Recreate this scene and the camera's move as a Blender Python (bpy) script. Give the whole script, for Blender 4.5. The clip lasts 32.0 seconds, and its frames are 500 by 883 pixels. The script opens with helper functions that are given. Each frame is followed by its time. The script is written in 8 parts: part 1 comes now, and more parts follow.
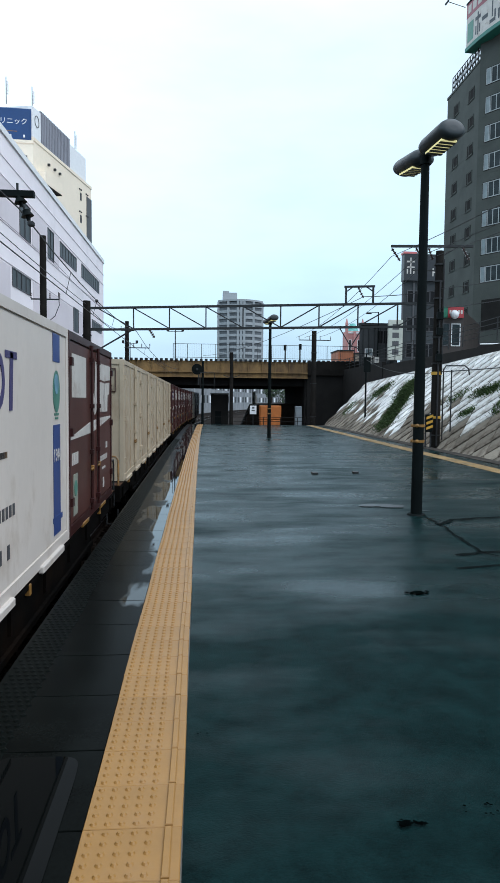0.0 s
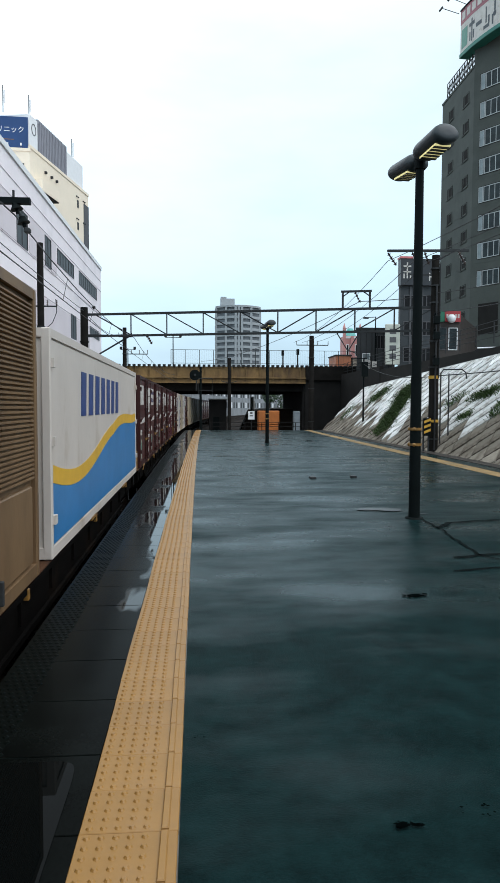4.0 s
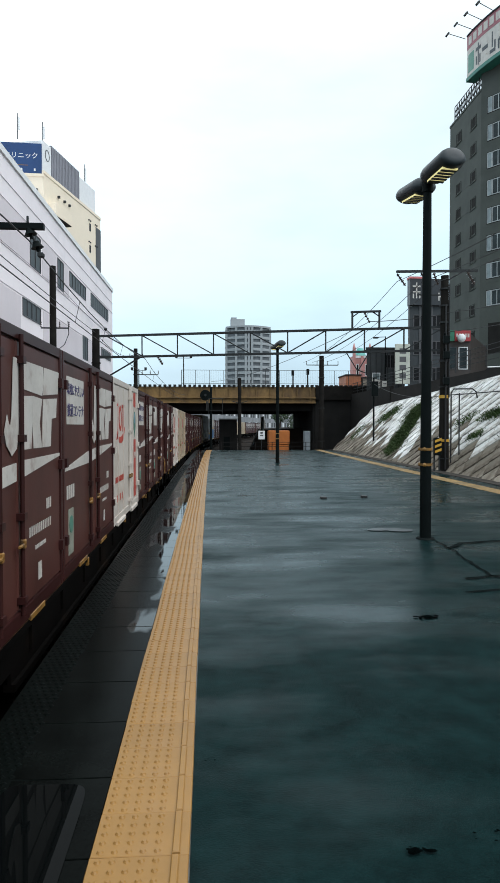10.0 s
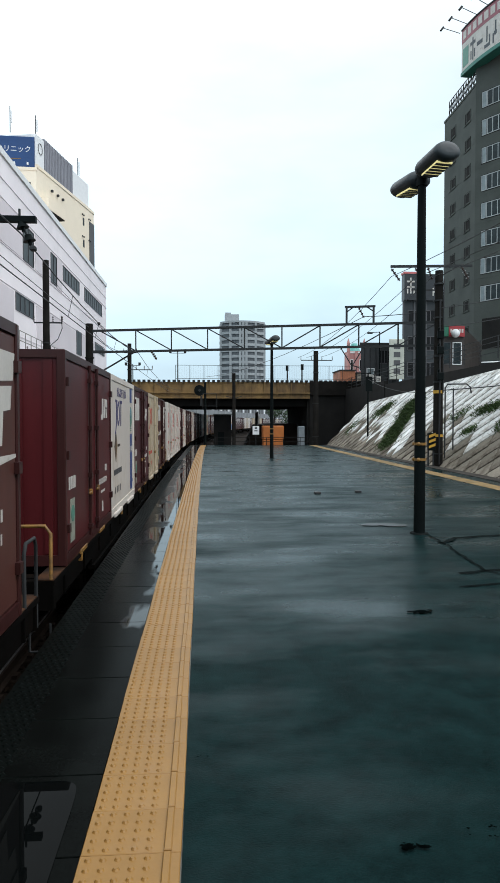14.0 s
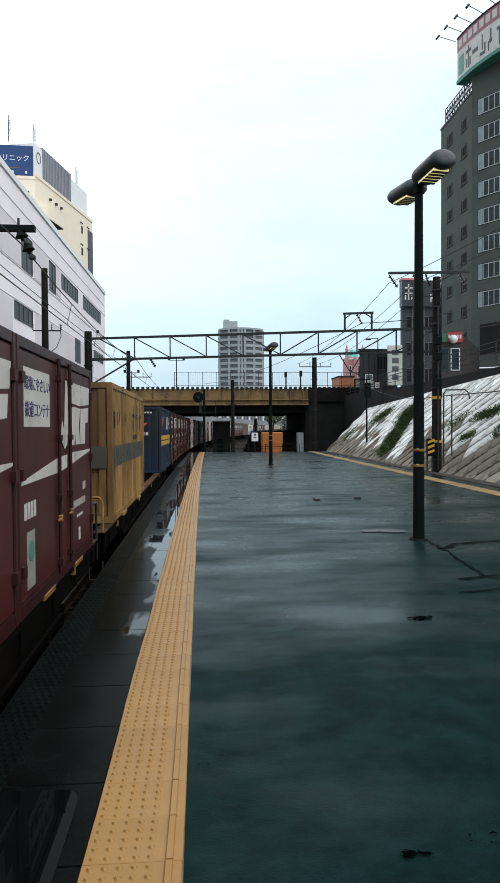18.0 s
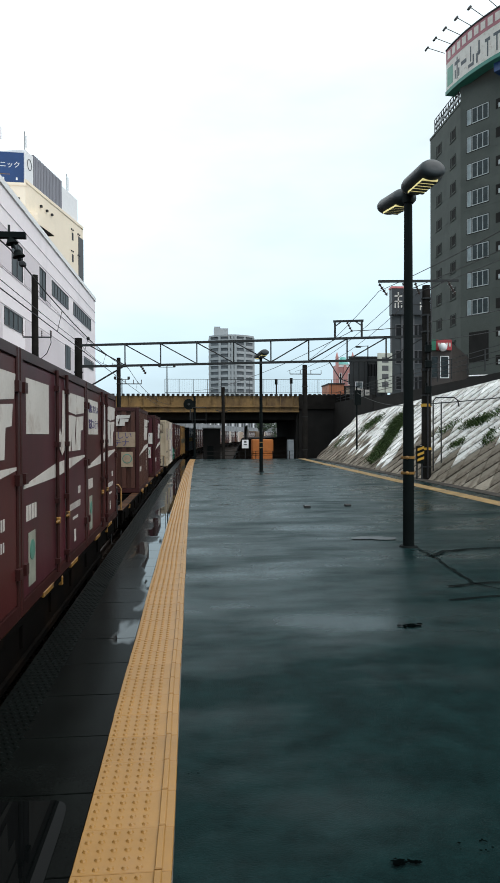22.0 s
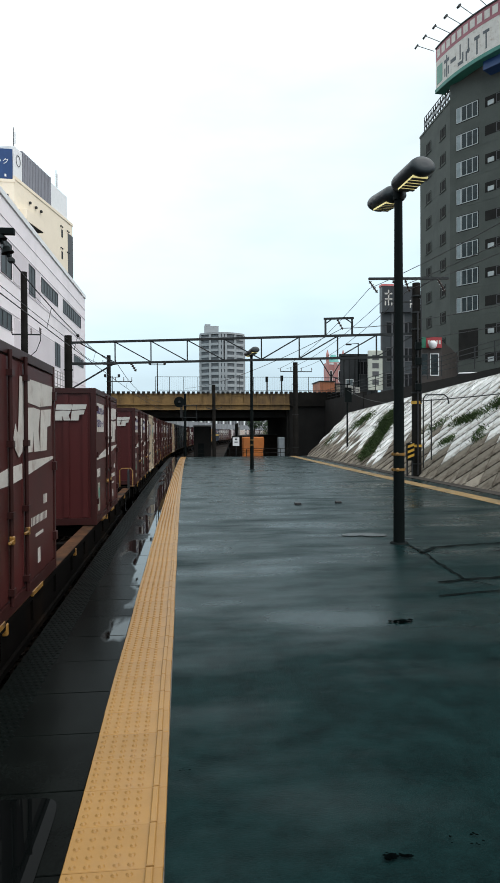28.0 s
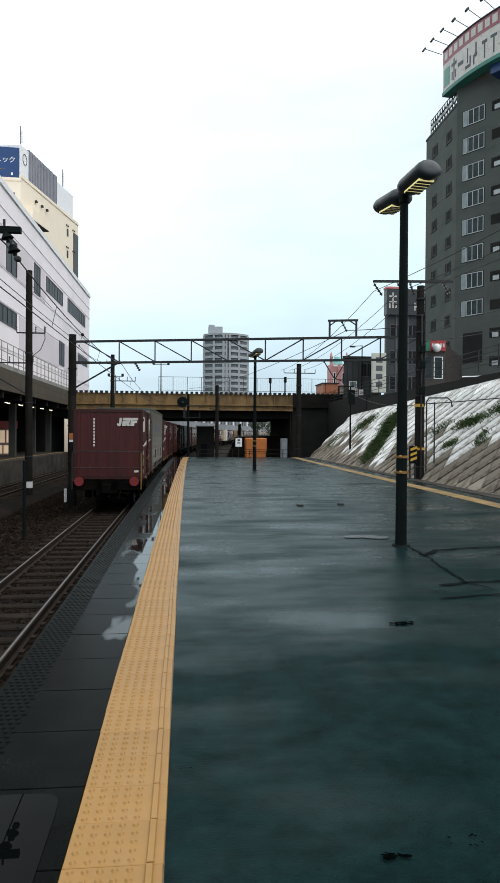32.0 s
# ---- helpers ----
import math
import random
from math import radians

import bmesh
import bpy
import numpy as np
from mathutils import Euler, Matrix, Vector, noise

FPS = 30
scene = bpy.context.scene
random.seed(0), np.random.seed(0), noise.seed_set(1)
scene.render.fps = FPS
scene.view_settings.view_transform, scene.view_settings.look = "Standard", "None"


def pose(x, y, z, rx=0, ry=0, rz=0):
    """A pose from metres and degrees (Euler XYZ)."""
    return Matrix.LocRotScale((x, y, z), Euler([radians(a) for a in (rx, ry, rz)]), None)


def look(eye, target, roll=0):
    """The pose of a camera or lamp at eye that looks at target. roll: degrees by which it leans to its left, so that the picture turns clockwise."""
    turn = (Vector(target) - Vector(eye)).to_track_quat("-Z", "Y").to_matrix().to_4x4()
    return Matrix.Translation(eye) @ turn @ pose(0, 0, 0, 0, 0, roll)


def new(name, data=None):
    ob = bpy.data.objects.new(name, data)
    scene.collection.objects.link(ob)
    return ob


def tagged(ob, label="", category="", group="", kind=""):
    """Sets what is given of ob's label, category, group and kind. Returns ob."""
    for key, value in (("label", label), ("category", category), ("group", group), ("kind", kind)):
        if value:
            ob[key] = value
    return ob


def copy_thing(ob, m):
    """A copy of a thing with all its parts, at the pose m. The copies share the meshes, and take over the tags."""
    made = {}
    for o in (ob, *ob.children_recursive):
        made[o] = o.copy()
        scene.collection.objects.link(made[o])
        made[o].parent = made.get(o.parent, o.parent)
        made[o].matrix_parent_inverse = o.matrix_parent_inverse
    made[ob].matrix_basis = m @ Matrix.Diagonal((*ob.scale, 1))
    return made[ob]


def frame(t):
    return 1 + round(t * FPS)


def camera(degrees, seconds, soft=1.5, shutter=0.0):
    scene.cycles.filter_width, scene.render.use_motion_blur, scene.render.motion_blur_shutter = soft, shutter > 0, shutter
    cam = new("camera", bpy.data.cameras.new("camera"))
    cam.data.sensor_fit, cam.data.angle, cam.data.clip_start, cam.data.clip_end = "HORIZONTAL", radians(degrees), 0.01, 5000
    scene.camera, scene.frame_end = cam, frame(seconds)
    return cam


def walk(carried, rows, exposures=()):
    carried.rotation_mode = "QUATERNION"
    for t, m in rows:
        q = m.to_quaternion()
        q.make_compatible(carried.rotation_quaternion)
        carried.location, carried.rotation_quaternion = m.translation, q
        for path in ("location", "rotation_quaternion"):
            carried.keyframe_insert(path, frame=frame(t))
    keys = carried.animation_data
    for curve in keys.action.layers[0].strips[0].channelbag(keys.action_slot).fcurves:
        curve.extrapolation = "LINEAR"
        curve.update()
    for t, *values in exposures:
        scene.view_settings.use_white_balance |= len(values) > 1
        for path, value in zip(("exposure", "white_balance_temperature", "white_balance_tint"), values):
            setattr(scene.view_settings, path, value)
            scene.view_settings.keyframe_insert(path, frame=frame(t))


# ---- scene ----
cam = camera(41.5, 32.0)
PATH = [
    (0, (-0.01, 0.033, 1.746), (0.149, 2.022, 1.623), 0.6),
    (0.5, (-0.003, 0.022, 1.748), (0.16, 2.011, 1.621), 0.3),
    (1, (0.001, -0.001, 1.745), (0.167, 1.988, 1.618), 0.4),
    (1.5, (0.005, 0.004, 1.744), (0.168, 1.994, 1.633), -0.0),
    (2, (0.005, 0.006, 1.74), (0.161, 1.998, 1.641), 0.1),
    (2.5, (0.003, 0.006, 1.74), (0.172, 1.995, 1.627), 0.5),
    (4.5, (0.015, 0.028, 1.731), (0.176, 2.019, 1.634), -0.1),
    (5, (0.019, 0.005, 1.748), (0.189, 1.997, 1.679), -0.7),
    (5.5, (0.01, 0.014, 1.745), (0.168, 2.007, 1.68), -0.5),
    (6, (0.005, 0.016, 1.745), (0.151, 2.01, 1.677), -0.5),
    (6.5, (0.014, 0.013, 1.743), (0.159, 2.007, 1.68), -0.8),
    (7, (0.022, 0.017, 1.739), (0.154, 2.012, 1.683), -0.8),
    (7.5, (0.009, 0.011, 1.742), (0.14, 2.006, 1.676), -0.3),
    (8, (0.008, 0.016, 1.738), (0.155, 2.009, 1.663), -0.2),
    (8.5, (0.005, 0.002, 1.75), (0.154, 1.996, 1.695), -0.1),
    (9, (0.0, -0.001, 1.751), (0.139, 1.994, 1.704), -0.0),
    (9.5, (-0.001, -0.019, 1.748), (0.15, 1.975, 1.711), 0.4),
    (10, (0.009, -0.011, 1.747), (0.141, 1.984, 1.7), -0.0),
    (10.5, (0.008, 0.012, 1.739), (0.132, 2.008, 1.69), 0.0),
    (11, (0.01, 0.008, 1.743), (0.146, 2.003, 1.705), -0.1),
    (11.5, (0.008, -0.002, 1.745), (0.158, 1.992, 1.707), -0.1),
    (12, (0.013, 0.011, 1.738), (0.146, 2.007, 1.704), -0.2),
    (12.5, (0.012, 0.009, 1.74), (0.146, 2.005, 1.7), -0.2),
    (13, (0.021, 0.01, 1.739), (0.167, 2.004, 1.695), -0.2),
    (13.5, (0.014, 0.019, 1.739), (0.146, 2.015, 1.69), 0.1),
    (14, (0.019, 0.023, 1.738), (0.168, 2.017, 1.677), 0.0),
    (14.5, (0.016, 0.025, 1.739), (0.167, 2.019, 1.683), -0.1),
    (16.5, (0.013, 0.005, 1.743), (0.168, 1.998, 1.699), -0.1),
    (17, (0.017, 0.002, 1.743), (0.198, 1.994, 1.707), -0.3),
    (17.5, (0.014, 0.017, 1.735), (0.19, 2.009, 1.702), -0.3),
    (18, (0.016, 0.007, 1.743), (0.168, 2.001, 1.702), -0.3),
    (18.5, (0.009, 0.012, 1.739), (0.16, 2.005, 1.688), 0.0),
    (19, (0.012, 0.017, 1.74), (0.152, 2.012, 1.697), -0.3),
    (19.5, (0.015, 0.013, 1.738), (0.173, 2.006, 1.703), -0.1),
    (20, (0.016, 0.008, 1.741), (0.184, 2.001, 1.706), -0.3),
    (20.5, (0.016, 0.003, 1.744), (0.176, 1.997, 1.713), -0.2),
    (21, (0.018, 0.014, 1.742), (0.176, 2.007, 1.699), -0.4),
    (21.5, (0.02, 0.001, 1.745), (0.188, 1.994, 1.72), -0.6),
    (22, (0.016, -0.001, 1.749), (0.197, 1.99, 1.729), -0.2),
    (22.5, (0.01, 0.003, 1.746), (0.174, 1.996, 1.727), -0.0),
    (23, (0.01, 0.005, 1.742), (0.183, 1.997, 1.715), -0.1),
    (23.5, (0.017, -0.002, 1.748), (0.199, 1.99, 1.724), -0.1),
    (24, (0.013, 0.001, 1.744), (0.201, 1.992, 1.728), 0.3),
    (24.5, (0.012, -0.005, 1.748), (0.197, 1.986, 1.726), 0.0),
    (25, (0.012, 0.001, 1.738), (0.193, 1.992, 1.712), -0.0),
    (25.5, (0.013, -0.007, 1.748), (0.211, 1.983, 1.718), -0.1),
    (27.5, (0.021, -0.002, 1.74), (0.22, 1.988, 1.713), -0.6),
    (28, (0.016, 0.009, 1.738), (0.225, 1.998, 1.711), -0.3),
    (28.5, (0.012, 0.0, 1.737), (0.218, 1.989, 1.698), -0.3),
    (29, (0.012, 0.013, 1.729), (0.215, 2.002, 1.672), -0.3),
    (29.5, (0.02, -0.021, 1.737), (0.213, 1.968, 1.682), -0.4),
    (30, (0.004, 0.008, 1.736), (0.17, 2.001, 1.695), -0.3),
    (30.5, (0.003, 0.021, 1.733), (0.191, 2.012, 1.675), -0.4),
    (31, (0.01, 0.013, 1.73), (0.206, 2.003, 1.678), -0.5),
    (31.5, (0.016, -0.019, 1.739), (0.225, 1.97, 1.693), -0.3),
    (32, (0.006, -0.009, 1.735), (0.207, 1.98, 1.711), 0.4),
]
walk(cam, [(t, look(eye, target, roll)) for t, eye, target, roll in PATH],
     ((0, 0.0, 5750, 11), (2, 0.0, 5900, 11), (5, 0.0, 6100, 11), (10, 0.0, 6200, 11), (18, 0.0, 6300, 12), (25, 0.0, 6450, 12), (32, 0.0, 6450, 13)))

# ---- world and light: a bright overcast evening sky ----
world = bpy.data.worlds.new("overcast_sky")
scene.world = world
world.use_nodes = True
wn, wl = world.node_tree.nodes, world.node_tree.links
wn.clear()
w_out = wn.new("ShaderNodeOutputWorld")
w_bg = wn.new("ShaderNodeBackground")
w_sky = wn.new("ShaderNodeTexSky")
w_sky.sky_type = "NISHITA"
w_sky.sun_disc = False
w_sky.sun_elevation = radians(38)
w_sky.sun_rotation = radians(-25)
w_sky.air_density, w_sky.dust_density, w_sky.ozone_density = 1.0, 3.0, 1.5
w_geo = wn.new("ShaderNodeTexCoord")
w_sep = wn.new("ShaderNodeSeparateXYZ")
w_ramp = wn.new("ShaderNodeValToRGB")           # cloud deck: whiter overhead, bluish grey low down
w_ramp.color_ramp.elements[0].position, w_ramp.color_ramp.elements[0].color = 0.02, (6.5, 9.0, 10.4, 1)
w_ramp.color_ramp.elements[1].position, w_ramp.color_ramp.elements[1].color = 0.55, (12.8, 14.2, 14.4, 1)
w_mid = w_ramp.color_ramp.elements.new(0.22)
w_mid.color = (9.2, 11.9, 12.8, 1)
w_map = wn.new("ShaderNodeMapping")
w_map.inputs["Scale"].default_value = (1.0, 1.0, 3.2)
w_noise = wn.new("ShaderNodeTexNoise")
w_noise.inputs["Scale"].default_value, w_noise.inputs["Detail"].default_value = 2.3, 6.0
w_cr = wn.new("ShaderNodeMapRange")
for k, v in (("From Min", 0.36), ("From Max", 0.62), ("To Min", 0.9), ("To Max", 1.1)):
    w_cr.inputs[k].default_value = v
w_west = wn.new("ShaderNodeMapRange")            # the cloud is thinner, so brighter, to the west
for k, v in (("From Min", -0.45), ("From Max", 0.35), ("To Min", 1.22), ("To Max", 0.98)):
    w_west.inputs[k].default_value = v
w_both = wn.new("ShaderNodeMath")
w_both.operation = "MULTIPLY"
w_mul = wn.new("ShaderNodeVectorMath")
w_mul.operation = "SCALE"
w_mix = wn.new("ShaderNodeMix")
w_mix.data_type = "RGBA"
w_mix.inputs["Factor"].default_value = 0.88
wl.new(w_geo.outputs["Generated"], w_sep.inputs[0])
wl.new(w_sep.outputs["Z"], w_ramp.inputs[0])
wl.new(w_geo.outputs["Generated"], w_map.inputs["Vector"])
wl.new(w_map.outputs[0], w_noise.inputs["Vector"])
wl.new(w_noise.outputs["Fac"], w_cr.inputs["Value"])
wl.new(w_ramp.outputs["Color"], w_mul.inputs[0])
wl.new(w_sep.outputs["X"], w_west.inputs["Value"])
wl.new(w_cr.outputs[0], w_both.inputs[0])
wl.new(w_west.outputs[0], w_both.inputs[1])
wl.new(w_both.outputs[0], w_mul.inputs["Scale"])
wl.new(w_sky.outputs[0], w_mix.inputs["A"])
wl.new(w_mul.outputs[0], w_mix.inputs["B"])
wl.new(w_mix.outputs["Result"], w_bg.inputs["Color"])
w_bg.inputs["Strength"].default_value = 0.085
wl.new(w_bg.outputs[0], w_out.inputs["Surface"])
sun_data = bpy.data.lights.new("sun", "SUN")
sun_data.energy, sun_data.angle, sun_data.color = 2.1, radians(60), (1.0, 0.97, 0.93)
sun = new("sun", sun_data)
sun.matrix_world = look((0, 0, 80), (-50, 30, 0))

# ---- small builders ----


def off(y):
    """Sideways bend of the line at a distance along it."""
    if y <= 0:
        return 0.0
    if y <= 40:
        return y * y / 5200
    return 0.3077 + 0.015385 * (y - 40) + (y - 40) ** 2 / 1400


def turn(y):
    """Heading of the line there, in degrees about z."""
    if y <= 0:
        return 0.0
    return -math.degrees(math.atan(y / 2600 if y <= 40 else 0.015385 + (y - 40) / 700))


def quad(bm, *vs):
    return bm.faces.new([bm.verts.new(v) for v in vs])


def box(bm, x0, x1, y0, y1, z0, z1, m=None):
    vs = [Vector((x, y, z)) for z in (z0, z1) for y in (y0, y1) for x in (x0, x1)]
    if m is not None:
        vs = [m @ v for v in vs]
    b = [bm.verts.new(v) for v in vs]
    for f in ((0, 2, 3, 1), (4, 5, 7, 6), (0, 1, 5, 4), (2, 6, 7, 3), (0, 4, 6, 2), (1, 3, 7, 5)):
        bm.faces.new([b[i] for i in f])


def bevbox(bm, x0, x1, y0, y1, z0, z1, b=0.02):
    """A box with its twelve edges cut at 45 degrees."""
    t = bmesh.new()
    box(t, x0, x1, y0, y1, z0, z1)
    bmesh.ops.bevel(t, geom=t.edges[:], offset=b, segments=1, affect="EDGES")
    merge(bm, t)


def merge(bm, t):
    idx = {}
    for v in t.verts:
        idx[v] = bm.verts.new(v.co)
    for f in t.faces:
        try:
            n = bm.faces.new([idx[v] for v in f.verts])
            n.smooth = f.smooth
        except ValueError:
            pass
    t.free()


def tube(bm, p0, p1, r0, r1=None, n=10, caps=True, smooth=True):
    p0, p1 = Vector(p0), Vector(p1)
    r1 = r0 if r1 is None else r1
    d = (p1 - p0).normalized()
    a = d.orthogonal().normalized()
    b = d.cross(a)
    ring = []
    for p, r in ((p0, r0), (p1, r1)):
        ring.append([bm.verts.new(p + r * (math.cos(2 * math.pi * i / n) * a + math.sin(2 * math.pi * i / n) * b)) for i in range(n)])
    for i in range(n):
        f = bm.faces.new([ring[0][i], ring[0][(i + 1) % n], ring[1][(i + 1) % n], ring[1][i]])
        f.smooth = smooth
    if caps:
        for f in (bm.faces.new(ring[0][::-1]), bm.faces.new(ring[1])):
            for e in f.edges:
                e.smooth = False


def bar(bm, p0, p1, w, h=None):
    """A square bar between two points."""
    p0, p1 = Vector(p0), Vector(p1)
    h = w if h is None else h
    d = (p1 - p0).normalized()
    a = d.cross(Vector((0, 0, 1)))
    a = a.normalized() if a.length > 1e-3 else Vector((1, 0, 0))
    b = a.cross(d)
    vs = [[bm.verts.new(p + sx * a * w / 2 + sz * b * h / 2) for sx, sz in ((-1, -1), (1, -1), (1, 1), (-1, 1))] for p in (p0, p1)]
    for i in range(4):
        bm.faces.new([vs[0][i], vs[0][(i + 1) % 4], vs[1][(i + 1) % 4], vs[1][i]])
    bm.faces.new(vs[0][::-1])
    bm.faces.new(vs[1])


def wire(bm, pts, r, n=5):
    """One round strand through a row of points."""
    pts = [Vector(p) for p in pts]
    rings = []
    a = None
    for i, p in enumerate(pts):
        d = (pts[min(i + 1, len(pts) - 1)] - pts[max(i - 1, 0)]).normalized()
        a = d.orthogonal().normalized() if a is None else (a - d * a.dot(d)).normalized()
        b = d.cross(a)
        rings.append([bm.verts.new(p + r * (math.cos(2 * math.pi * k / n) * a + math.sin(2 * math.pi * k / n) * b)) for k in range(n)])
    for u, v in zip(rings, rings[1:]):
        for k in range(n):
            f = bm.faces.new([u[k], u[(k + 1) % n], v[(k + 1) % n], v[k]])
            f.smooth = True


def sag(p0, p1, drop, n=10):
    p0, p1 = Vector(p0), Vector(p1)
    return [p0.lerp(p1, i / n) - Vector((0, 0, drop * 4 * (i / n) * (1 - i / n))) for i in range(n + 1)]


def prism(bm, outline, z0, z1):
    """An upright prism over a footprint, its corners in order."""
    lo = [bm.verts.new((x, y, z0)) for x, y in outline]
    hi = [bm.verts.new((x, y, z1)) for x, y in outline]
    n = len(outline)
    for i in range(n):
        bm.faces.new([lo[i], lo[(i + 1) % n], hi[(i + 1) % n], hi[i]])
    bm.faces.new(hi)
    bm.faces.new(lo[::-1])


def mesh_of(name, bm, material):
    bmesh.ops.recalc_face_normals(bm, faces=bm.faces[:])
    me = bpy.data.meshes.new(name)
    bm.to_mesh(me)
    bm.free()
    if material is not None:
        me.materials.append(material)
    return me


def part(name, bm, material, parent=None, label=""):
    """One mesh object, under a thing or under one of its parts."""
    ob = new(name, mesh_of(name, bm, material))
    if parent is not None:
        ob.parent = parent
    if label:
        ob["label"] = label
    return ob


def piece(name, me, parent, m):
    """One more object on a mesh that alike pieces share."""
    ob = new(name, me)
    ob.parent = parent
    ob.matrix_basis = m
    return ob


def thing(name, m, label, category, group="", kind=""):
    ob = new(name)
    ob.empty_display_size = 0.2
    ob.matrix_basis = m
    return tagged(ob, label, category, group, kind)


# ---- materials ----


def mat(name, color, rough=0.6, metal=0.0, vary=0.15, scale=3.0, bump=0.0, bump_scale=40.0, stain=None, stain_scale=0.8, stain_at=0.6,
        rand=0.0, island=0.0, rough_vary=0.0, stretch=(1, 1, 1), spec=0.5, coat=0.0):
    """Paint, stone, metal: a base colour with large and small variation, stains, fine relief."""
    m = bpy.data.materials.new(name)
    m.use_nodes = True
    n, l = m.node_tree.nodes, m.node_tree.links
    p = n["Principled BSDF"]
    p.inputs["Metallic"].default_value = metal
    p.inputs["Roughness"].default_value = rough
    p.inputs["Specular IOR Level"].default_value = spec
    p.inputs["Coat Weight"].default_value = coat
    p.inputs["Coat Roughness"].default_value = 0.1
    co = n.new("ShaderNodeTexCoord")
    mp = n.new("ShaderNodeMapping")
    mp.inputs["Scale"].default_value = stretch
    l.new(co.outputs["Object"], mp.inputs["Vector"])
    big = n.new("ShaderNodeTexNoise")
    big.inputs["Scale"].default_value, big.inputs["Detail"].default_value = scale, 5
    fine = n.new("ShaderNodeTexNoise")
    fine.inputs["Scale"].default_value, fine.inputs["Detail"].default_value = scale * 14, 3
    l.new(mp.outputs[0], big.inputs["Vector"])
    l.new(mp.outputs[0], fine.inputs["Vector"])
    add = n.new("ShaderNodeMath")
    add.operation = "MULTIPLY_ADD"
    add.inputs[1].default_value = 0.35
    l.new(fine.outputs["Fac"], add.inputs[0])
    l.new(big.outputs["Fac"], add.inputs[2])
    rng = n.new("ShaderNodeMapRange")
    for k, v in (("From Min", 0.4), ("From Max", 0.95), ("To Min", 1 - vary), ("To Max", 1 + vary)):
        rng.inputs[k].default_value = v
    l.new(add.outputs[0], rng.inputs["Value"])
    value = rng.outputs[0]
    for amount, node, socket in ((rand, "ShaderNodeObjectInfo", "Random"), (island, "ShaderNodeNewGeometry", "Random Per Island")):
        if amount:
            src = n.new(node)
            r2 = n.new("ShaderNodeMapRange")
            r2.inputs["To Min"].default_value, r2.inputs["To Max"].default_value = 1 - amount, 1 + amount
            l.new(src.outputs[socket], r2.inputs["Value"])
            mm = n.new("ShaderNodeMath")
            mm.operation = "MULTIPLY"
            l.new(value, mm.inputs[0])
            l.new(r2.outputs[0], mm.inputs[1])
            value = mm.outputs[0]
    sc = n.new("ShaderNodeVectorMath")
    sc.operation = "SCALE"
    sc.inputs[0].default_value = color[:3]
    l.new(value, sc.inputs["Scale"])
    result = sc.outputs[0]
    if stain is not None:
        st = n.new("ShaderNodeTexNoise")
        st.inputs["Scale"].default_value, st.inputs["Detail"].default_value, st.inputs["Roughness"].default_value = stain_scale, 7, 0.65
        l.new(mp.outputs[0], st.inputs["Vector"])
        sr = n.new("ShaderNodeMapRange")
        sr.inputs["From Min"].default_value, sr.inputs["From Max"].default_value = stain_at - 0.08, stain_at + 0.12
        l.new(st.outputs["Fac"], sr.inputs["Value"])
        mx = n.new("ShaderNodeMix")
        mx.data_type = "RGBA"
        mx.inputs["B"].default_value = (*stain[:3], 1)
        l.new(sr.outputs[0], mx.inputs["Factor"])
        l.new(result, mx.inputs["A"])
        result = mx.outputs["Result"]
    l.new(result, p.inputs["Base Color"])
    if rough_vary:
        rr = n.new("ShaderNodeMapRange")
        for k, v in (("From Min", 0.35), ("From Max", 0.7), ("To Min", max(0.02, rough - rough_vary)), ("To Max", min(1, rough + rough_vary))):
            rr.inputs[k].default_value = v
        l.new(big.outputs["Fac"], rr.inputs["Value"])
        l.new(rr.outputs[0], p.inputs["Roughness"])
    if bump:
        bt = n.new("ShaderNodeTexNoise")
        bt.inputs["Scale"].default_value, bt.inputs["Detail"].default_value = bump_scale, 4
        l.new(co.outputs["Object"], bt.inputs["Vector"])
        bn = n.new("ShaderNodeBump")
        bn.inputs["Strength"].default_value, bn.inputs["Distance"].default_value = bump, 0.01
        l.new(bt.outputs["Fac"], bn.inputs["Height"])
        l.new(bn.outputs[0], p.inputs["Normal"])
    return m


def glow(name, color, strength):
    m = bpy.data.materials.new(name)
    m.use_nodes = True
    p = m.node_tree.nodes["Principled BSDF"]
    p.inputs["Base Color"].default_value = (*color, 1)
    p.inputs["Emission Color"].default_value = (*color, 1)
    p.inputs["Emission Strength"].default_value = strength
    return m


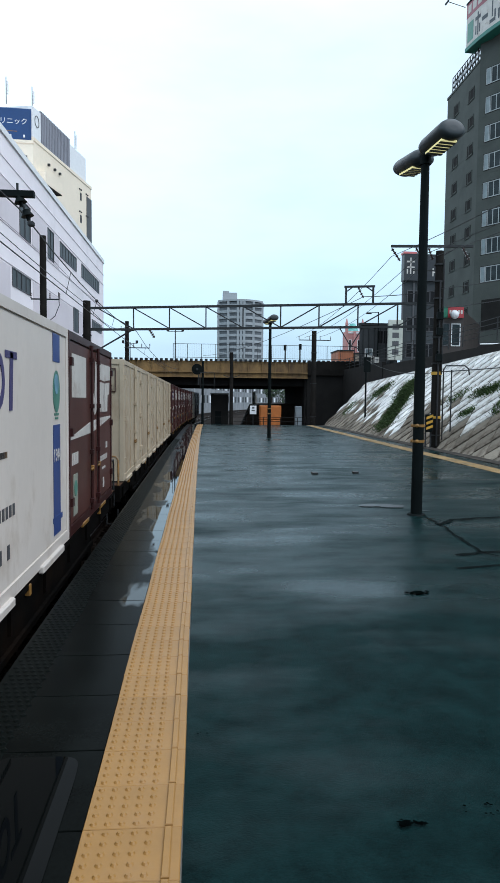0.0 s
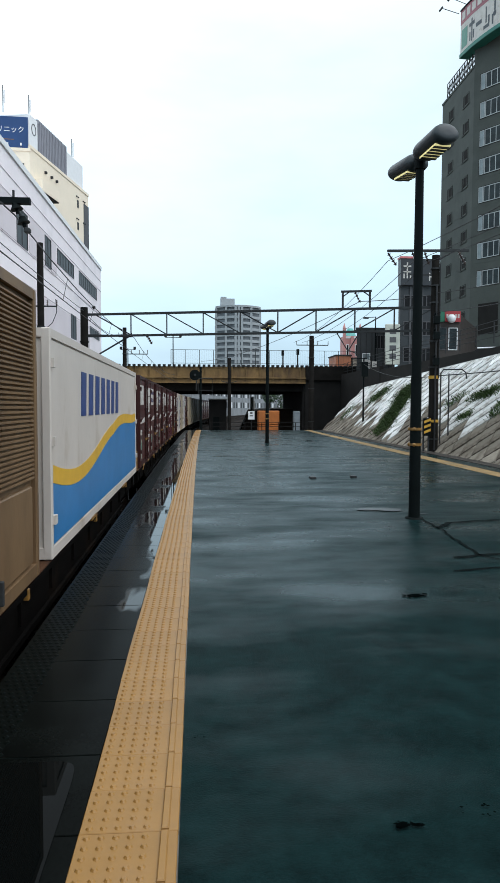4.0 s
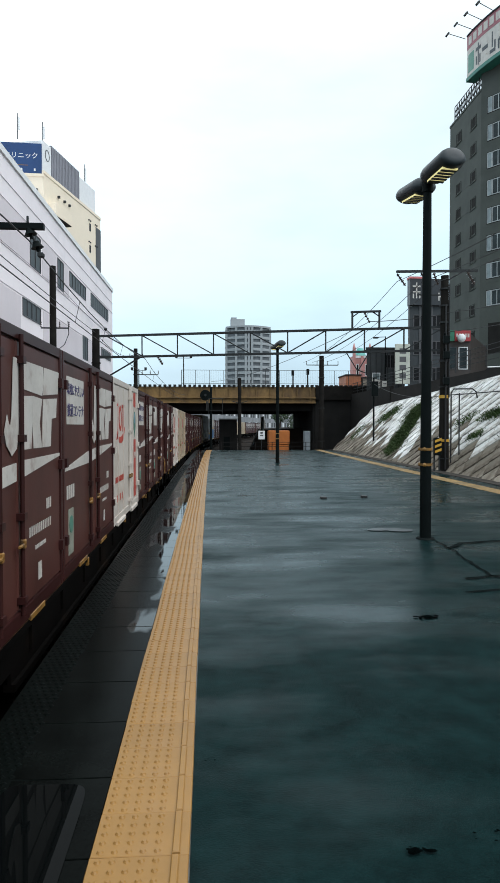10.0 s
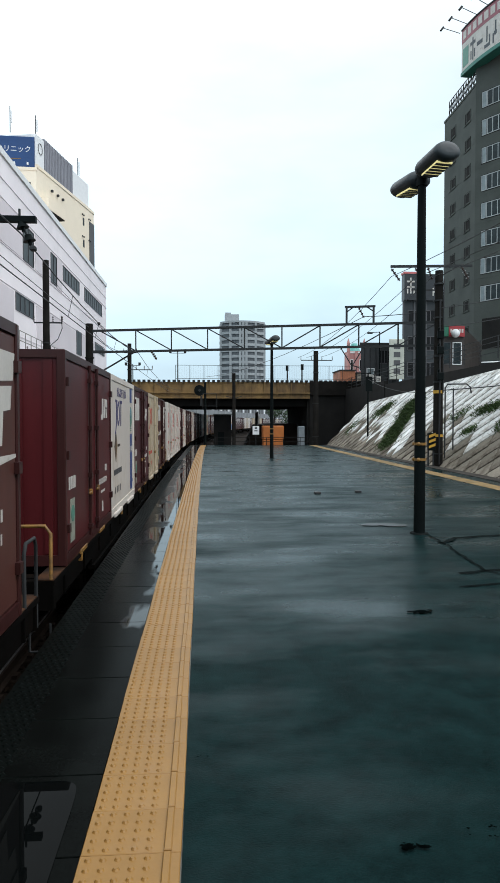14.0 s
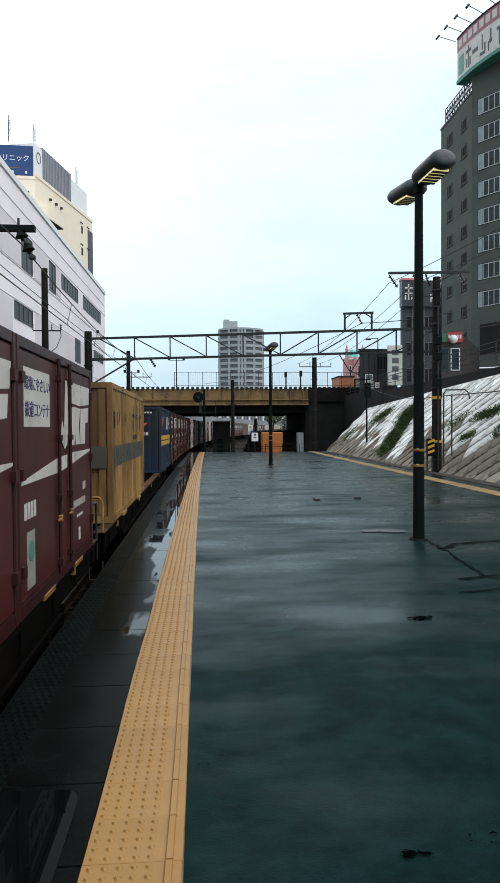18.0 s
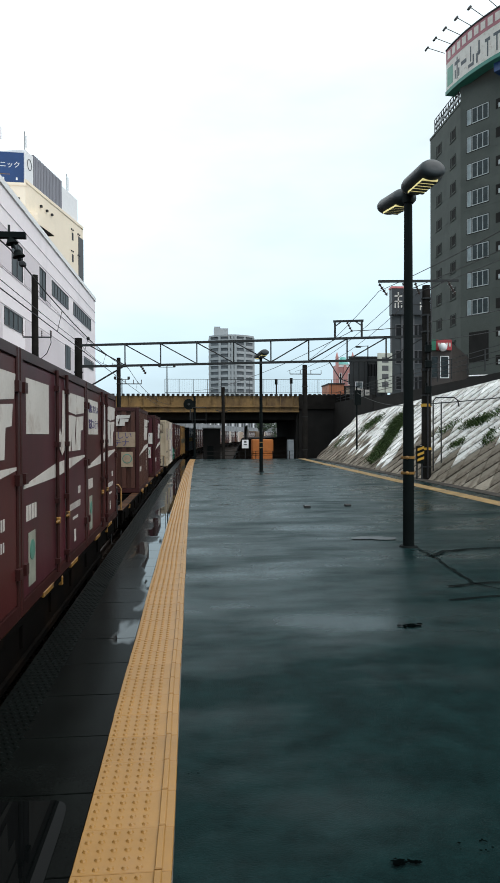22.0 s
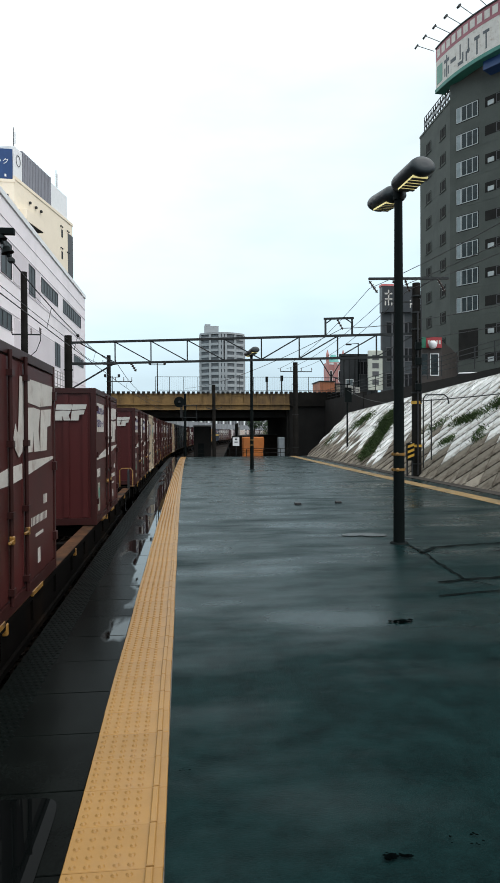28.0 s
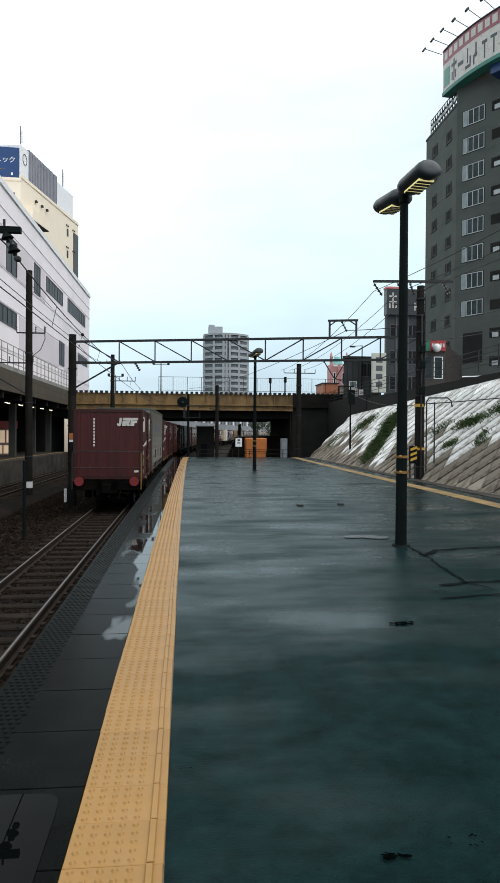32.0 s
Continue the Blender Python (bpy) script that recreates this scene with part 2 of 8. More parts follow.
def wet_ground(name, color, dry_rough, wet_rough, puddle_scale, puddle_at, stretch, bump, bump_scale, soft=0.12, spec=0.06, across=None, along=None, dry_spec=0.04, mottle=2.5, tint=(1.0, 1.0, 1.0), detail=5):
    """Wet paving: films of water with a mirror surface between rougher grain."""
    m = bpy.data.materials.new(name)
    m.use_nodes = True
    n, l = m.node_tree.nodes, m.node_tree.links
    p = n["Principled BSDF"]
    p.inputs["Specular Tint"].default_value = (*tint, 1)
    co = n.new("ShaderNodeNewGeometry")
    mp = n.new("ShaderNodeMapping")
    mp.inputs["Scale"].default_value = stretch
    l.new(co.outputs["Position"], mp.inputs["Vector"])
    pud = n.new("ShaderNodeTexNoise")
    pud.inputs["Scale"].default_value, pud.inputs["Detail"].default_value, pud.inputs["Roughness"].default_value = puddle_scale, detail, 0.55
    l.new(mp.outputs[0], pud.inputs["Vector"])
    wet = n.new("ShaderNodeMapRange")
    wet.inputs["From Min"].default_value, wet.inputs["From Max"].default_value = puddle_at - soft, puddle_at + soft
    level = pud.outputs["Fac"]
    xyz = n.new("ShaderNodeSeparateXYZ")
    l.new(co.outputs["Position"], xyz.inputs[0])
    for axis, stops in (("X", across), ("Y", along)):        # where water gathers, across and along the platform
        if stops:
            lo, hi = stops[0][0], stops[-1][0]
            pos = n.new("ShaderNodeMapRange")
            pos.inputs["From Min"].default_value, pos.inputs["From Max"].default_value = lo, hi
            l.new(xyz.outputs[axis], pos.inputs["Value"])
            cv = n.new("ShaderNodeValToRGB")
            els = cv.color_ramp.elements
            while len(els) < len(stops):
                els.new(0.5)
            for e, (p0, v0) in zip(els, stops):
                e.position = (p0 - lo) / (hi - lo)
                e.color = (v0, v0, v0, 1)
            l.new(pos.outputs[0], cv.inputs[0])
            ad = n.new("ShaderNodeMath")
            ad.operation = "ADD"
            l.new(level, ad.inputs[0])
            l.new(cv.outputs["Color"], ad.inputs[1])
            level = ad.outputs[0]
    l.new(level, wet.inputs["Value"])
    rg = n.new("ShaderNodeMapRange")
    rg.inputs["To Min"].default_value, rg.inputs["To Max"].default_value = dry_rough, wet_rough
    l.new(wet.outputs[0], rg.inputs["Value"])
    l.new(rg.outputs[0], p.inputs["Roughness"])
    sp = n.new("ShaderNodeMapRange")
    sp.inputs["To Min"].default_value, sp.inputs["To Max"].default_value = dry_spec, spec
    l.new(wet.outputs[0], sp.inputs["Value"])
    l.new(sp.outputs[0], p.inputs["Specular IOR Level"])
    gr = n.new("ShaderNodeTexNoise")
    gr.inputs["Scale"].default_value, gr.inputs["Detail"].default_value = bump_scale, 4
    l.new(co.outputs["Position"], gr.inputs["Vector"])
    lg = n.new("ShaderNodeTexNoise")
    lg.inputs["Scale"].default_value, lg.inputs["Detail"].default_value, lg.inputs["Roughness"].default_value = mottle, 9, 0.68
    l.new(co.outputs["Position"], lg.inputs["Vector"])
    mixv = n.new("ShaderNodeMath")
    mixv.operation = "MULTIPLY_ADD"
    mixv.inputs[1].default_value = 0.5
    l.new(gr.outputs["Fac"], mixv.inputs[0])
    l.new(lg.outputs["Fac"], mixv.inputs[2])
    cr = n.new("ShaderNodeMapRange")
    for k, v in (("From Min", 0.55), ("From Max", 0.95), ("To Min", 0.5), ("To Max", 1.5)):
        cr.inputs[k].default_value = v
    l.new(mixv.outputs[0], cr.inputs["Value"])
    sc = n.new("ShaderNodeVectorMath")
    sc.operation = "SCALE"
    sc.inputs[0].default_value = color
    l.new(cr.outputs[0], sc.inputs["Scale"])
    l.new(sc.outputs[0], p.inputs["Base Color"])
    bs = n.new("ShaderNodeMapRange")
    bs.inputs["To Min"].default_value, bs.inputs["To Max"].default_value = bump, bump * 0.04
    l.new(wet.outputs[0], bs.inputs["Value"])
    bn = n.new("ShaderNodeBump")
    bn.inputs["Distance"].default_value = 0.004
    l.new(bs.outputs[0], bn.inputs["Strength"])
    l.new(gr.outputs["Fac"], bn.inputs["Height"])
    l.new(bn.outputs[0], p.inputs["Normal"])
    return m


ASPHALT = wet_ground("wet_asphalt", (0.0046, 0.0150, 0.0152), 0.44, 0.16, 0.9, 0.67, (0.48, 1.05, 1.0), 0.6, 130.0, 0.20, 0.15, along=((1.0, 0.0), (5.0, 0.0), (5.5, 0.10), (5.95, 0.20), (6.5, 0.12), (12.0, 0.15), (30.0, 0.18)), dry_spec=0.020, mottle=3.5, tint=(0.66, 1.0, 0.97))
SLAB = wet_ground("wet_concrete_slab", (0.0032, 0.0042, 0.0038), 0.20, 0.025, 1.6, 1.5, (1.6, 0.40, 1.0), 0.05, 60.0, 0.04, 0.17,
                  ((-0.98, 0.06), (-0.86, 0.22), (-0.62, 0.40), (-0.46, 0.56)), ((2.2, 0.05), (5.2, 0.10), (5.7, 0.47), (6.2, 0.50), (8.5, 0.57), (10.0, 0.68), (13.0, 0.69), (17.0, 0.62), (40.0, 0.60)), dry_spec=0.013, detail=3, tint=(1.0, 0.97, 0.90))
NOSING = mat("platform_edge_rubber", (0.0024, 0.0036, 0.0032), 0.30, vary=0.25, spec=0.015, scale=4, bump=0.03)
WATER = mat("standing_water", (0.003, 0.004, 0.004), 0.36, vary=0.1, spec=1.0)
FILM = mat("thin_water_film", (0.0022, 0.0028, 0.0028), 0.012, vary=0.1, spec=0.03)
CONCRETE = mat("concrete", (0.26, 0.25, 0.23), 0.8, vary=0.25, scale=1.2, bump=0.4, stain=(0.08, 0.075, 0.07), stain_scale=0.9, stain_at=0.62)
YELLOW_TILE = mat("tactile_yellow", (0.285, 0.148, 0.034), 0.45, vary=0.14, scale=1.6, rand=0.07, bump=0.08, stain=(0.27, 0.15, 0.055), stain_scale=2.0, stain_at=0.62, spec=0.42)
YELLOW_LINE = mat("painted_yellow_line", (0.24, 0.16, 0.07), 0.65, vary=0.3, scale=2.0, stain=(0.13, 0.105, 0.065), stain_at=0.58, spec=0.15)
# train and platform shade is put into these near-black ballast and sleeper colours
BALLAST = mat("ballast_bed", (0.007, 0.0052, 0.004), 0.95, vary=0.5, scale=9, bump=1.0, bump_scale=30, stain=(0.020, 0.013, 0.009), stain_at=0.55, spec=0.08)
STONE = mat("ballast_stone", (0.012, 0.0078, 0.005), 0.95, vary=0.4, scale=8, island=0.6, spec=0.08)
EARTH = mat("dark_earth", (0.018, 0.013, 0.010), 0.95, vary=0.45, scale=2, bump=0.8, bump_scale=8, spec=0.1)
RAIL = mat("rail_steel", (0.022, 0.015, 0.011), 0.8, 0.0, vary=0.3, scale=5, spec=0.15)
RAILTOP = mat("rail_polished_top", (0.16, 0.155, 0.15), 0.45, 0.6, vary=0.1)
SLEEPER = mat("concrete_sleeper", (0.017, 0.013, 0.010), 0.9, vary=0.4, scale=4, rand=0.45, stain=(0.016, 0.011, 0.008), stain_at=0.46, spec=0.1)
BLACKPAINT = mat("dark_green_black_paint", (0.006, 0.0085, 0.0085), 0.6, vary=0.2, bump=0.05, spec=0.05)
LAMPGREY = mat("lamp_head_grey", (0.032, 0.040, 0.044), 0.45, 0.0, vary=0.15, spec=0.4)
GALV = mat("weathered_steel_grey", (0.034, 0.036, 0.037), 0.65, 0.0, vary=0.3, scale=3, stain=(0.05, 0.03, 0.02), stain_at=0.66, spec=0.15)
POLE = mat("dark_concrete_pole", (0.016, 0.0145, 0.013), 0.85, vary=0.35, scale=2, spec=0.06, stain=(0.035, 0.03, 0.026), stain_at=0.62)
CABLE = mat("black_cable", (0.012, 0.012, 0.013), 0.6, vary=0.1)
INSUL = mat("brown_insulator", (0.05, 0.03, 0.025), 0.3, vary=0.1)
GLASS = mat("window_glass", (0.012, 0.012, 0.013), 0.35, vary=0.3, scale=0.6, spec=0.12)
BLUEGLASS = mat("pale_window_glass", (0.20, 0.24, 0.25), 0.12, vary=0.25, scale=1.5)
WHITEPANEL = mat("white_wall_panel", (0.93, 0.855, 0.875), 0.55, vary=0.05, scale=0.4, rand=0.03, stain=(0.80, 0.74, 0.76), stain_scale=0.25, stain_at=0.62)
GREYPANEL = mat("grey_wall_panel", (0.70, 0.63, 0.655), 0.55, vary=0.06, scale=0.4)
CREAM = mat("cream_rendered_wall", (0.87, 0.76, 0.60), 0.7, vary=0.05, scale=0.3, stain=(0.77, 0.69, 0.54), stain_scale=0.3, stain_at=0.64)
SIGNBLUE = mat("sign_blue", (0.010, 0.045, 0.15), 0.4, vary=0.15, scale=0.3)
WHITE = mat("white_paint", (0.80, 0.80, 0.80), 0.5, vary=0.05)
DARKMETAL = mat("ribbed_grey_cladding", (0.075, 0.075, 0.080), 0.6, 0.1, vary=0.1, scale=0.5)
TOWERGREY = mat("dark_grey_tile_wall", (0.072, 0.080, 0.072), 0.75, vary=0.14, scale=0.5, bump=0.1, stain=(0.057, 0.064, 0.058), stain_scale=0.3, stain_at=0.56, spec=0.2)
BRIDGE = mat("ochre_bridge_girder", (0.24, 0.145, 0.05), 0.75, vary=0.3, scale=0.7, stain=(0.085, 0.05, 0.026), stain_scale=0.6, stain_at=0.53, stretch=(1, 1, 0.4))
# near-black base colour: soffit, abutment and recess shade is put into it
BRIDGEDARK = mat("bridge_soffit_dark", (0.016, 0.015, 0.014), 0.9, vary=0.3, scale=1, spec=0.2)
SLOPEBLOCK = mat("pale_slope_block", (0.74, 0.74, 0.72), 0.8, vary=0.26, scale=0.9, rand=0.12, island=0.16, bump=0.4, stain=(0.20, 0.18, 0.14), stain_scale=1.3, stain_at=0.55, spec=0.3)
SLOPEDIRTY = mat("grimy_slope_block", (0.20, 0.175, 0.140), 0.9, vary=0.40, scale=0.9, rand=0.16, island=0.16, bump=0.4, stain=(0.070, 0.055, 0.040), stain_scale=1.3, stain_at=0.54, spec=0.2)
SLOPEJOINT = mat("dark_slope_joint", (0.030, 0.028, 0.023), 0.95, vary=0.4, scale=2, bump=0.5, spec=0.1)
FARWALL = mat("far_facade_grey", (0.24, 0.25, 0.26), 0.8, vary=0.3, scale=0.4, spec=0.15)
# dark base holds the canopy shade of the opposite platform; the stains are random
OPPDARK = mat("dark_platform_concrete", (0.050, 0.044, 0.038), 0.9, vary=0.35, scale=1.2, bump=0.3, stain=(0.022, 0.018, 0.015), stain_at=0.54, spec=0.15)
COLUMN = mat("canopy_column_grey", (0.050, 0.052, 0.045), 0.8, vary=0.2, scale=1.5, stain=(0.06, 0.06, 0.05), stain_at=0.58)
GRASS = mat("grass_blade", (0.055, 0.088, 0.030), 0.8, vary=0.4, scale=3, island=0.45, spec=0.2)
LEAF = mat("leaf_green", (0.035, 0.075, 0.022), 0.6, vary=0.3, scale=3, island=0.5)
BARK = mat("bark", (0.06, 0.045, 0.035), 0.9, vary=0.3, bump=0.6)
ORANGE = mat("orange_tarp", (0.42, 0.125, 0.02), 0.6, vary=0.2, scale=2, stain=(0.35, 0.12, 0.03), stain_at=0.62)
TIGER_Y = mat("warning_yellow", (0.55, 0.30, 0.03), 0.5, vary=0.2, scale=6)
BROWNROOF = mat("brown_canopy_fascia", (0.060, 0.043, 0.024), 0.75, vary=0.3, scale=1)

# ---- ground, tracks, platform ----
bm = bmesh.new()
quad(bm, (-2500, -2500, -1.45), (2500, -2500, -1.45), (2500, 2500, -1.45), (-2500, 2500, -1.45))
ground = tagged(part("ground", bm, EARTH), "dark damp earth and gravel of the railway cutting", "ground", kind="structure")


def strip_along(bm, x0, x1, z, ys, z1=None):
    """A band that follows the line's bend."""
    rows = [(bm.verts.new((x0 + off(y), y, z)), bm.verts.new((x1 + off(y), y, z if z1 is None else z1))) for y in ys]
    for a, b in zip(rows, rows[1:]):
        bm.faces.new([a[0], a[1], b[1], b[0]])


def span(y0, y1, step):
    n = max(1, round((y1 - y0) / step))
    return [y0 + (y1 - y0) * i / n for i in range(n + 1)]


def extrude_along(bm, outline, ys):
    """A closed section (x, z) drawn along the bend."""
    rings = [[bm.verts.new((x + off(y), y, z)) for x, z in outline] for y in ys]
    n = len(outline)
    for a, b in zip(rings, rings[1:]):
        for i in range(n):
            bm.faces.new([a[i], a[(i + 1) % n], b[(i + 1) % n], b[i]])
    bm.faces.new(rings[0][::-1])
    bm.faces.new(rings[-1])


TRACKS = (-2.75, -8.6)
far_ys = span(-330, -30, 30)[:-1] + span(-30, 100, 4) + span(100, 420, 10)[1:]
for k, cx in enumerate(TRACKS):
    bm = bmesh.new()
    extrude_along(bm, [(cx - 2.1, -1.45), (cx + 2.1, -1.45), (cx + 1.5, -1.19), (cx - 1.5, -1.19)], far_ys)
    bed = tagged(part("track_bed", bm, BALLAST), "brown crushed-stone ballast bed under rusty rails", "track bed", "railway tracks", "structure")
    for s in (-1, 1):
        rx = cx + s * 0.57
        bm = bmesh.new()
        extrude_along(bm, [(rx - 0.062, -1.152), (rx + 0.062, -1.152), (rx + 0.062, -1.14), (rx + 0.012, -1.125), (rx + 0.012, -1.045), (rx + 0.033, -1.035),
                           (rx + 0.033, -1.004), (rx - 0.033, -1.004), (rx - 0.033, -1.035), (rx - 0.012, -1.045), (rx - 0.012, -1.125), (rx - 0.062, -1.14)], far_ys)
        rail = part("rail", bm, RAIL, bed)
        bm = bmesh.new()
        strip_along(bm, rx - 0.014, rx + 0.014, -1.0, far_ys)
        part("rail_head", bm, RAILTOP, bed, "worn bright running surface")

# sleepers
bm = bmesh.new()
for a, b in ((-1.0, 1.0),):
    t = bmesh.new()
    box(t, a, b, -0.12, 0.12, -1.26, -1.152)
    bmesh.ops.bevel(t, geom=t.edges[:], offset=0.02, segments=1, affect="EDGES")
    merge(bm, t)
sleeper_mesh = mesh_of("sleeper", bm, SLEEPER)
bm = bmesh.new()
for s in (-1, 1):
    for q in (-0.1, 0.1):
        box(bm, s * 0.57 + q - 0.03, s * 0.57 + q + 0.03, -0.06, 0.06, -1.152, -1.115)
clip_mesh = mesh_of("rail_clip", bm, RAIL)
beds = [o for o in scene.objects if o.name.startswith("track_bed")]
for bed, cx, y0, y1 in ((beds[0], TRACKS[0], 2.0, 62.0), (beds[1], TRACKS[1], 22.0, 62.0)):
    for y in np.arange(y0, y1, 0.62):
        m = pose(cx + off(y), y, 0, 0, 0, turn(y) + random.uniform(-0.6, 0.6))
        sl = piece("sleeper", sleeper_mesh, bed, m)
        if bed is beds[0] and y < 30:
            piece("rail_clip", clip_mesh, bed, m)

# loose ballast stones beside and between the rails
rock = np.random.RandomState(4)


def stones(bm, x0, x1, y0, y1, count, z, r0, r1):
    for i in range(count):
        x, y, r = rock.uniform(x0, x1), rock.uniform(y0, y1), rock.uniform(r0, r1)
        c = Vector((x + off(y), y, z + r * 0.2))
        vs = [bm.verts.new(c + Vector(d) * r * rock.uniform(0.6, 1.3)) for d in ((1, 0, 0), (0, 1, 0), (-1, 0, 0), (0, -1, 0), (0, 0, 0.8), (0, 0, -0.8))]
        for a, b in ((0, 1), (1, 2), (2, 3), (3, 0)):
            bm.faces.new([vs[a], vs[b], vs[4]])
            bm.faces.new([vs[b], vs[a], vs[5]])


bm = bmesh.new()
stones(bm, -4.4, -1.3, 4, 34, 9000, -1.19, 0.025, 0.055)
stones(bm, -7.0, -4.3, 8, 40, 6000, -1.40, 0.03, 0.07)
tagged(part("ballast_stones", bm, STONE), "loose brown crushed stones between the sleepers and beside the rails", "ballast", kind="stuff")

# platform body
EDGE_L, EDGE_R, P0, P1 = -1.20, 8.95, -30.0, 48.0
ys = span(P0, P1, 2.0)
bm = bmesh.new()
extrude_along(bm, [(EDGE_L + 0.1, -1.45), (EDGE_R - 0.1, -1.45), (EDGE_R - 0.1, -0.16), (EDGE_R, -0.16), (EDGE_R, -0.012), (EDGE_L, -0.012), (EDGE_L, -0.16), (EDGE_L + 0.1, -0.16)], ys)
platform = tagged(part("platform", bm, CONCRETE), "long concrete station platform, wet from rain", "platform", kind="structure")
# asphalt topping, gently undulating
bm = bmesh.new()
xs = [(-0.06 + (EDGE_R - 0.45 + 0.06) * i / 46) for i in range(47)]
ay = span(P0, 0, 2.0)[:-1] + span(0, P1 - 0.05, 0.17)
grid = []
for y in ay:
    row = []
    for x in xs:
        h = 0.012 * noise.noise((x * 0.30, y * 1.15, 3.1)) + 0.007 * noise.noise((x * 0.9, y * 2.6, 7.7))
        row.append(bm.verts.new((x + off(y), y, -0.004 + 0.13 * h * min(1.0, max(0.0, (x + 0.06) * 1.2)))))
    grid.append(row)
for a, b in zip(grid, grid[1:]):
    for i in range(len(xs) - 1):
        f = bm.faces.new([a[i], a[i + 1], b[i + 1], b[i]])
        f.smooth = True
part("asphalt_topping", bm, ASPHALT, platform, "dark rain-wet asphalt with dull reflections")
# right-hand edge
bm = bmesh.new()
strip_along(bm, 7.45, 7.95, 0.004, ys)
part("painted_line", bm, YELLOW_LINE, platform, "worn yellow painted safety line")
bm = bmesh.new()
extrude_along(bm, [(8.5, -0.01), (EDGE_R + 0.02, -0.01), (EDGE_R + 0.02, 0.012), (8.5, 0.012)], ys)
part("coping", bm, OPPDARK, platform, "grimy concrete coping")
# end face and low rail at the platform's far end
bm = bmesh.new()
extrude_along(bm, [(-0.62, -0.01), (EDGE_L - 0.015, -0.01), (EDGE_L - 0.015, -0.10), (EDGE_L - 0.015, 0.0), (-0.97, 0.0), (-0.97, -0.005), (-0.62, -0.005)][:3] + [(EDGE_L - 0.015, 0.0), (-0.97, 0.0)], ys)
part("edge_strip", bm, NOSING, platform, "dark anti-slip rubber edging")

# left edge: slabs, studs and tactile tiles, piece by piece
bm = bmesh.new()
t = bmesh.new()
box(t, -0.25, 0.25, -0.307, 0.307, -0.03, 0.0)
bmesh.ops.bevel(t, geom=[e for e in t.edges if all(v.co.z > -0.01 for v in e.verts)], offset=0.003, segments=1, affect="EDGES")
merge(bm, t)
slab_mesh = mesh_of("edge_slab", bm, SLAB)
y = -12.54
while y < P1 - 0.4:
    piece("edge_slab", slab_mesh, platform, pose(-0.715 + off(y), y, random.uniform(-0.0006, 0.0006), random.uniform(-0.015, 0.015), random.uniform(-0.02, 0.02), turn(y)))
    y += 0.62
bm = bmesh.new()
for i, y in enumerate(np.arange(-6.0, 30.0, 0.060)):
    for k in range(5):
        cx = EDGE_L + 0.022 + 0.048 * k + (0.024 if i % 2 else 0) + off(y)
        r, h = 0.020, 0.0045
        vs = [bm.verts.new((cx + a * r, y + b * r * 1.3, 0.0)) for a, b in ((1, 0), (0, 1), (-1, 0), (0, -1))]
        tp = [bm.verts.new((cx + a * r * 0.5, y + b * r * 0.6, h)) for a, b in ((1, 0), (0, 1), (-1, 0), (0, -1))]
        for q in range(4):
            bm.faces.new([vs[q], vs[(q + 1) % 4], tp[(q + 1) % 4], tp[q]])
        bm.faces.new(tp)
studs = part("edge_studs", bm, NOSING, platform, "small diamond anti-slip studs")
studs["kind"] = "stuff"


def tactile_tile(detail):
    bm = bmesh.new()
    t = bmesh.new()
    box(t, -0.2, 0.2, -0.149, 0.149, -0.02, 0.008)
    bmesh.ops.bevel(t, geom=[e for e in t.edges if all(v.co.z > 0 for v in e.verts)], offset=0.003, segments=1, affect="EDGES")
    merge(bm, t)
    for i in range(5):
        for k in range(5):
            cx, cy = -0.163 + 0.058 * i, -0.12 + 0.06 * k
            n = 8 if detail else 4
            lo = [bm.verts.new((cx + 0.0155 * math.cos(2 * math.pi * q / n), cy + 0.0155 * math.sin(2 * math.pi * q / n), 0.008)) for q in range(n)]
            hi = [bm.verts.new((cx + 0.008 * math.cos(2 * math.pi * q / n), cy + 0.0085 * math.sin(2 * math.pi * q / n), 0.0165)) for q in range(n)]
            for q in range(n):
                bm.faces.new([lo[q], lo[(q + 1) % n], hi[(q + 1) % n], hi[q]])
            bm.faces.new(hi)
    t = bmesh.new()
    box(t, 0.130, 0.162, -0.145, 0.145, 0.006, 0.0185)
    bmesh.ops.bevel(t, geom=[e for e in t.edges if all(v.co.z > 0.01 for v in e.verts)], offset=0.004, segments=1, affect="EDGES")
    merge(bm, t)
    return mesh_of("tactile_tile", bm, YELLOW_TILE)


near_tile, far_tile = tactile_tile(True), tactile_tile(False)
y = -12.21
k = -45
while y < P1 - 0.2:
    shift = 0.003 * math.sin(k * 0.7)
    piece("tactile_tile", near_tile if y < 12 else far_tile, platform, pose(-0.265 + off(y) - shift, y, random.uniform(-0.001, 0.001), 0, 0, turn(y) + random.uniform(-0.3, 0.3)))
    y += 0.3
    k += 1

# ---- cutting slope on the right, street level above it ----
SLOPE_END = 48.6


def slope_top(y):
    return 4.15 if y < 26 else 4.15 - 0.047 * (y - 26)


def slope_pt(y, z):
    return Vector((9.4 + z, y, z))


bm = bmesh.new()
sy = span(-40, 26, 11)[:-1] + span(26, SLOPE_END, 3.8)
rows = [[bm.verts.new(p) for p in (slope_pt(y, -1.6) + Vector((1.3, 0, 0)), slope_pt(y, -0.3), slope_pt(y, slope_top(y)), Vector((14.0, y, slope_top(y))), Vector((14.0, y, -1.6)))] for y in sy]
for a, b in zip(rows, rows[1:]):
    for i in range(5):
        bm.faces.new([a[i], a[(i + 1) % 5], b[(i + 1) % 5], b[i]])
bm.faces.new(rows[0])
bm.faces.new(rows[-1][::-1])
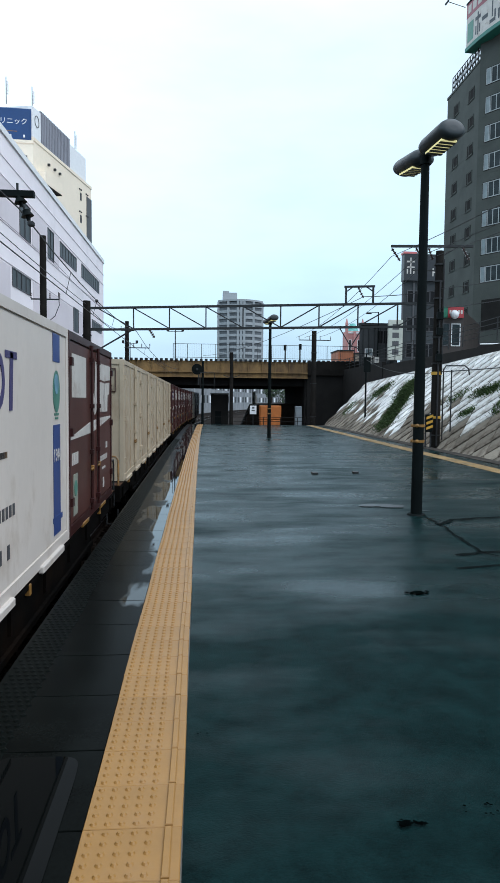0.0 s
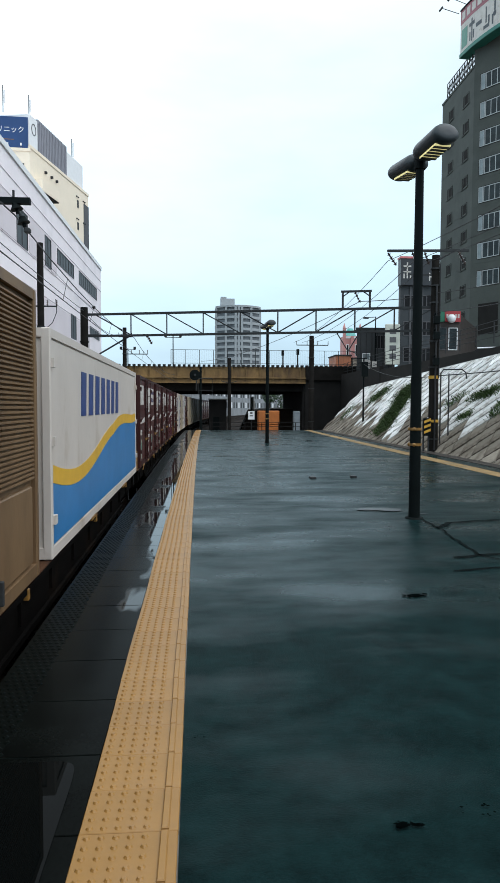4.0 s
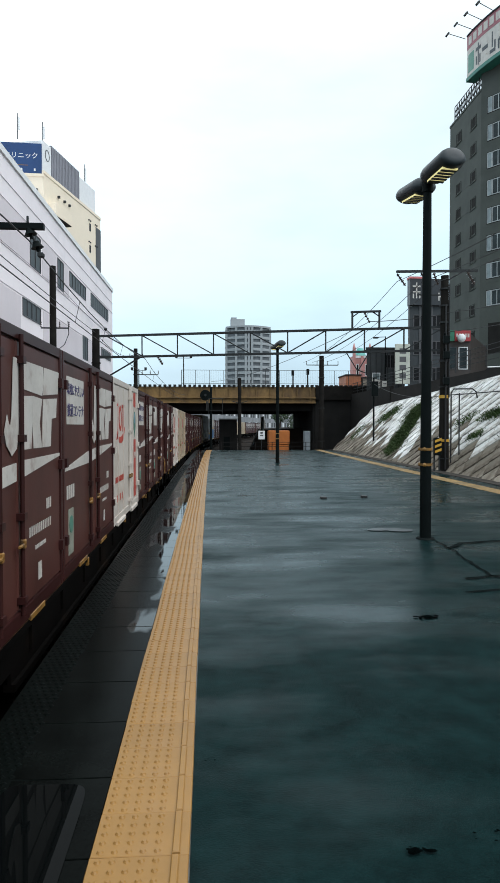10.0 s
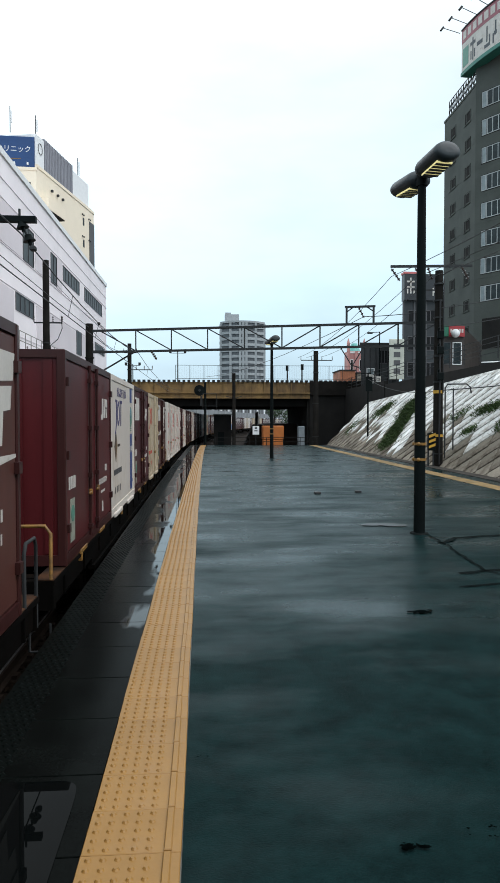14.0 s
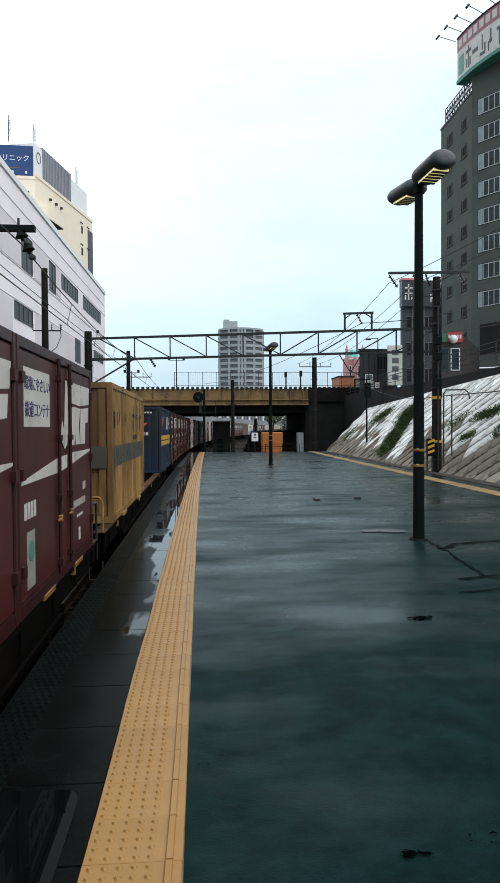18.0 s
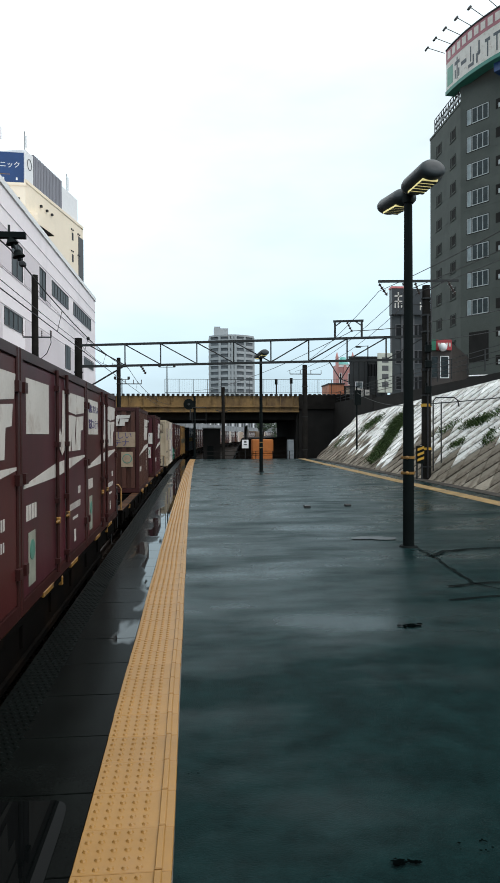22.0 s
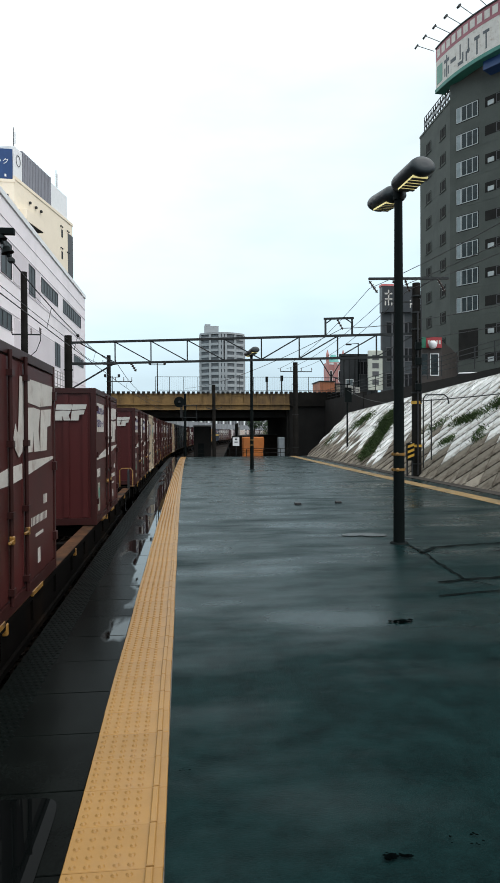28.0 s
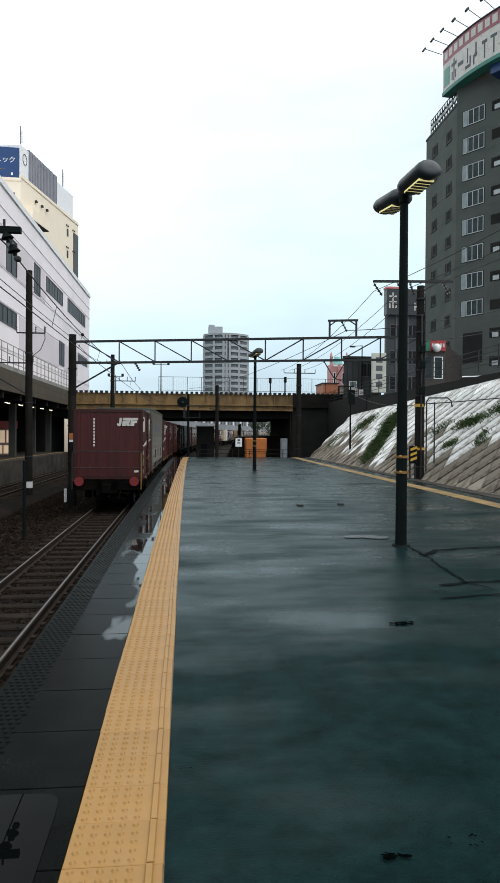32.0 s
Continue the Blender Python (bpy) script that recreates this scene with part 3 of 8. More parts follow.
slope = tagged(part("embankment", bm, SLOPEJOINT), "steep cutting slope faced with pale concrete blocks", "retaining slope", kind="structure")
# street terrace above
bm = bmesh.new()
box(bm, 14.0, 900, -40, 62, -1.6, 4.3)
terrace = tagged(part("street_terrace", bm, CONCRETE), "street terrace above the cutting, grey paving", "street", kind="structure")
bm = bmesh.new()
box(bm, 13.75, 14.0, -40, SLOPE_END, 3.0, 4.5)
# added dark stretch that stands in for the bridge's shade past the slope
box(bm, 13.70, 13.998, SLOPE_END, 61.85, -1.5, 4.75)
part("kerb_wall", bm, BRIDGEDARK, terrace, "low dark retaining wall, partly standing in for bridge shade")
bm = bmesh.new()
for y in np.arange(8, 62, 2.0):
    tube(bm, (13.88, y, 4.7), (13.88, y, 5.75), 0.03, n=6)
for z in (5.0, 5.25, 5.5, 5.75):
    bar(bm, (13.88, 6, z), (13.88, 62, z), 0.03)
part("street_railing", bm, GALV, terrace, "grey steel street railing")

# bridge over the line
BY, GX = 62.0, 10.3
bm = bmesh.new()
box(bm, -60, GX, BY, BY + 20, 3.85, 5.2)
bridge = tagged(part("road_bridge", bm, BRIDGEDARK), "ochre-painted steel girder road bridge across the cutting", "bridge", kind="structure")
bm = bmesh.new()
box(bm, -60, GX, BY - 0.10, BY - 0.002, 4.42, 5.42)
box(bm, -60, GX, BY - 0.34, BY - 0.002, 4.34, 4.44)
box(bm, -60, GX, BY - 0.16, BY - 0.012, 3.98, 4.34)
box(bm, -60, GX, BY - 0.30, BY - 0.002, 3.88, 3.98)
part("girder", bm, BRIDGE, bridge, "ochre-painted plate girder streaked with rust")
bm = bmesh.new()
box(bm, -0.04, 0.04, -0.22, -0.10, 4.44, 5.40)
box(bm, -0.03, 0.03, -0.26, -0.16, 3.98, 4.34)
stiff = mesh_of("stiffener", bm, BRIDGE)
for x in np.arange(-14.5, GX, 1.28):
    piece("stiffener", stiff, bridge, pose(x, BY, 0))
bm = bmesh.new()
box(bm, 0, 0.26, -0.34, 0.05, 5.42, 5.60)
tooth = mesh_of("deck_tooth", bm, GALV)
for x in np.arange(-15, GX + 5, 0.46):
    piece("deck_tooth", tooth, bridge, pose(x, BY, 0))
bm = bmesh.new()
tube(bm, (0, 0.3, 5.3), (0, 0.3, 7.02), 0.028, n=6)
post = mesh_of("fence_post", bm, GALV)
for x in np.arange(-2.3, 17, 1.32):
    piece("fence_post", post, bridge, pose(x, BY, 0))
bm = bmesh.new()
for z in (5.75, 7.0):
    bar(bm, (-2.3, BY + 0.3, z), (17, BY + 0.3, z), 0.035)
for x in np.arange(-2.3, 17, 0.165):
    bar(bm, (x, BY + 0.3, 5.75), (x, BY + 0.3, 7.0), 0.005)
part("fence_mesh", bm, GALV, bridge)
# the abutment's dark colour stands in for shade under the bridge
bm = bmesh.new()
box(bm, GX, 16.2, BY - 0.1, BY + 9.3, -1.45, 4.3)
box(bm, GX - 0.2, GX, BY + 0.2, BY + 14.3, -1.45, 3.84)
part("abutment", bm, BRIDGEDARK, bridge, "concrete abutment with bridge shade in its dark colour")
bm = bmesh.new()
box(bm, GX, 15.6, BY - 0.36, BY - 0.1, 4.2, 5.5)
part("abutment_parapet", bm, POLE, bridge, "dark stained parapet")
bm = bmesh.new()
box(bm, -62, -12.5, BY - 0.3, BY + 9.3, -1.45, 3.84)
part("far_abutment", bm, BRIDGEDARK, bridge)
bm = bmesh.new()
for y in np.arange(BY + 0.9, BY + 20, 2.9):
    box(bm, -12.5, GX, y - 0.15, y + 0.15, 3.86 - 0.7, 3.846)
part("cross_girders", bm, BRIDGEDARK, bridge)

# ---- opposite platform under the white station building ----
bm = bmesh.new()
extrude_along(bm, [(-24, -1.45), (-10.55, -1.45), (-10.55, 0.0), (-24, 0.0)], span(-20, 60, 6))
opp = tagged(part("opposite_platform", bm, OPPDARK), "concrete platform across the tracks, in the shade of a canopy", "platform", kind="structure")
bm = bmesh.new()
strip_along(bm, -11.6, -11.25, 0.004, span(-20, 60, 6))
part("safety_line", bm, YELLOW_LINE, opp)

# ---- the freight train ----
PITCH, SLOT, CL = 20.9, 3.81, 3.78
LIFT = 0.045                                      # the wagon decks stand this much above the platform


def paint(name, color, dirt, rough=0.42, at=0.60, vary=0.16, runs=0.3):
    """Weathered paint with rust or grime that runs down."""
    return mat(name, color, rough, vary=vary, scale=1.1, bump=0.05, bump_scale=25, stain=dirt, stain_scale=0.9, stain_at=at, stretch=(1, 1, runs), rand=0.07, spec=0.25)


RED = paint("container_red_brown", (0.068, 0.0145, 0.014), (0.038, 0.012, 0.010), at=0.56)
BROWNRED = paint("container_faded_brown", (0.086, 0.030, 0.024), (0.052, 0.020, 0.015), at=0.56)
PURPLE = paint("container_purple_red", (0.068, 0.015, 0.021), (0.038, 0.012, 0.013), at=0.56)
RUST = paint("container_rusty_brown", (0.105, 0.036, 0.018), (0.065, 0.028, 0.014), 0.6, 0.50)
JRED = paint("container_dark_crimson", (0.078, 0.010, 0.012), (0.045, 0.010, 0.010), at=0.56)
FRAMERED = paint("container_frame_dark", (0.038, 0.011, 0.010), (0.022, 0.010, 0.008))
WHITEBOX = paint("container_white", (0.60, 0.54, 0.485), (0.40, 0.32, 0.24), 0.45, 0.63, 0.07, 0.6)
CREAMBOX = paint("container_cream", (0.45, 0.37, 0.265), (0.27, 0.185, 0.11), 0.45, 0.61, 0.10, 0.6)
MARK = mat("marking_white", (0.54, 0.51, 0.47), 0.5, vary=0.15, scale=2, stain=(0.28, 0.20, 0.17), stain_scale=3.5, stain_at=0.63)
PLACARD = mat("placard_pale", (0.54, 0.51, 0.47), 0.5, vary=0.12, scale=2, stain=(0.34, 0.27, 0.22), stain_scale=2.5, stain_at=0.62)
NOTICE = mat("notice_plate_olive", (0.26, 0.27, 0.22), 0.5, vary=0.2, scale=5)
TANPLATE = mat("placard_stained_tan", (0.34, 0.25, 0.17), 0.6, vary=0.25, scale=3, stain=(0.20, 0.13, 0.08), stain_at=0.55)
DIRTYBROWN = paint("container_sooty_brown", (0.070, 0.029, 0.021), (0.038, 0.018, 0.013))
TEXTBLUE = mat("lettering_dark_blue", (0.05, 0.04, 0.13), 0.5, vary=0.1)
BLUEBAND = mat("band_blue", (0.025, 0.055, 0.20), 0.45, vary=0.15, scale=2)
BLUEFADED = mat("lettering_faded_blue", (0.16, 0.18, 0.24), 0.5, vary=0.3, scale=3)
REDBAND = mat("band_red", (0.46, 0.055, 0.035), 0.45, vary=0.15, scale=2)
PINKBAND = mat("band_pink_red", (0.45, 0.07, 0.08), 0.45, vary=0.15, scale=2)
GREENPAINT = mat("frame_green", (0.012, 0.11, 0.075), 0.45, vary=0.2, scale=2, stain=(0.05, 0.05, 0.03), stain_at=0.66)
ECO = mat("emblem_green", (0.07, 0.20, 0.15), 0.5, vary=0.25, scale=6)
EMBLEMBLUE = mat("emblem_pale_blue", (0.14, 0.28, 0.36), 0.5, vary=0.25, scale=8)
BRASS = mat("handle_yellow", (0.25, 0.125, 0.024), 0.5, vary=0.3, scale=6, stain=(0.05, 0.03, 0.018), stain_scale=7, stain_at=0.57)
BLACKDIA = mat("diamond_mark_dark", (0.035, 0.028, 0.025), 0.5, vary=0.4, scale=3, stain=(0.28, 0.15, 0.04), stain_at=0.56)
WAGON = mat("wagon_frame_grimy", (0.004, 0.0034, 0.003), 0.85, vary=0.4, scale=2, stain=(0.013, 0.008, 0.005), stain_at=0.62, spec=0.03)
DECK = mat("wagon_deck_rust", (0.078, 0.034, 0.015), 0.85, vary=0.5, scale=2, stain=(0.014, 0.009, 0.007), stain_scale=1.6, stain_at=0.50, spec=0.15)
TYREDARK = mat("wheel_steel", (0.045, 0.038, 0.034), 0.5, 0.7, vary=0.2)
TAILRED = mat("tail_disc_red", (0.17, 0.012, 0.012), 0.4, vary=0.1)
BROWNWING = paint("slatted_brown", (0.185, 0.115, 0.058), (0.11, 0.065, 0.035), 0.5, 0.56)
SILVER = mat("slatted_aluminium", (0.32, 0.30, 0.265), 0.42, 0.5, vary=0.15, scale=1.5, stain=(0.22, 0.20, 0.17), stain_at=0.62, stretch=(1, 1, 0.3))
BLUEBOX = paint("container_blue", (0.012, 0.029, 0.060), (0.022, 0.019, 0.019), at=0.56)
YELLOWBOX = paint("container_ochre", (0.32, 0.19, 0.058), (0.13, 0.065, 0.025), 0.5, 0.52)
OCHREBAND = mat("band_ochre", (0.46, 0.28, 0.05), 0.5, vary=0.15, scale=2)
DARKBAND = mat("band_dark_olive", (0.055, 0.055, 0.040), 0.5, vary=0.2, scale=2)
SKYBLUE = mat("panel_sky_blue", (0.04, 0.20, 0.46), 0.4, vary=0.12, scale=1.5)
SUNYELLOW = mat("panel_yellow", (0.72, 0.42, 0.03), 0.4, vary=0.1)

TEXTS = {}


def text_mesh(words, size, material):
    """Lettering in the built-in font, as a mesh centred on its own origin."""
    key = (words, size, material.name)
    if key not in TEXTS:
        cu = bpy.data.curves.new("lettering", "FONT")
        cu.body, cu.size, cu.align_x, cu.align_y, cu.extrude, cu.resolution_u = words, size, "CENTER", "CENTER", 0.002, 2
        tmp = new("lettering", cu)
        bpy.context.view_layer.update()
        me = bpy.data.meshes.new_from_object(tmp.evaluated_get(bpy.context.evaluated_depsgraph_get()))
        bpy.data.objects.remove(tmp)
        me.materials.clear()
        me.materials.append(material)
        TEXTS[key] = me
    return TEXTS[key]


SIDE = Matrix(((0, 0, 1, 0), (1, 0, 0, 0), (0, 1, 0, 0), (0, 0, 0, 1)))      # (along, up) on the flank that faces the platform
REAR = Matrix(((1, 0, 0, 0), (0, 0, -1, 0), (0, 1, 0, 0), (0, 0, 0, 1)))     # (across, up) on the rear end


def flat(name, polys, x, material, parent, base=SIDE, label="", thick=0.004):
    """Painted marks: outlines in (along, up), laid thinly on a face x metres out."""
    bm = bmesh.new()
    for poly in polys:
        lo = [bm.verts.new(base @ Vector((a, b, x))) for a, b in poly]
        hi = [bm.verts.new(base @ Vector((a, b, x + thick))) for a, b in poly]
        n = len(poly)
        for i in range(n):
            bm.faces.new([lo[i], lo[(i + 1) % n], hi[(i + 1) % n], hi[i]])
        bm.faces.new(hi)
    if name == "swoosh":
        bmesh.ops.remove_doubles(bm, verts=bm.verts[:], dist=0.0005)
    ob = part(name, bm, material, parent, label)
    if len(polys) > 3 and "mark" in name or "note" in name:
        ob["kind"] = "stuff"
    return ob


def rect(a0, a1, b0, b1, lean=0.0):
    return [(a0, b0), (a1, b0), (a1 + lean, b1), (a0 + lean, b1)]


def disc(a, b, r, n=18, sq=1.0):
    return [(a + r * math.cos(2 * math.pi * i / n), b + sq * r * math.sin(2 * math.pi * i / n)) for i in range(n)]


def bars(a0, a1, b, h, n, gap=0.3, rng=None):
    """A run of small upright marks, for writing too small or private to keep."""
    w = (a1 - a0) / n
    return [rect(a0 + i * w, a0 + (i + 1 - gap) * w, b, b + h) for i in range(n)]


def lettering(words, size, material, parent, a, b, x, base=SIDE, label=""):
    me = text_mesh(words, size, material)
    ob = new("lettering", me)
    ob.parent = parent
    ob.matrix_basis = base @ Matrix.Translation((a, b, x + 0.003))
    if label:
        ob["label"] = label
    return ob


def slant_logo(a, b, w, h):
    """A bold slanted mark: a hook and two blocks cut by a tapering slit."""
    k = w / 1.92
    shapes = ([(0.0, 0.20), (0.06, 0.06), (0.20, -0.05), (0.34, 0.02), (0.40, 0.22), (0.48, 1.0), (0.26, 1.0), (0.20, 0.36), (0.17, 0.28), (0.13, 0.28), (0.08, 0.38)],
              [(0.52, 0.68), (1.20, 0.64), (1.26, 0.80), (1.24, 1.0), (0.57, 1.0)], [(1.24, 0.65), (1.86, 0.70), (1.92, 1.0), (1.28, 1.0)],
              [(0.46, 0.0), (0.80, 0.0), (0.86, 0.62), (0.52, 0.60)], [(0.88, 0.0), (1.18, 0.0), (1.10, 0.30), (1.20, 0.60), (0.862, 0.62), (0.83, 0.30)],
              [(1.19, 0.0), (1.54, 0.0), (1.58, 0.36), (1.78, 0.38), (1.82, 0.64), (1.24, 0.60)])
    return [[(a + x * k, b + y * h) for x, y in shape] for shape in shapes]


def shell(c, length, color, frame_color, inset=0.035, height=2.5):
    """Body, corner posts and rails of a closed container."""
    h = length / 2
    z1 = 0.02 + height
    bm = bmesh.new()
    box(bm, -1.22 + inset, 1.22 - inset, -h + inset, h - inset, 0.10, z1 - 0.02)
    body = part("body", bm, color, c)
    bm = bmesh.new()
    for sx in (-1, 1):
        for sy in (-1, 1):
            x0, y0 = sx * 1.22, sy * h
            bevbox(bm, min(x0, x0 - sx * 0.10), max(x0, x0 - sx * 0.10), min(y0, y0 - sy * 0.085), max(y0, y0 - sy * 0.085), 0.02, z1, 0.012)
    for sx in (-1, 1):
        x0 = sx * 1.215
        for a, b in ((0.03, 0.15), (z1 - 0.10, z1 - 0.005)):
            box(bm, min(x0, x0 - sx * 0.07), max(x0, x0 - sx * 0.07), -h + 0.08, h - 0.08, a, b)
    for sy in (-1, 1):
        y0 = sy * (h - 0.003)
        for a, b in ((0.03, 0.15), (z1 - 0.10, z1 - 0.005)):
            box(bm, -1.13, 1.13, min(y0, y0 - sy * 0.07), max(y0, y0 - sy * 0.07), a, b)
    part("frame", bm, frame_color, c)
    bm = bmesh.new()
    box(bm, -1.14, 1.14, -h + 0.07, h - 0.07, z1 - 0.03, z1 + 0.002)
    for y in np.arange(-h + 0.4, h - 0.2, 0.55):
        box(bm, -1.12, 1.12, y - 0.03, y + 0.03, z1 + 0.002, z1 + 0.014)
    part("roof", bm, color, c)
    return body


def locks(c, length, rods, handles=True, color=None):
    """Side doors: leaf edges, locking rods with brackets, levers and pocket lips."""
    h = length / 2
    for y in rods:
        bm = bmesh.new()
        tube(bm, (1.232, y, 0.12), (1.232, y, 2.46), 0.022, n=6)
        for z in (0.25, 0.95, 1.6, 2.25):
            box(bm, 1.19, 1.262, y - 0.045, y + 0.045, z - 0.03, z + 0.03)
        rod = part("lock_rod", bm, color or FRAMERED, c)
        if handles:
            bm = bmesh.new()
            bevbox(bm, 1.240, 1.262, y - 0.18, y + 0.02, 0.705, 0.73, 0.006)
            bevbox(bm, 1.215, 1.262, y - 0.03, y + 0.02, 0.68, 0.76, 0.008)
            part("handle", bm, BRASS, rod, "yellow locking lever")
    for sy in (-1, 1):
        for z in (0.45, 1.30, 2.15):
            bm = bmesh.new()
            box(bm, 1.205, 1.25, sy * (h - 0.10) - 0.05, sy * (h - 0.10) + 0.05, z - 0.05, z + 0.05)
            part("hinge", bm, color or FRAMERED, c)
    for y in (-0.20 * length, 0.22 * length):
        bm = bmesh.new()
        bevbox(bm, 1.16, 1.224, y - 0.25, y + 0.25, -0.012, 0.045, 0.006)
        part("fork_pocket", bm, BRASS, c, "yellow-painted fork pocket lip")


def red_container(color, panel, label, logo="big", end_mark="", length=CL):
    c = thing("freight_container", pose(0, 0, 0), label, "container", "containers on the train")
    h = length / 2
    shell(c, length, color, FRAMERED)
    for y0, y1 in ((-h + 0.09, -0.26), (0.26, h - 0.09)):
        bm = bmesh.new()
        bevbox(bm, 1.16, 1.205, y0, y1, 0.16, 2.41, 0.015)
        part("door", bm, color, c)
    bm = bmesh.new()
    bevbox(bm, 1.16, 1.198, -0.25, 0.25, 0.16, 2.41, 0.015)
    part("middle_post", bm, color, c)
    locks(c, length, (-0.30, 0.30))
    x = 1.2055
    if logo == "big":
        flat("emblem", slant_logo(-0.10, 1.50, 1.88, 0.76), x, MARK, c, label="white slanted company mark")
        flat("flash", [[(-h + 0.12, 1.20), (-0.28, 1.22), (-0.28, 1.38), (-h + 0.12, 1.23)], [(-0.22, 1.22), (0.22, 1.25), (0.22, 1.40), (-0.22, 1.38)], [(0.34, 1.26), (h - 0.10, 1.39), (h - 0.10, 1.42), (0.34, 1.41)]], x, MARK, c, label="white tapering flash")
    else:
        flat("emblem", [rect(0.95, 1.10, 1.75, 2.05), rect(0.85, 1.05, 1.72, 1.80), rect(1.18, 1.27, 1.75, 2.05), rect(1.27, 1.50, 1.92, 2.05), rect(1.36, 1.48, 1.75, 1.90, -0.05)] if logo == "small" else slant_logo(0.85, 1.72, 0.62, 0.32), x, MARK, c, label="small white company mark")
    if panel != "none":
        plate = flat("placard", [rect(-h + 0.24, -h + 1.24, 1.72, 2.26)], x, PLACARD, c)
        if panel == "text":
            for k, words in enumerate(("環境にやさしい", "鉄道コンテナ")):
                t = lettering(words, 0.142 if k == 0 else 0.16, TEXTBLUE, plate, -h + 0.74, 2.11 - 0.24 * k, x + 0.004)
    flat("stencil_mark", bars(0.60, 1.42, 0.72, 0.085, 12, 0.55) + [rect(1.22, 1.26, 0.90, 1.0), rect(1.29, 1.33, 0.90, 1.0), rect(1.36, 1.40, 0.90, 1.0)] + bars(0.80, 1.20, 0.58, 0.035, 8, 0.4) + [rect(0.90, 1.02, 0.28, 0.44)], x, MARK, c)
    flat("owner_mark", bars(-h + 0.22, -h + 0.66, 0.88, 0.15, 4, 0.25), x, MARK, c)
    eco = flat("notice_plate", [rect(-h + 0.30, -h + 0.58, 0.24, 0.76)], x, NOTICE, c)
    flat("notice_emblem", [disc(-h + 0.44, 0.58, 0.10)], x + 0.005, ECO, eco)
    # ends
    bm = bmesh.new()
    for i in range(7):
        box(bm, -1.02 + i * 0.34 - 0.05, -1.02 + i * 0.34 + 0.05, -h + 0.012, -h + 0.05, 0.17, 2.40)
    part("end_ribs", bm, color, c)
    if end_mark:
        flat("end_emblem", slant_logo(0.30, 1.93, 0.76, 0.29), h, MARK, c, REAR, "white slanted company mark", 0.006)
        if end_mark == "number":
            flat("end_stencil_mark", [rect(-0.52, -0.46, 1.20 + 0.115 * i, 1.28 + 0.115 * i) for i in range(9)], h, MARK, c, REAR)
        if end_mark == "slogan":
            plate = flat("end_placard", [rect(-0.95, 0.98, 1.34, 1.80)], h, PLACARD, c, REAR)
            lettering("環境にやさしい", 0.24, TEXTBLUE, plate, 0, 1.69, h + 0.004, REAR)
            lettering("鉄道輸送", 0.24, TEXTBLUE, plate, 0, 1.45, h + 0.004, REAR)
            plate = flat("end_notice", [rect(-0.12, 0.45, 0.72, 1.24)], h, PLACARD, c, REAR)
            flat("notice_emblem", [disc(0.17, 1.02, 0.18)], h + 0.005, ECO, plate, REAR)
    return c


def corrugated(bm, length, z0, z1, n, s, x_out=1.205, depth=0.045):
    """Vertical corrugations on one flank."""
    h = length / 2 - 0.09
    w = 2 * h / n
    prof = []
    for i in range(n):
        y = -h + i * w
        prof += [(y, x_out - depth), (y + 0.14 * w, x_out), (y + 0.50 * w, x_out), (y + 0.64 * w, x_out - depth)]
    prof.append((h, x_out - depth))
    lo = [bm.verts.new((s * x, y, z0)) for y, x in prof]
    hi = [bm.verts.new((s * x, y, z1)) for y, x in prof]
    for i in range(len(prof) - 1):
        bm.faces.new([lo[i], lo[i + 1], hi[i + 1], hi[i]])


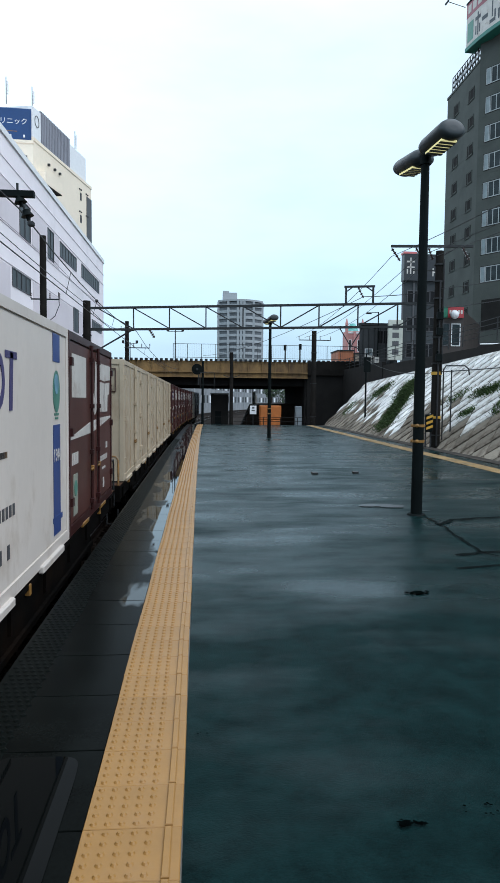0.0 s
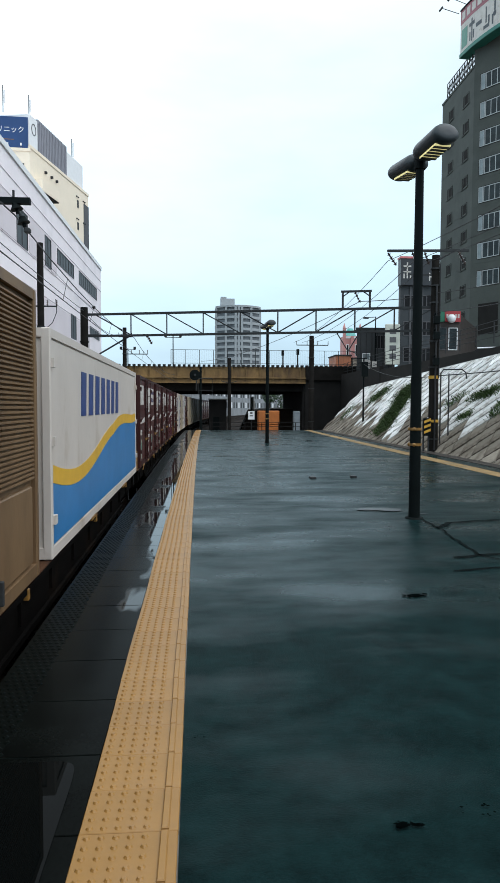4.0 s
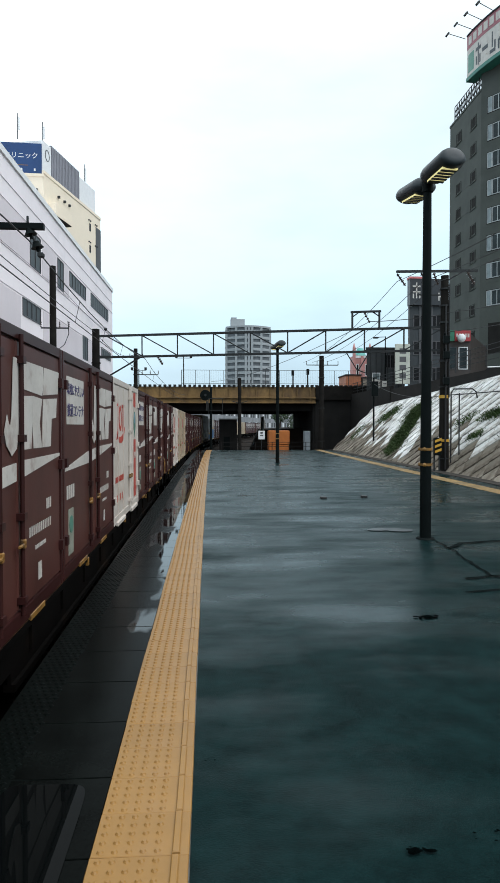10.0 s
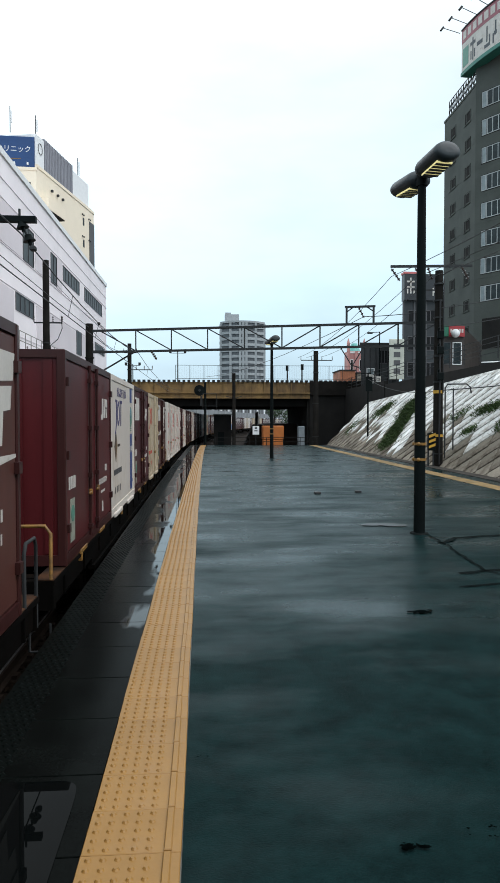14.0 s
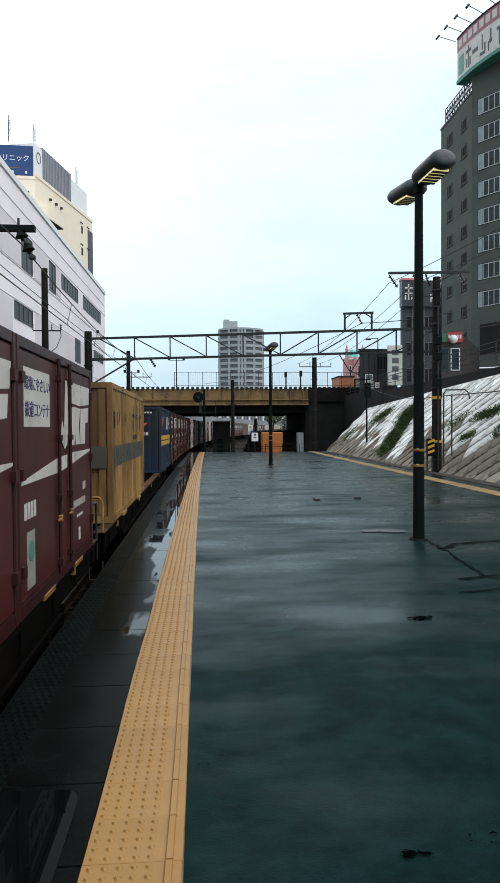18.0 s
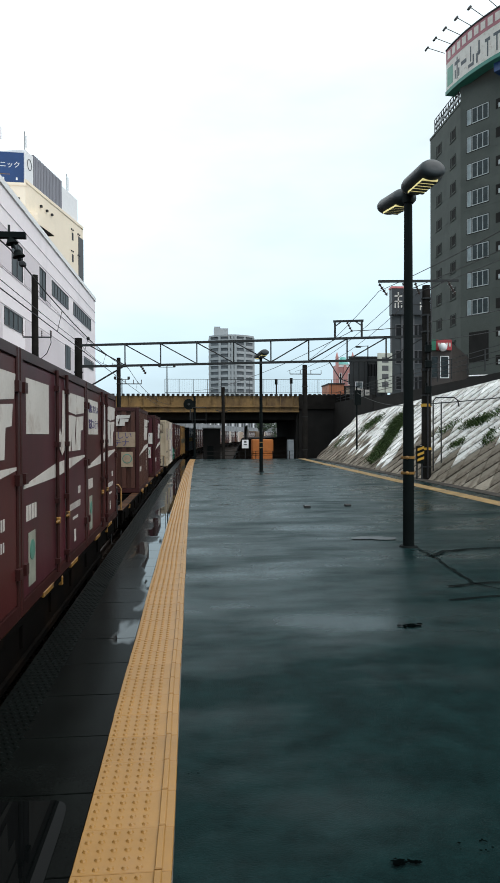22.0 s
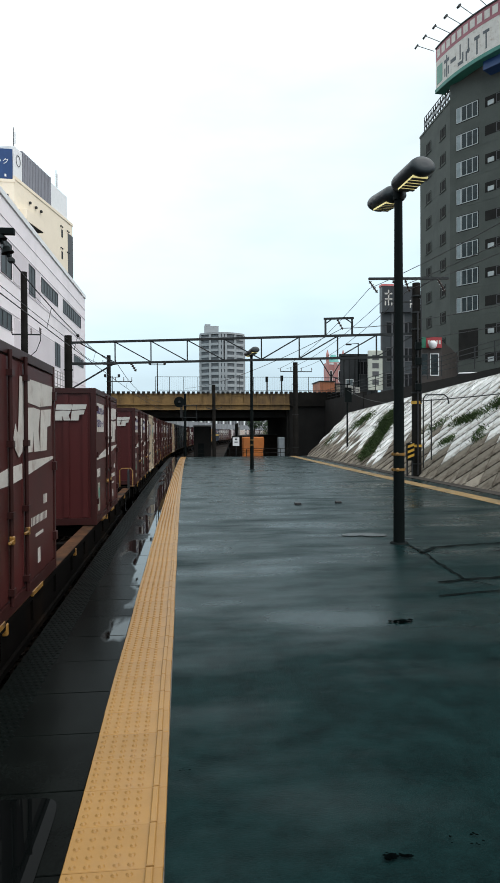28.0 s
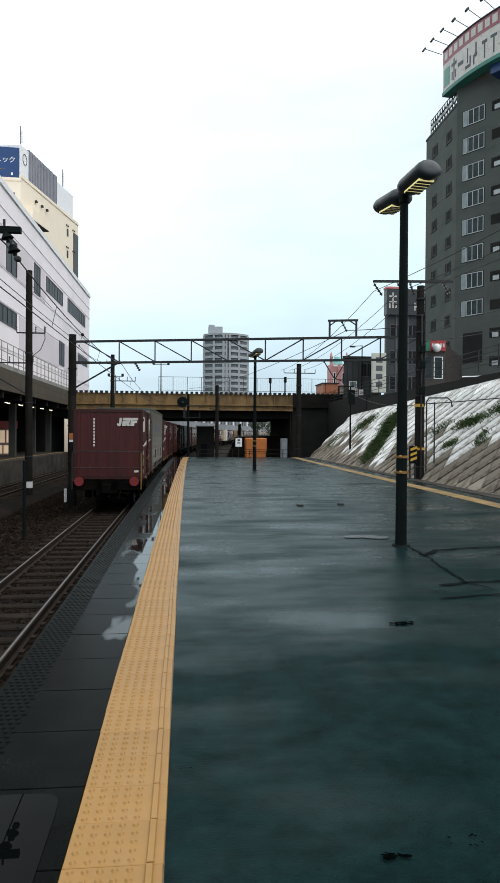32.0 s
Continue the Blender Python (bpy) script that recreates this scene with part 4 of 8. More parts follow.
def ribbed_container(length, color, frame_color, n, label, style):
    c = thing("freight_container", pose(0, 0, 0), label, "container", "containers on the train")
    h = length / 2
    shell(c, length, color, frame_color, inset=0.07)
    for s in (-1, 1):
        bm = bmesh.new()
        corrugated(bm, length, 0.15, 2.43, n, s)
        part("ribbed_side", bm, color, c)
    x = 1.2055

    def band(b0, b1, material, label):
        bm = bmesh.new()
        corrugated(bm, length, b0, b1, n, 1, 1.209)
        part("band", bm, material, c, label)

    bm = bmesh.new()
    for i in range(9):
        box(bm, -1.04 + i * 0.26 - 0.06, -1.04 + i * 0.26 + 0.06, -h + 0.012, -h + 0.075, 0.16, 2.40)
    part("end_ribs", bm, color, c)
    for y in (-0.24 * length, 0.24 * length):
        bm = bmesh.new()
        bevbox(bm, 1.16, 1.255, y - 0.24, y + 0.24, -0.02, 0.05, 0.01)
        part("fork_pocket", bm, BRASS if style == "red" else frame_color, c)
    if style == "red":
        flat("emblem", slant_logo(0.05, 1.56, 1.62, 0.66), x + 0.002, MARK, c, label="white slanted company mark")
        flat("flash", [[(-h + 0.14, 1.10), (h - 0.14, 1.30), (h - 0.14, 1.42), (0.2, 1.36)]], x + 0.002, MARK, c)
        flat("stencil_mark", [rect(0.95, 1.07, 0.55 + 0.12 * i, 0.63 + 0.12 * i) for i in range(6)] + bars(-h + 0.3, -h + 0.9, 0.62, 0.15, 5), x + 0.002, MARK, c)
        flat("end_emblem", slant_logo(0.12, 1.98, 0.85, 0.32), h, MARK, c, REAR, "white slanted company mark", 0.006)
        plate = flat("end_placard", [rect(-0.70, 1.11, 1.36, 1.80)], h, PLACARD if color is PURPLE else TANPLATE, c, REAR)
        lettering("環境にやさしい", 0.235, TEXTBLUE, plate, 0.20, 1.69, h + 0.004, REAR)
        lettering("鉄道コンテナ" if color is not PURPLE else "鉄道輸送", 0.235, TEXTBLUE, plate, 0.24, 1.47, h + 0.004, REAR)
        plate = flat("end_notice", [rect(0.70, 1.04, 0.78, 1.22)], h, PLACARD if color is PURPLE else TANPLATE, c, REAR)
        ring = flat("notice_emblem", [disc(0.87, 1.02, 0.14)], h + 0.005, ECO, plate, REAR)
        flat("emblem_core", [disc(0.87, 1.02, 0.115)], h + 0.010, PLACARD if color is PURPLE else TANPLATE, c, REAR, "", 0.003)
    elif style == "blue":
        band(1.02, 1.20, OCHREBAND, "ochre band")
        band(1.24, 1.42, OCHREBAND, "ochre band")
        flat("emblem", [[(-h + 0.7, 1.75), (-h + 1.5, 1.95), (-h + 1.55, 2.25), (-h + 0.9, 2.05)]], x + 0.002, REDBAND, c, label="red wing-shaped mark")
        flat("owner_mark", [rect(0.3, 0.5, 1.65, 2.2), rect(0.62, 1.0, 1.65, 1.8), rect(0.62, 0.76, 1.8, 2.1), rect(1.25, 1.40, 1.62, 2.2), rect(1.55, 1.75, 1.66, 2.16), rect(1.95, 2.3, 1.86, 1.98), rect(2.45, 2.6, 1.66, 2.2)], x + 0.002, MARK, c)
        flat("end_emblem", [[(0.12, 1.66), (0.55, 1.72), (0.72, 1.92), (0.38, 1.90), (0.18, 1.80)]], h, REDBAND, c, REAR, "red wing-shaped mark", 0.006)
        flat("end_mark", bars(0.10, 0.78, 1.44, 0.13, 5, 0.35) + bars(0.3, 0.9, 2.27, 0.06, 6), h, MARK, c, REAR)
    else:
        band(1.00, 1.38, DARKBAND, "dark olive band")
        flat("end_band", [rect(-1.12, 1.12, 1.00, 1.38)], h + 0.003, DARKBAND, c, REAR, "dark olive band", 0.006)
        flat("owner_mark", [rect(0.5 + 0.75 * i, 0.6 + 0.75 * i, 1.62, 2.24) for i in range(3)] + [rect(0.35 + 0.75 * i, 0.85 + 0.75 * i, 1.95, 2.03) for i in range(3)]
             + [rect(0.40 + 0.75 * i, 0.46 + 0.75 * i, 1.70, 1.90) for i in range(3)] + bars(0.6, 1.5, 1.46, 0.10, 3), x + 0.002, BLACKDIA, c)
        flat("ornament", [rect(-h + 0.4 + 0.35 * i, -h + 0.46 + 0.35 * i, 1.72 + 0.05 * (i % 3), 2.02) for i in range(6)], x + 0.002, BLACKDIA, c)
        flat("end_ornament", [disc(-0.1, 1.85, 0.34), ], h + 0.003, BLACKDIA, c, REAR, "", 0.005)
        flat("end_ornament_inner", [disc(-0.1, 1.85, 0.29)], h + 0.009, YELLOWBOX, c, REAR, "", 0.003)
        flat("end_ornament_core", [disc(-0.1, 1.85, 0.13)], h + 0.013, BLACKDIA, c, REAR, "", 0.003)
    return c


def swoosh(a, b, r, n=14):
    out = []
    for i in range(n):
        t0, t1 = -2.45 + 2.15 * i / n, -2.45 + 2.15 * (i + 1) / n
        w0, w1 = (0.18 * r * math.sin(math.pi * (k + 0.35) / (n + 0.7)) for k in (i, i + 1))
        out.append([(a + q * math.cos(t), b + 0.55 * q * math.sin(t)) for q, t in ((r - w0, t0), (r + w0, t0), (r + w1, t1), (r - w1, t1))])
    return out


def box_container(color, band, mark_mat, label, swooshed, diamond, doors, slogan=False):
    """A smooth white or cream container with a coloured band."""
    c = thing("freight_container", pose(0, 0, 0), label, "container", "containers on the train")
    h = CL / 2
    shell(c, CL, color, color, inset=0.025)
    x = 1.2055
    if doors:
        for y0, y1 in ((-h + 0.09, 0.30), (0.36, h - 0.09)):
            bm = bmesh.new()
            bevbox(bm, 1.16, 1.203, y0, y1, 0.16, 2.41, 0.015)
            part("door", bm, color, c)
        locks(c, CL, (0.22, 0.44), True, color)
        for y in (-1.25, -0.55, 0.9, 1.55):
            bm = bmesh.new()
            box(bm, 1.195, 1.215, y - 0.015, y + 0.015, 0.17, 2.40)
            part("door_seam", bm, color, c)
    else:
        bm = bmesh.new()
        bevbox(bm, 1.16, 1.203, -h + 0.09, h - 0.09, 0.16, 2.41, 0.015)
        part("side_panel", bm, color, c)
    for y0, y1 in ((-1.55, -0.55), (0.45, 1.45)):
        bm = bmesh.new()
        bevbox(bm, 1.14, 1.25, y0, y1, -0.02, 0.06, 0.012)
        part("bottom_lip", bm, color, c)
    if band is not None:
        e = h - 0.78
        flat("band", [rect(e, e + 0.34, 0.22, 1.42)], x, band, c, label="coloured upright band")
        flat("band", [rect(e, e + 0.34, 2.10, 2.40)], x, band, c, label="coloured upright band")
        lettering("19A", 0.20, MARK, c, e + 0.15, 1.08, x + 0.004)
        em = flat("emblem", [disc(e + 0.17, 1.78, 0.17, 22, 1.35)], x, ECO, c, label="round green and blue emblem")
        flat("emblem_core", [disc(e + 0.15, 1.86, 0.10, 16, 1.1)], x + 0.005, EMBLEMBLUE, em)
        flat("emblem_foot", [rect(e + 0.06, e + 0.28, 1.52, 1.545), rect(e + 0.09, e + 0.25, 1.48, 1.50)], x, ECO, c)
        flat("owner_plate", [rect(e - 0.05, e + 0.42, 0.36, 0.42)], x + 0.004, band, c)
    if mark_mat is not None:
        a = -1.30 if not doors else -1.45
        w = 0.85
        ring = [[(a + 0.48 + q * math.cos(t), 1.84 + 1.3 * q * math.sin(t)) for q, t in ((0.115, t0), (0.18, t0), (0.18, t1), (0.115, t1))] for t0, t1 in zip(np.linspace(0, 6.2832, 15), np.linspace(0, 6.2832, 15)[1:])]
        flat("company_mark", [rect(a + 0.14, a + 0.23, 1.62, 2.08, 0.04), [(a - 0.02, 1.46), (a + 0.10, 1.48), (a + 0.22, 1.62), (a + 0.14, 1.64), (a + 0.06, 1.53)], rect(a + 0.06, a + 0.32, 2.05, 2.09),
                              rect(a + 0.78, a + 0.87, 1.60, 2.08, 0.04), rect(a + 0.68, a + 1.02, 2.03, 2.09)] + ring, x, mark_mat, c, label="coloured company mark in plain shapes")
        if swooshed:
            flat("swoosh", swoosh(a + 0.50, 1.78, 0.60), x, mark_mat, c, label="curved swoosh")
        flat("stencil_mark", bars(a - 0.15, a + 0.95, 0.72, 0.10, 11, 0.45) + bars(a, a + 0.9, 0.38, 0.12, 4, 0.7), x, mark_mat if doors else DARKMETAL, c)
    if diamond:
        a = -1.20
        flat("diamond_mark", [[(a, 0.95), (a + 0.20, 1.24), (a, 1.53), (a - 0.20, 1.24)]], x, BLACKDIA, c, label="dark diamond mark")
        flat("diamond_note", bars(a + 0.28, a + 0.62, 1.22, 0.05, 6), x, BLACKDIA, c)
    if slogan:
        lettering("がんばろう日本", 0.20, TEXTBLUE, c, -0.35, 2.22, x + 0.002)
    # rear end: vent, emblem and grille
    bm = bmesh.new()
    for a, b, p, q in ((0.50, 1.05, 1.86, 1.875), (0.50, 1.05, 2.32, 2.335), (0.50, 0.515, 1.875, 2.32), (1.035, 1.05, 1.875, 2.32), (0.56, 0.98, 1.98, 1.995), (0.56, 0.98, 1.90, 1.915)):
        box(bm, a, b, -h - 0.012, -h + 0.03, p, q)
    part("end_vent", bm, FRAMERED, c)
    bm = bmesh.new()
    for i in range(3):
        for z in (0.16, 0.25, 0.34):
            box(bm, 0.58 + 0.13 * i, 0.68 + 0.13 * i, -h - 0.008, -h + 0.03, z, z + 0.05)
    part("end_grille", bm, DIRTYBROWN, c)
    em = flat("end_emblem", [disc(0.77, 1.60, 0.14)], h - 0.02, ECO, c, REAR, "round green emblem", 0.024)
    flat("emblem_core", [disc(0.74, 1.63, 0.085)], h + 0.005, EMBLEMBLUE, em, REAR)
    flat("emblem_foot", [rect(0.64, 0.90, 1.40, 1.425)], h - 0.02, DARKMETAL, c, REAR, "", 0.022)
    return c


WINGFRAME = paint("container_frame_grey_green", (0.085, 0.088, 0.074), (0.05, 0.048, 0.04))


def slatted_container(length, color, label):
    """A wing-sided container: fine horizontal slats above plain drop panels."""
    c = thing("wing_container", pose(0, 0, 0), label, "container", "containers on the train")
    h = length / 2
    silvery = color is SILVER
    shell(c, length, color, WINGFRAME if silvery else color, inset=0.05, height=2.78)
    bm = bmesh.new()
    n = 40
    prof = []
    for i in range(n):
        z = 0.98 + 1.68 * i / n
        d = 1.68 / n
        prof += [(1.185, z), (1.212, z + 0.22 * d), (1.212, z + 0.6 * d), (1.185, z + 0.8 * d)]
    for s in (-1, 1):
        bm = bmesh.new()
        lo = [bm.verts.new((s * x, -h + 0.12, z)) for x, z in prof]
        hi = [bm.verts.new((s * x, h - 0.12, z)) for x, z in prof]
        for i in range(len(prof) - 1):
            bm.faces.new([lo[i], lo[i + 1], hi[i + 1], hi[i]])
        part("slatted_wing", bm, color, c, "fine horizontal slats")
    n = 4
    for i in range(n):
        w = (length - 0.3) / n
        bm = bmesh.new()
        bevbox(bm, 1.15, 1.205, -h + 0.15 + i * w + 0.03, -h + 0.15 + (i + 1) * w - 0.03, 0.18, 0.92, 0.012)
        part("drop_panel", bm, color, c)
    for i in range(1, n * 2):
        y = -h + 0.15 + i * w / 2
        bm = bmesh.new()
        bevbox(bm, 1.19, 1.25, y - 0.02, y + 0.02, 0.10, 0.30, 0.006)
        if i % 2 == 0:
            box(bm, 1.195, 1.235, y - 0.025, y + 0.025, 0.50, 0.92)
        part("latch", bm, GALV, c)
    for s in (-1, 1):
        bm = bmesh.new()
        bevbox(bm, s * 0.53 - 0.51, s * 0.53 + 0.51, -h - 0.012, -h + 0.04, 0.20, 2.60, 0.012)
        door = part("end_door", bm, WHITEBOX if silvery else color, c)
        for z in (0.45, 1.05, 1.70, 2.30):
            bm = bmesh.new()
            bevbox(bm, min(s * 0.72, s * 1.16), max(s * 0.72, s * 1.16), -h - 0.035, -h - 0.013, z - 0.05, z + 0.05, 0.008)
            part("strap_hinge", bm, SILVER if silvery else color, door)
    if silvery:
        flat("end_mark", [rect(0.30, 0.92, 1.92, 2.10), rect(0.42, 0.88, 1.62, 1.86), rect(0.30, 0.92, 1.52, 1.58)], h + 0.013, TEXTBLUE, c, REAR)
        flat("owner_mark", [rect(-2.6 + 0.9 * i, -2.3 + 0.9 * i, 1.75, 2.05) for i in range(6)], 1.2135, BLUEFADED, c)
        flat("side_mark", bars(-3.8, -2.9, 0.55, 0.06, 8) + bars(2.2, 3.6, 0.42, 0.10, 6), 1.206, DARKMETAL, c)
    else:
        flat("side_mark", bars(-1.2, 0.2, 0.45, 0.10, 6), 1.206, FRAMERED, c)
    return c


def picture_container(length):
    """A long white container with a blue and yellow wave."""
    c = thing("freight_container", pose(0, 0, 0), "long white freight container with a blue wave and yellow ribbon", "container", "containers on the train")
    h = length / 2
    shell(c, length, WHITEBOX, WHITEBOX, inset=0.03)
    bm = bmesh.new()
    bevbox(bm, 1.15, 1.203, -h + 0.09, h - 0.09, 0.16, 2.41, 0.015)
    part("side_panel", bm, WHITEBOX, c)
    x = 1.2055

    def wave(a):
        u = (a + h) / length
        return 0.95 - 0.28 * math.sin(u * 7.2 + 0.3) * (1 - 0.3 * u) + 0.95 * max(0.0, u - 0.55) * 1.3

    steps = [-h + 0.1 + (length - 0.2) * i / 36 for i in range(37)]
    flat("blue_field", [[(a, 0.17), (b, 0.17), (b, min(2.3, wave(b))), (a, min(2.3, wave(a)))] for a, b in zip(steps, steps[1:])], x, SKYBLUE, c, label="blue wave field")
    flat("yellow_ribbon", [[(a, min(2.3, wave(a)) + 0.005), (b, min(2.3, wave(b)) + 0.005), (b, min(2.36, wave(b) + 0.20)), (a, min(2.36, wave(a) + 0.20))] for a, b in zip(steps, steps[1:])], x, SUNYELLOW, c, label="yellow ribbon")
    flat("company_mark", [rect(-2.9 + 0.62 * i, -2.5 + 0.62 * i, 1.55, 2.15, 0.05) for i in range(7)], x, BLUEBAND, c, label="dark blue company mark in plain bars")
    locks(c, length, (), False, WHITEBOX)
    return c


def tank_container():
    c = thing("tank_container", pose(0, 0, 0), "white tank in a green steel frame on a flat wagon", "container", "containers on the train")
    bm = bmesh.new()
    n, r, zc = 28, 0.92, 1.42
    prof = [(-1.62, 0.02), (-1.58, 0.45), (-1.48, 0.72), (-1.32, 0.88), (-1.20, 0.92), (1.20, 0.92), (1.32, 0.88), (1.48, 0.72), (1.58, 0.45), (1.62, 0.02)]
    rings = [[bm.verts.new((q * math.cos(2 * math.pi * i / n), y, zc + q * math.sin(2 * math.pi * i / n))) for i in range(n)] for y, q in prof]
    for a, b in zip(rings, rings[1:]):
        for i in range(n):
            f = bm.faces.new([a[i], a[(i + 1) % n], b[(i + 1) % n], b[i]])
            f.smooth = True
    part("tank", bm, WHITEBOX, c)
    bm = bmesh.new()
    for s in (-1, 1):
        bar(bm, (s * 1.12, -1.85, 0.42), (s * 1.12, 1.85, 0.42), 0.10, 0.12)
        bar(bm, (s * 1.12, -1.85, 0.10), (s * 1.12, 1.85, 0.10), 0.10, 0.14)
    for y in (-1.80, 1.80):
        bar(bm, (-1.15, y, 0.10), (1.15, y, 0.10), 0.10, 0.14)
        for s in (-1, 1):
            bar(bm, (s * 1.12, y, 0.05), (s * 1.12, y, 0.72), 0.11)
    part("base_frame", bm, GREENPAINT, c, "green base frame")
    for y in (-1.05, 1.05):
        for s in (-1, 1):
            bm = bmesh.new()
            bar(bm, (s * 1.10, y * 1.45, 0.42), (s * 0.92, y, 1.35), 0.09)
            bar(bm, (s * 1.10, y * 0.70, 0.42), (s * 0.92, y, 1.35), 0.09)
            part("brace", bm, GREENPAINT, c)
    bm = bmesh.new()
    for y in (-0.55, 0.25):
        tube(bm, (0, y, 2.26), (0, y, 2.44), 0.24, n=14)
    bar(bm, (-0.3, -1.0, 2.40), (-0.3, 1.0, 2.40), 0.03)
    bar(bm, (0.3, -1.0, 2.40), (0.3, 1.0, 2.40), 0.03)
    part("manhole", bm, GALV, c)
    base = SIDE @ Matrix.Translation((0, 0, 0))
    flat("company_mark", [rect(-0.7, -0.58, 1.45, 1.80), disc(-0.25, 1.62, 0.17), rect(0.1, 0.22, 1.45, 1.80)], 0.917, GREENPAINT, c, label="green company mark in plain shapes", thick=0.012)
    flat("tank_note", bars(-0.9, 0.9, 1.22, 0.09, 14), 0.917, BLACKDIA, c, thick=0.012)
    bm = bmesh.new()
    box(bm, 1.175, 1.185, 1.2, 1.7, 0.36, 0.46)
    part("plate", bm, WHITE, c)
    return c


def flat_wagon(last=False):
    """A container flat wagon. Its origin is level with the rear stop of its deck."""
    label = "grimy flat wagon with red tail discs and pale end rail" if last else "grimy container flat wagon with rusty deck and yellow handrail"
    c = thing("flat_wagon", pose(0, 0, 0), label, "railway wagon", "wagons of the train")
    L0, L1 = (-1.62 if last else -0.58), 19.72
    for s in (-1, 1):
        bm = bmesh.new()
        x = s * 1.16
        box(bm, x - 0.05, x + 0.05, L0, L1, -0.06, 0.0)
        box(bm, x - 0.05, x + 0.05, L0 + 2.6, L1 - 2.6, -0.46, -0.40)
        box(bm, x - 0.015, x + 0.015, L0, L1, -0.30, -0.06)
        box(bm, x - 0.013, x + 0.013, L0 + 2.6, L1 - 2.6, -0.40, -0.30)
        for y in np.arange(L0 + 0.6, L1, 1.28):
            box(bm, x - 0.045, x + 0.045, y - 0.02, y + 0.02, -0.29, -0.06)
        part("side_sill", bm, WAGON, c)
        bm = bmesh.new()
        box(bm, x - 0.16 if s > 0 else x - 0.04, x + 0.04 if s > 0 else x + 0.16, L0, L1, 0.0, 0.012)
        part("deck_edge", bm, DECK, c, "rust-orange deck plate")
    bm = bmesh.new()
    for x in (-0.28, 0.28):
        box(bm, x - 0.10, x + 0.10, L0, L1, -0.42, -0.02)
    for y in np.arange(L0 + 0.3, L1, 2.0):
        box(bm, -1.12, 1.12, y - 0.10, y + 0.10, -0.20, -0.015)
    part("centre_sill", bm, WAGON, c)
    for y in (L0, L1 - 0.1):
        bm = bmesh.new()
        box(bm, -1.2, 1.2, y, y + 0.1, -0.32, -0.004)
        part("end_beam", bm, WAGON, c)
    for y in (1.6 if last else 3.2, 16.7):
        bm = bmesh.new()
        for s in (-1, 1):
            x = s * 0.96
            box(bm, x - 0.07, x + 0.07, y - 1.35, y + 1.35, -0.66 - LIFT, -0.50 - LIFT)
            box(bm, x - 0.09, x + 0.09, y - 0.32, y + 0.32, -0.80 - LIFT, -0.44)
            for q in (-0.95, 0.95):
                box(bm, x - 0.11, x + 0.11, y + q - 0.17, y + q + 0.17, -0.74 - LIFT, -0.46 - LIFT)
        box(bm, -1.0, 1.0, y - 0.25, y + 0.25, -0.62, -0.44)
        bog = part("bogie", bm, WAGON, c)
        for q in (-0.95, 0.95):
            bm = bmesh.new()
            for s in (-1, 1):
                tube(bm, (s * 0.50, y + q, -0.57 - LIFT), (s * 0.63, y + q, -0.57 - LIFT), 0.43, n=24)
                tube(bm, (s * 0.49, y + q, -0.57 - LIFT), (s * 0.52, y + q, -0.57 - LIFT), 0.46, n=24)
            tube(bm, (-0.6, y + q, -0.57 - LIFT), (0.6, y + q, -0.57 - LIFT), 0.08, n=10)
            part("wheelset", bm, TYREDARK, bog)
    for y in (7.2, 9.4, 12.1):
        bm = bmesh.new()
        tube(bm, (0.75, y - 0.5, -0.55), (0.75, y + 0.5, -0.55), 0.17, n=14)
        part("air_tank", bm, WAGON, c)
    bm = bmesh.new()
    bevbox(bm, 0.55, 1.05, 10.2, 11.0, -0.75, -0.40, 0.02)
    part("brake_valve_box", bm, WAGON, c)
    for y in (1.0, 5.3, 9.2, 13.4, 17.8):
        bm = bmesh.new()
        bevbox(bm, 1.13, 1.222, y - 0.03, y + 0.03, -0.12, -0.01, 0.008)
        part("tie_lock", bm, BRASS, c, "yellow container lock")
    bm = bmesh.new()
    tube(bm, (0, L0, -0.25), (0, L0 - 0.16, -0.25), 0.12, n=10)
    bevbox(bm, -0.16, 0.16, L0 - 0.34, L0 - 0.12, -0.42, -0.10, 0.03)
    part("coupler", bm, WAGON, c)
    bm = bmesh.new()
    tube(bm, (0, L1, -0.25), (0, L1 + 0.16, -0.25), 0.12, n=10)
    bevbox(bm, -0.16, 0.16, L1 + 0.12, L1 + 0.34, -0.42, -0.10, 0.03)
    part("coupler", bm, WAGON, c)
    for s in (-1, 1):
        bm = bmesh.new()
        wire(bm, [(s * 0.45, L0, -0.25), (s * 0.48, L0 - 0.12, -0.42), (s * 0.42, L0 - 0.22, -0.62), (s * 0.36, L0 - 0.28, -0.52)], 0.022, 6)
        part("brake_hose", bm, WAGON, c)
    # handrail at the rear corner
    bm = bmesh.new()
    wire(bm, [(1.17, L0 + 0.02, -0.30), (1.17, L0 + 0.02, 0.50), (1.11, L0 + 0.02, 0.58), (0.83, L0 + 0.02, 0.58), (0.77, L0 + 0.02, 0.52), (0.77, L0 + 0.02, -0.02)] if not last
         else [(1.19, L0 - 0.03, -0.30), (1.19, L0 - 0.03, 0.98)], 0.02, 7)
    part("handrail", bm, BRASS, c, "yellow handrail")
    bm = bmesh.new()
    wire(bm, [(1.19, L1 - 0.46, -0.02), (1.19, L1 - 0.46, 0.50), (1.19, L1 - 0.40, 0.58), (1.19, L1 - 0.10, 0.58), (1.19, L1 - 0.04, 0.50), (1.19, L1 - 0.04, -0.30)], 0.018, 7)
    part("front_handrail", bm, GALV, c, "grey handrail")
    bm = bmesh.new()
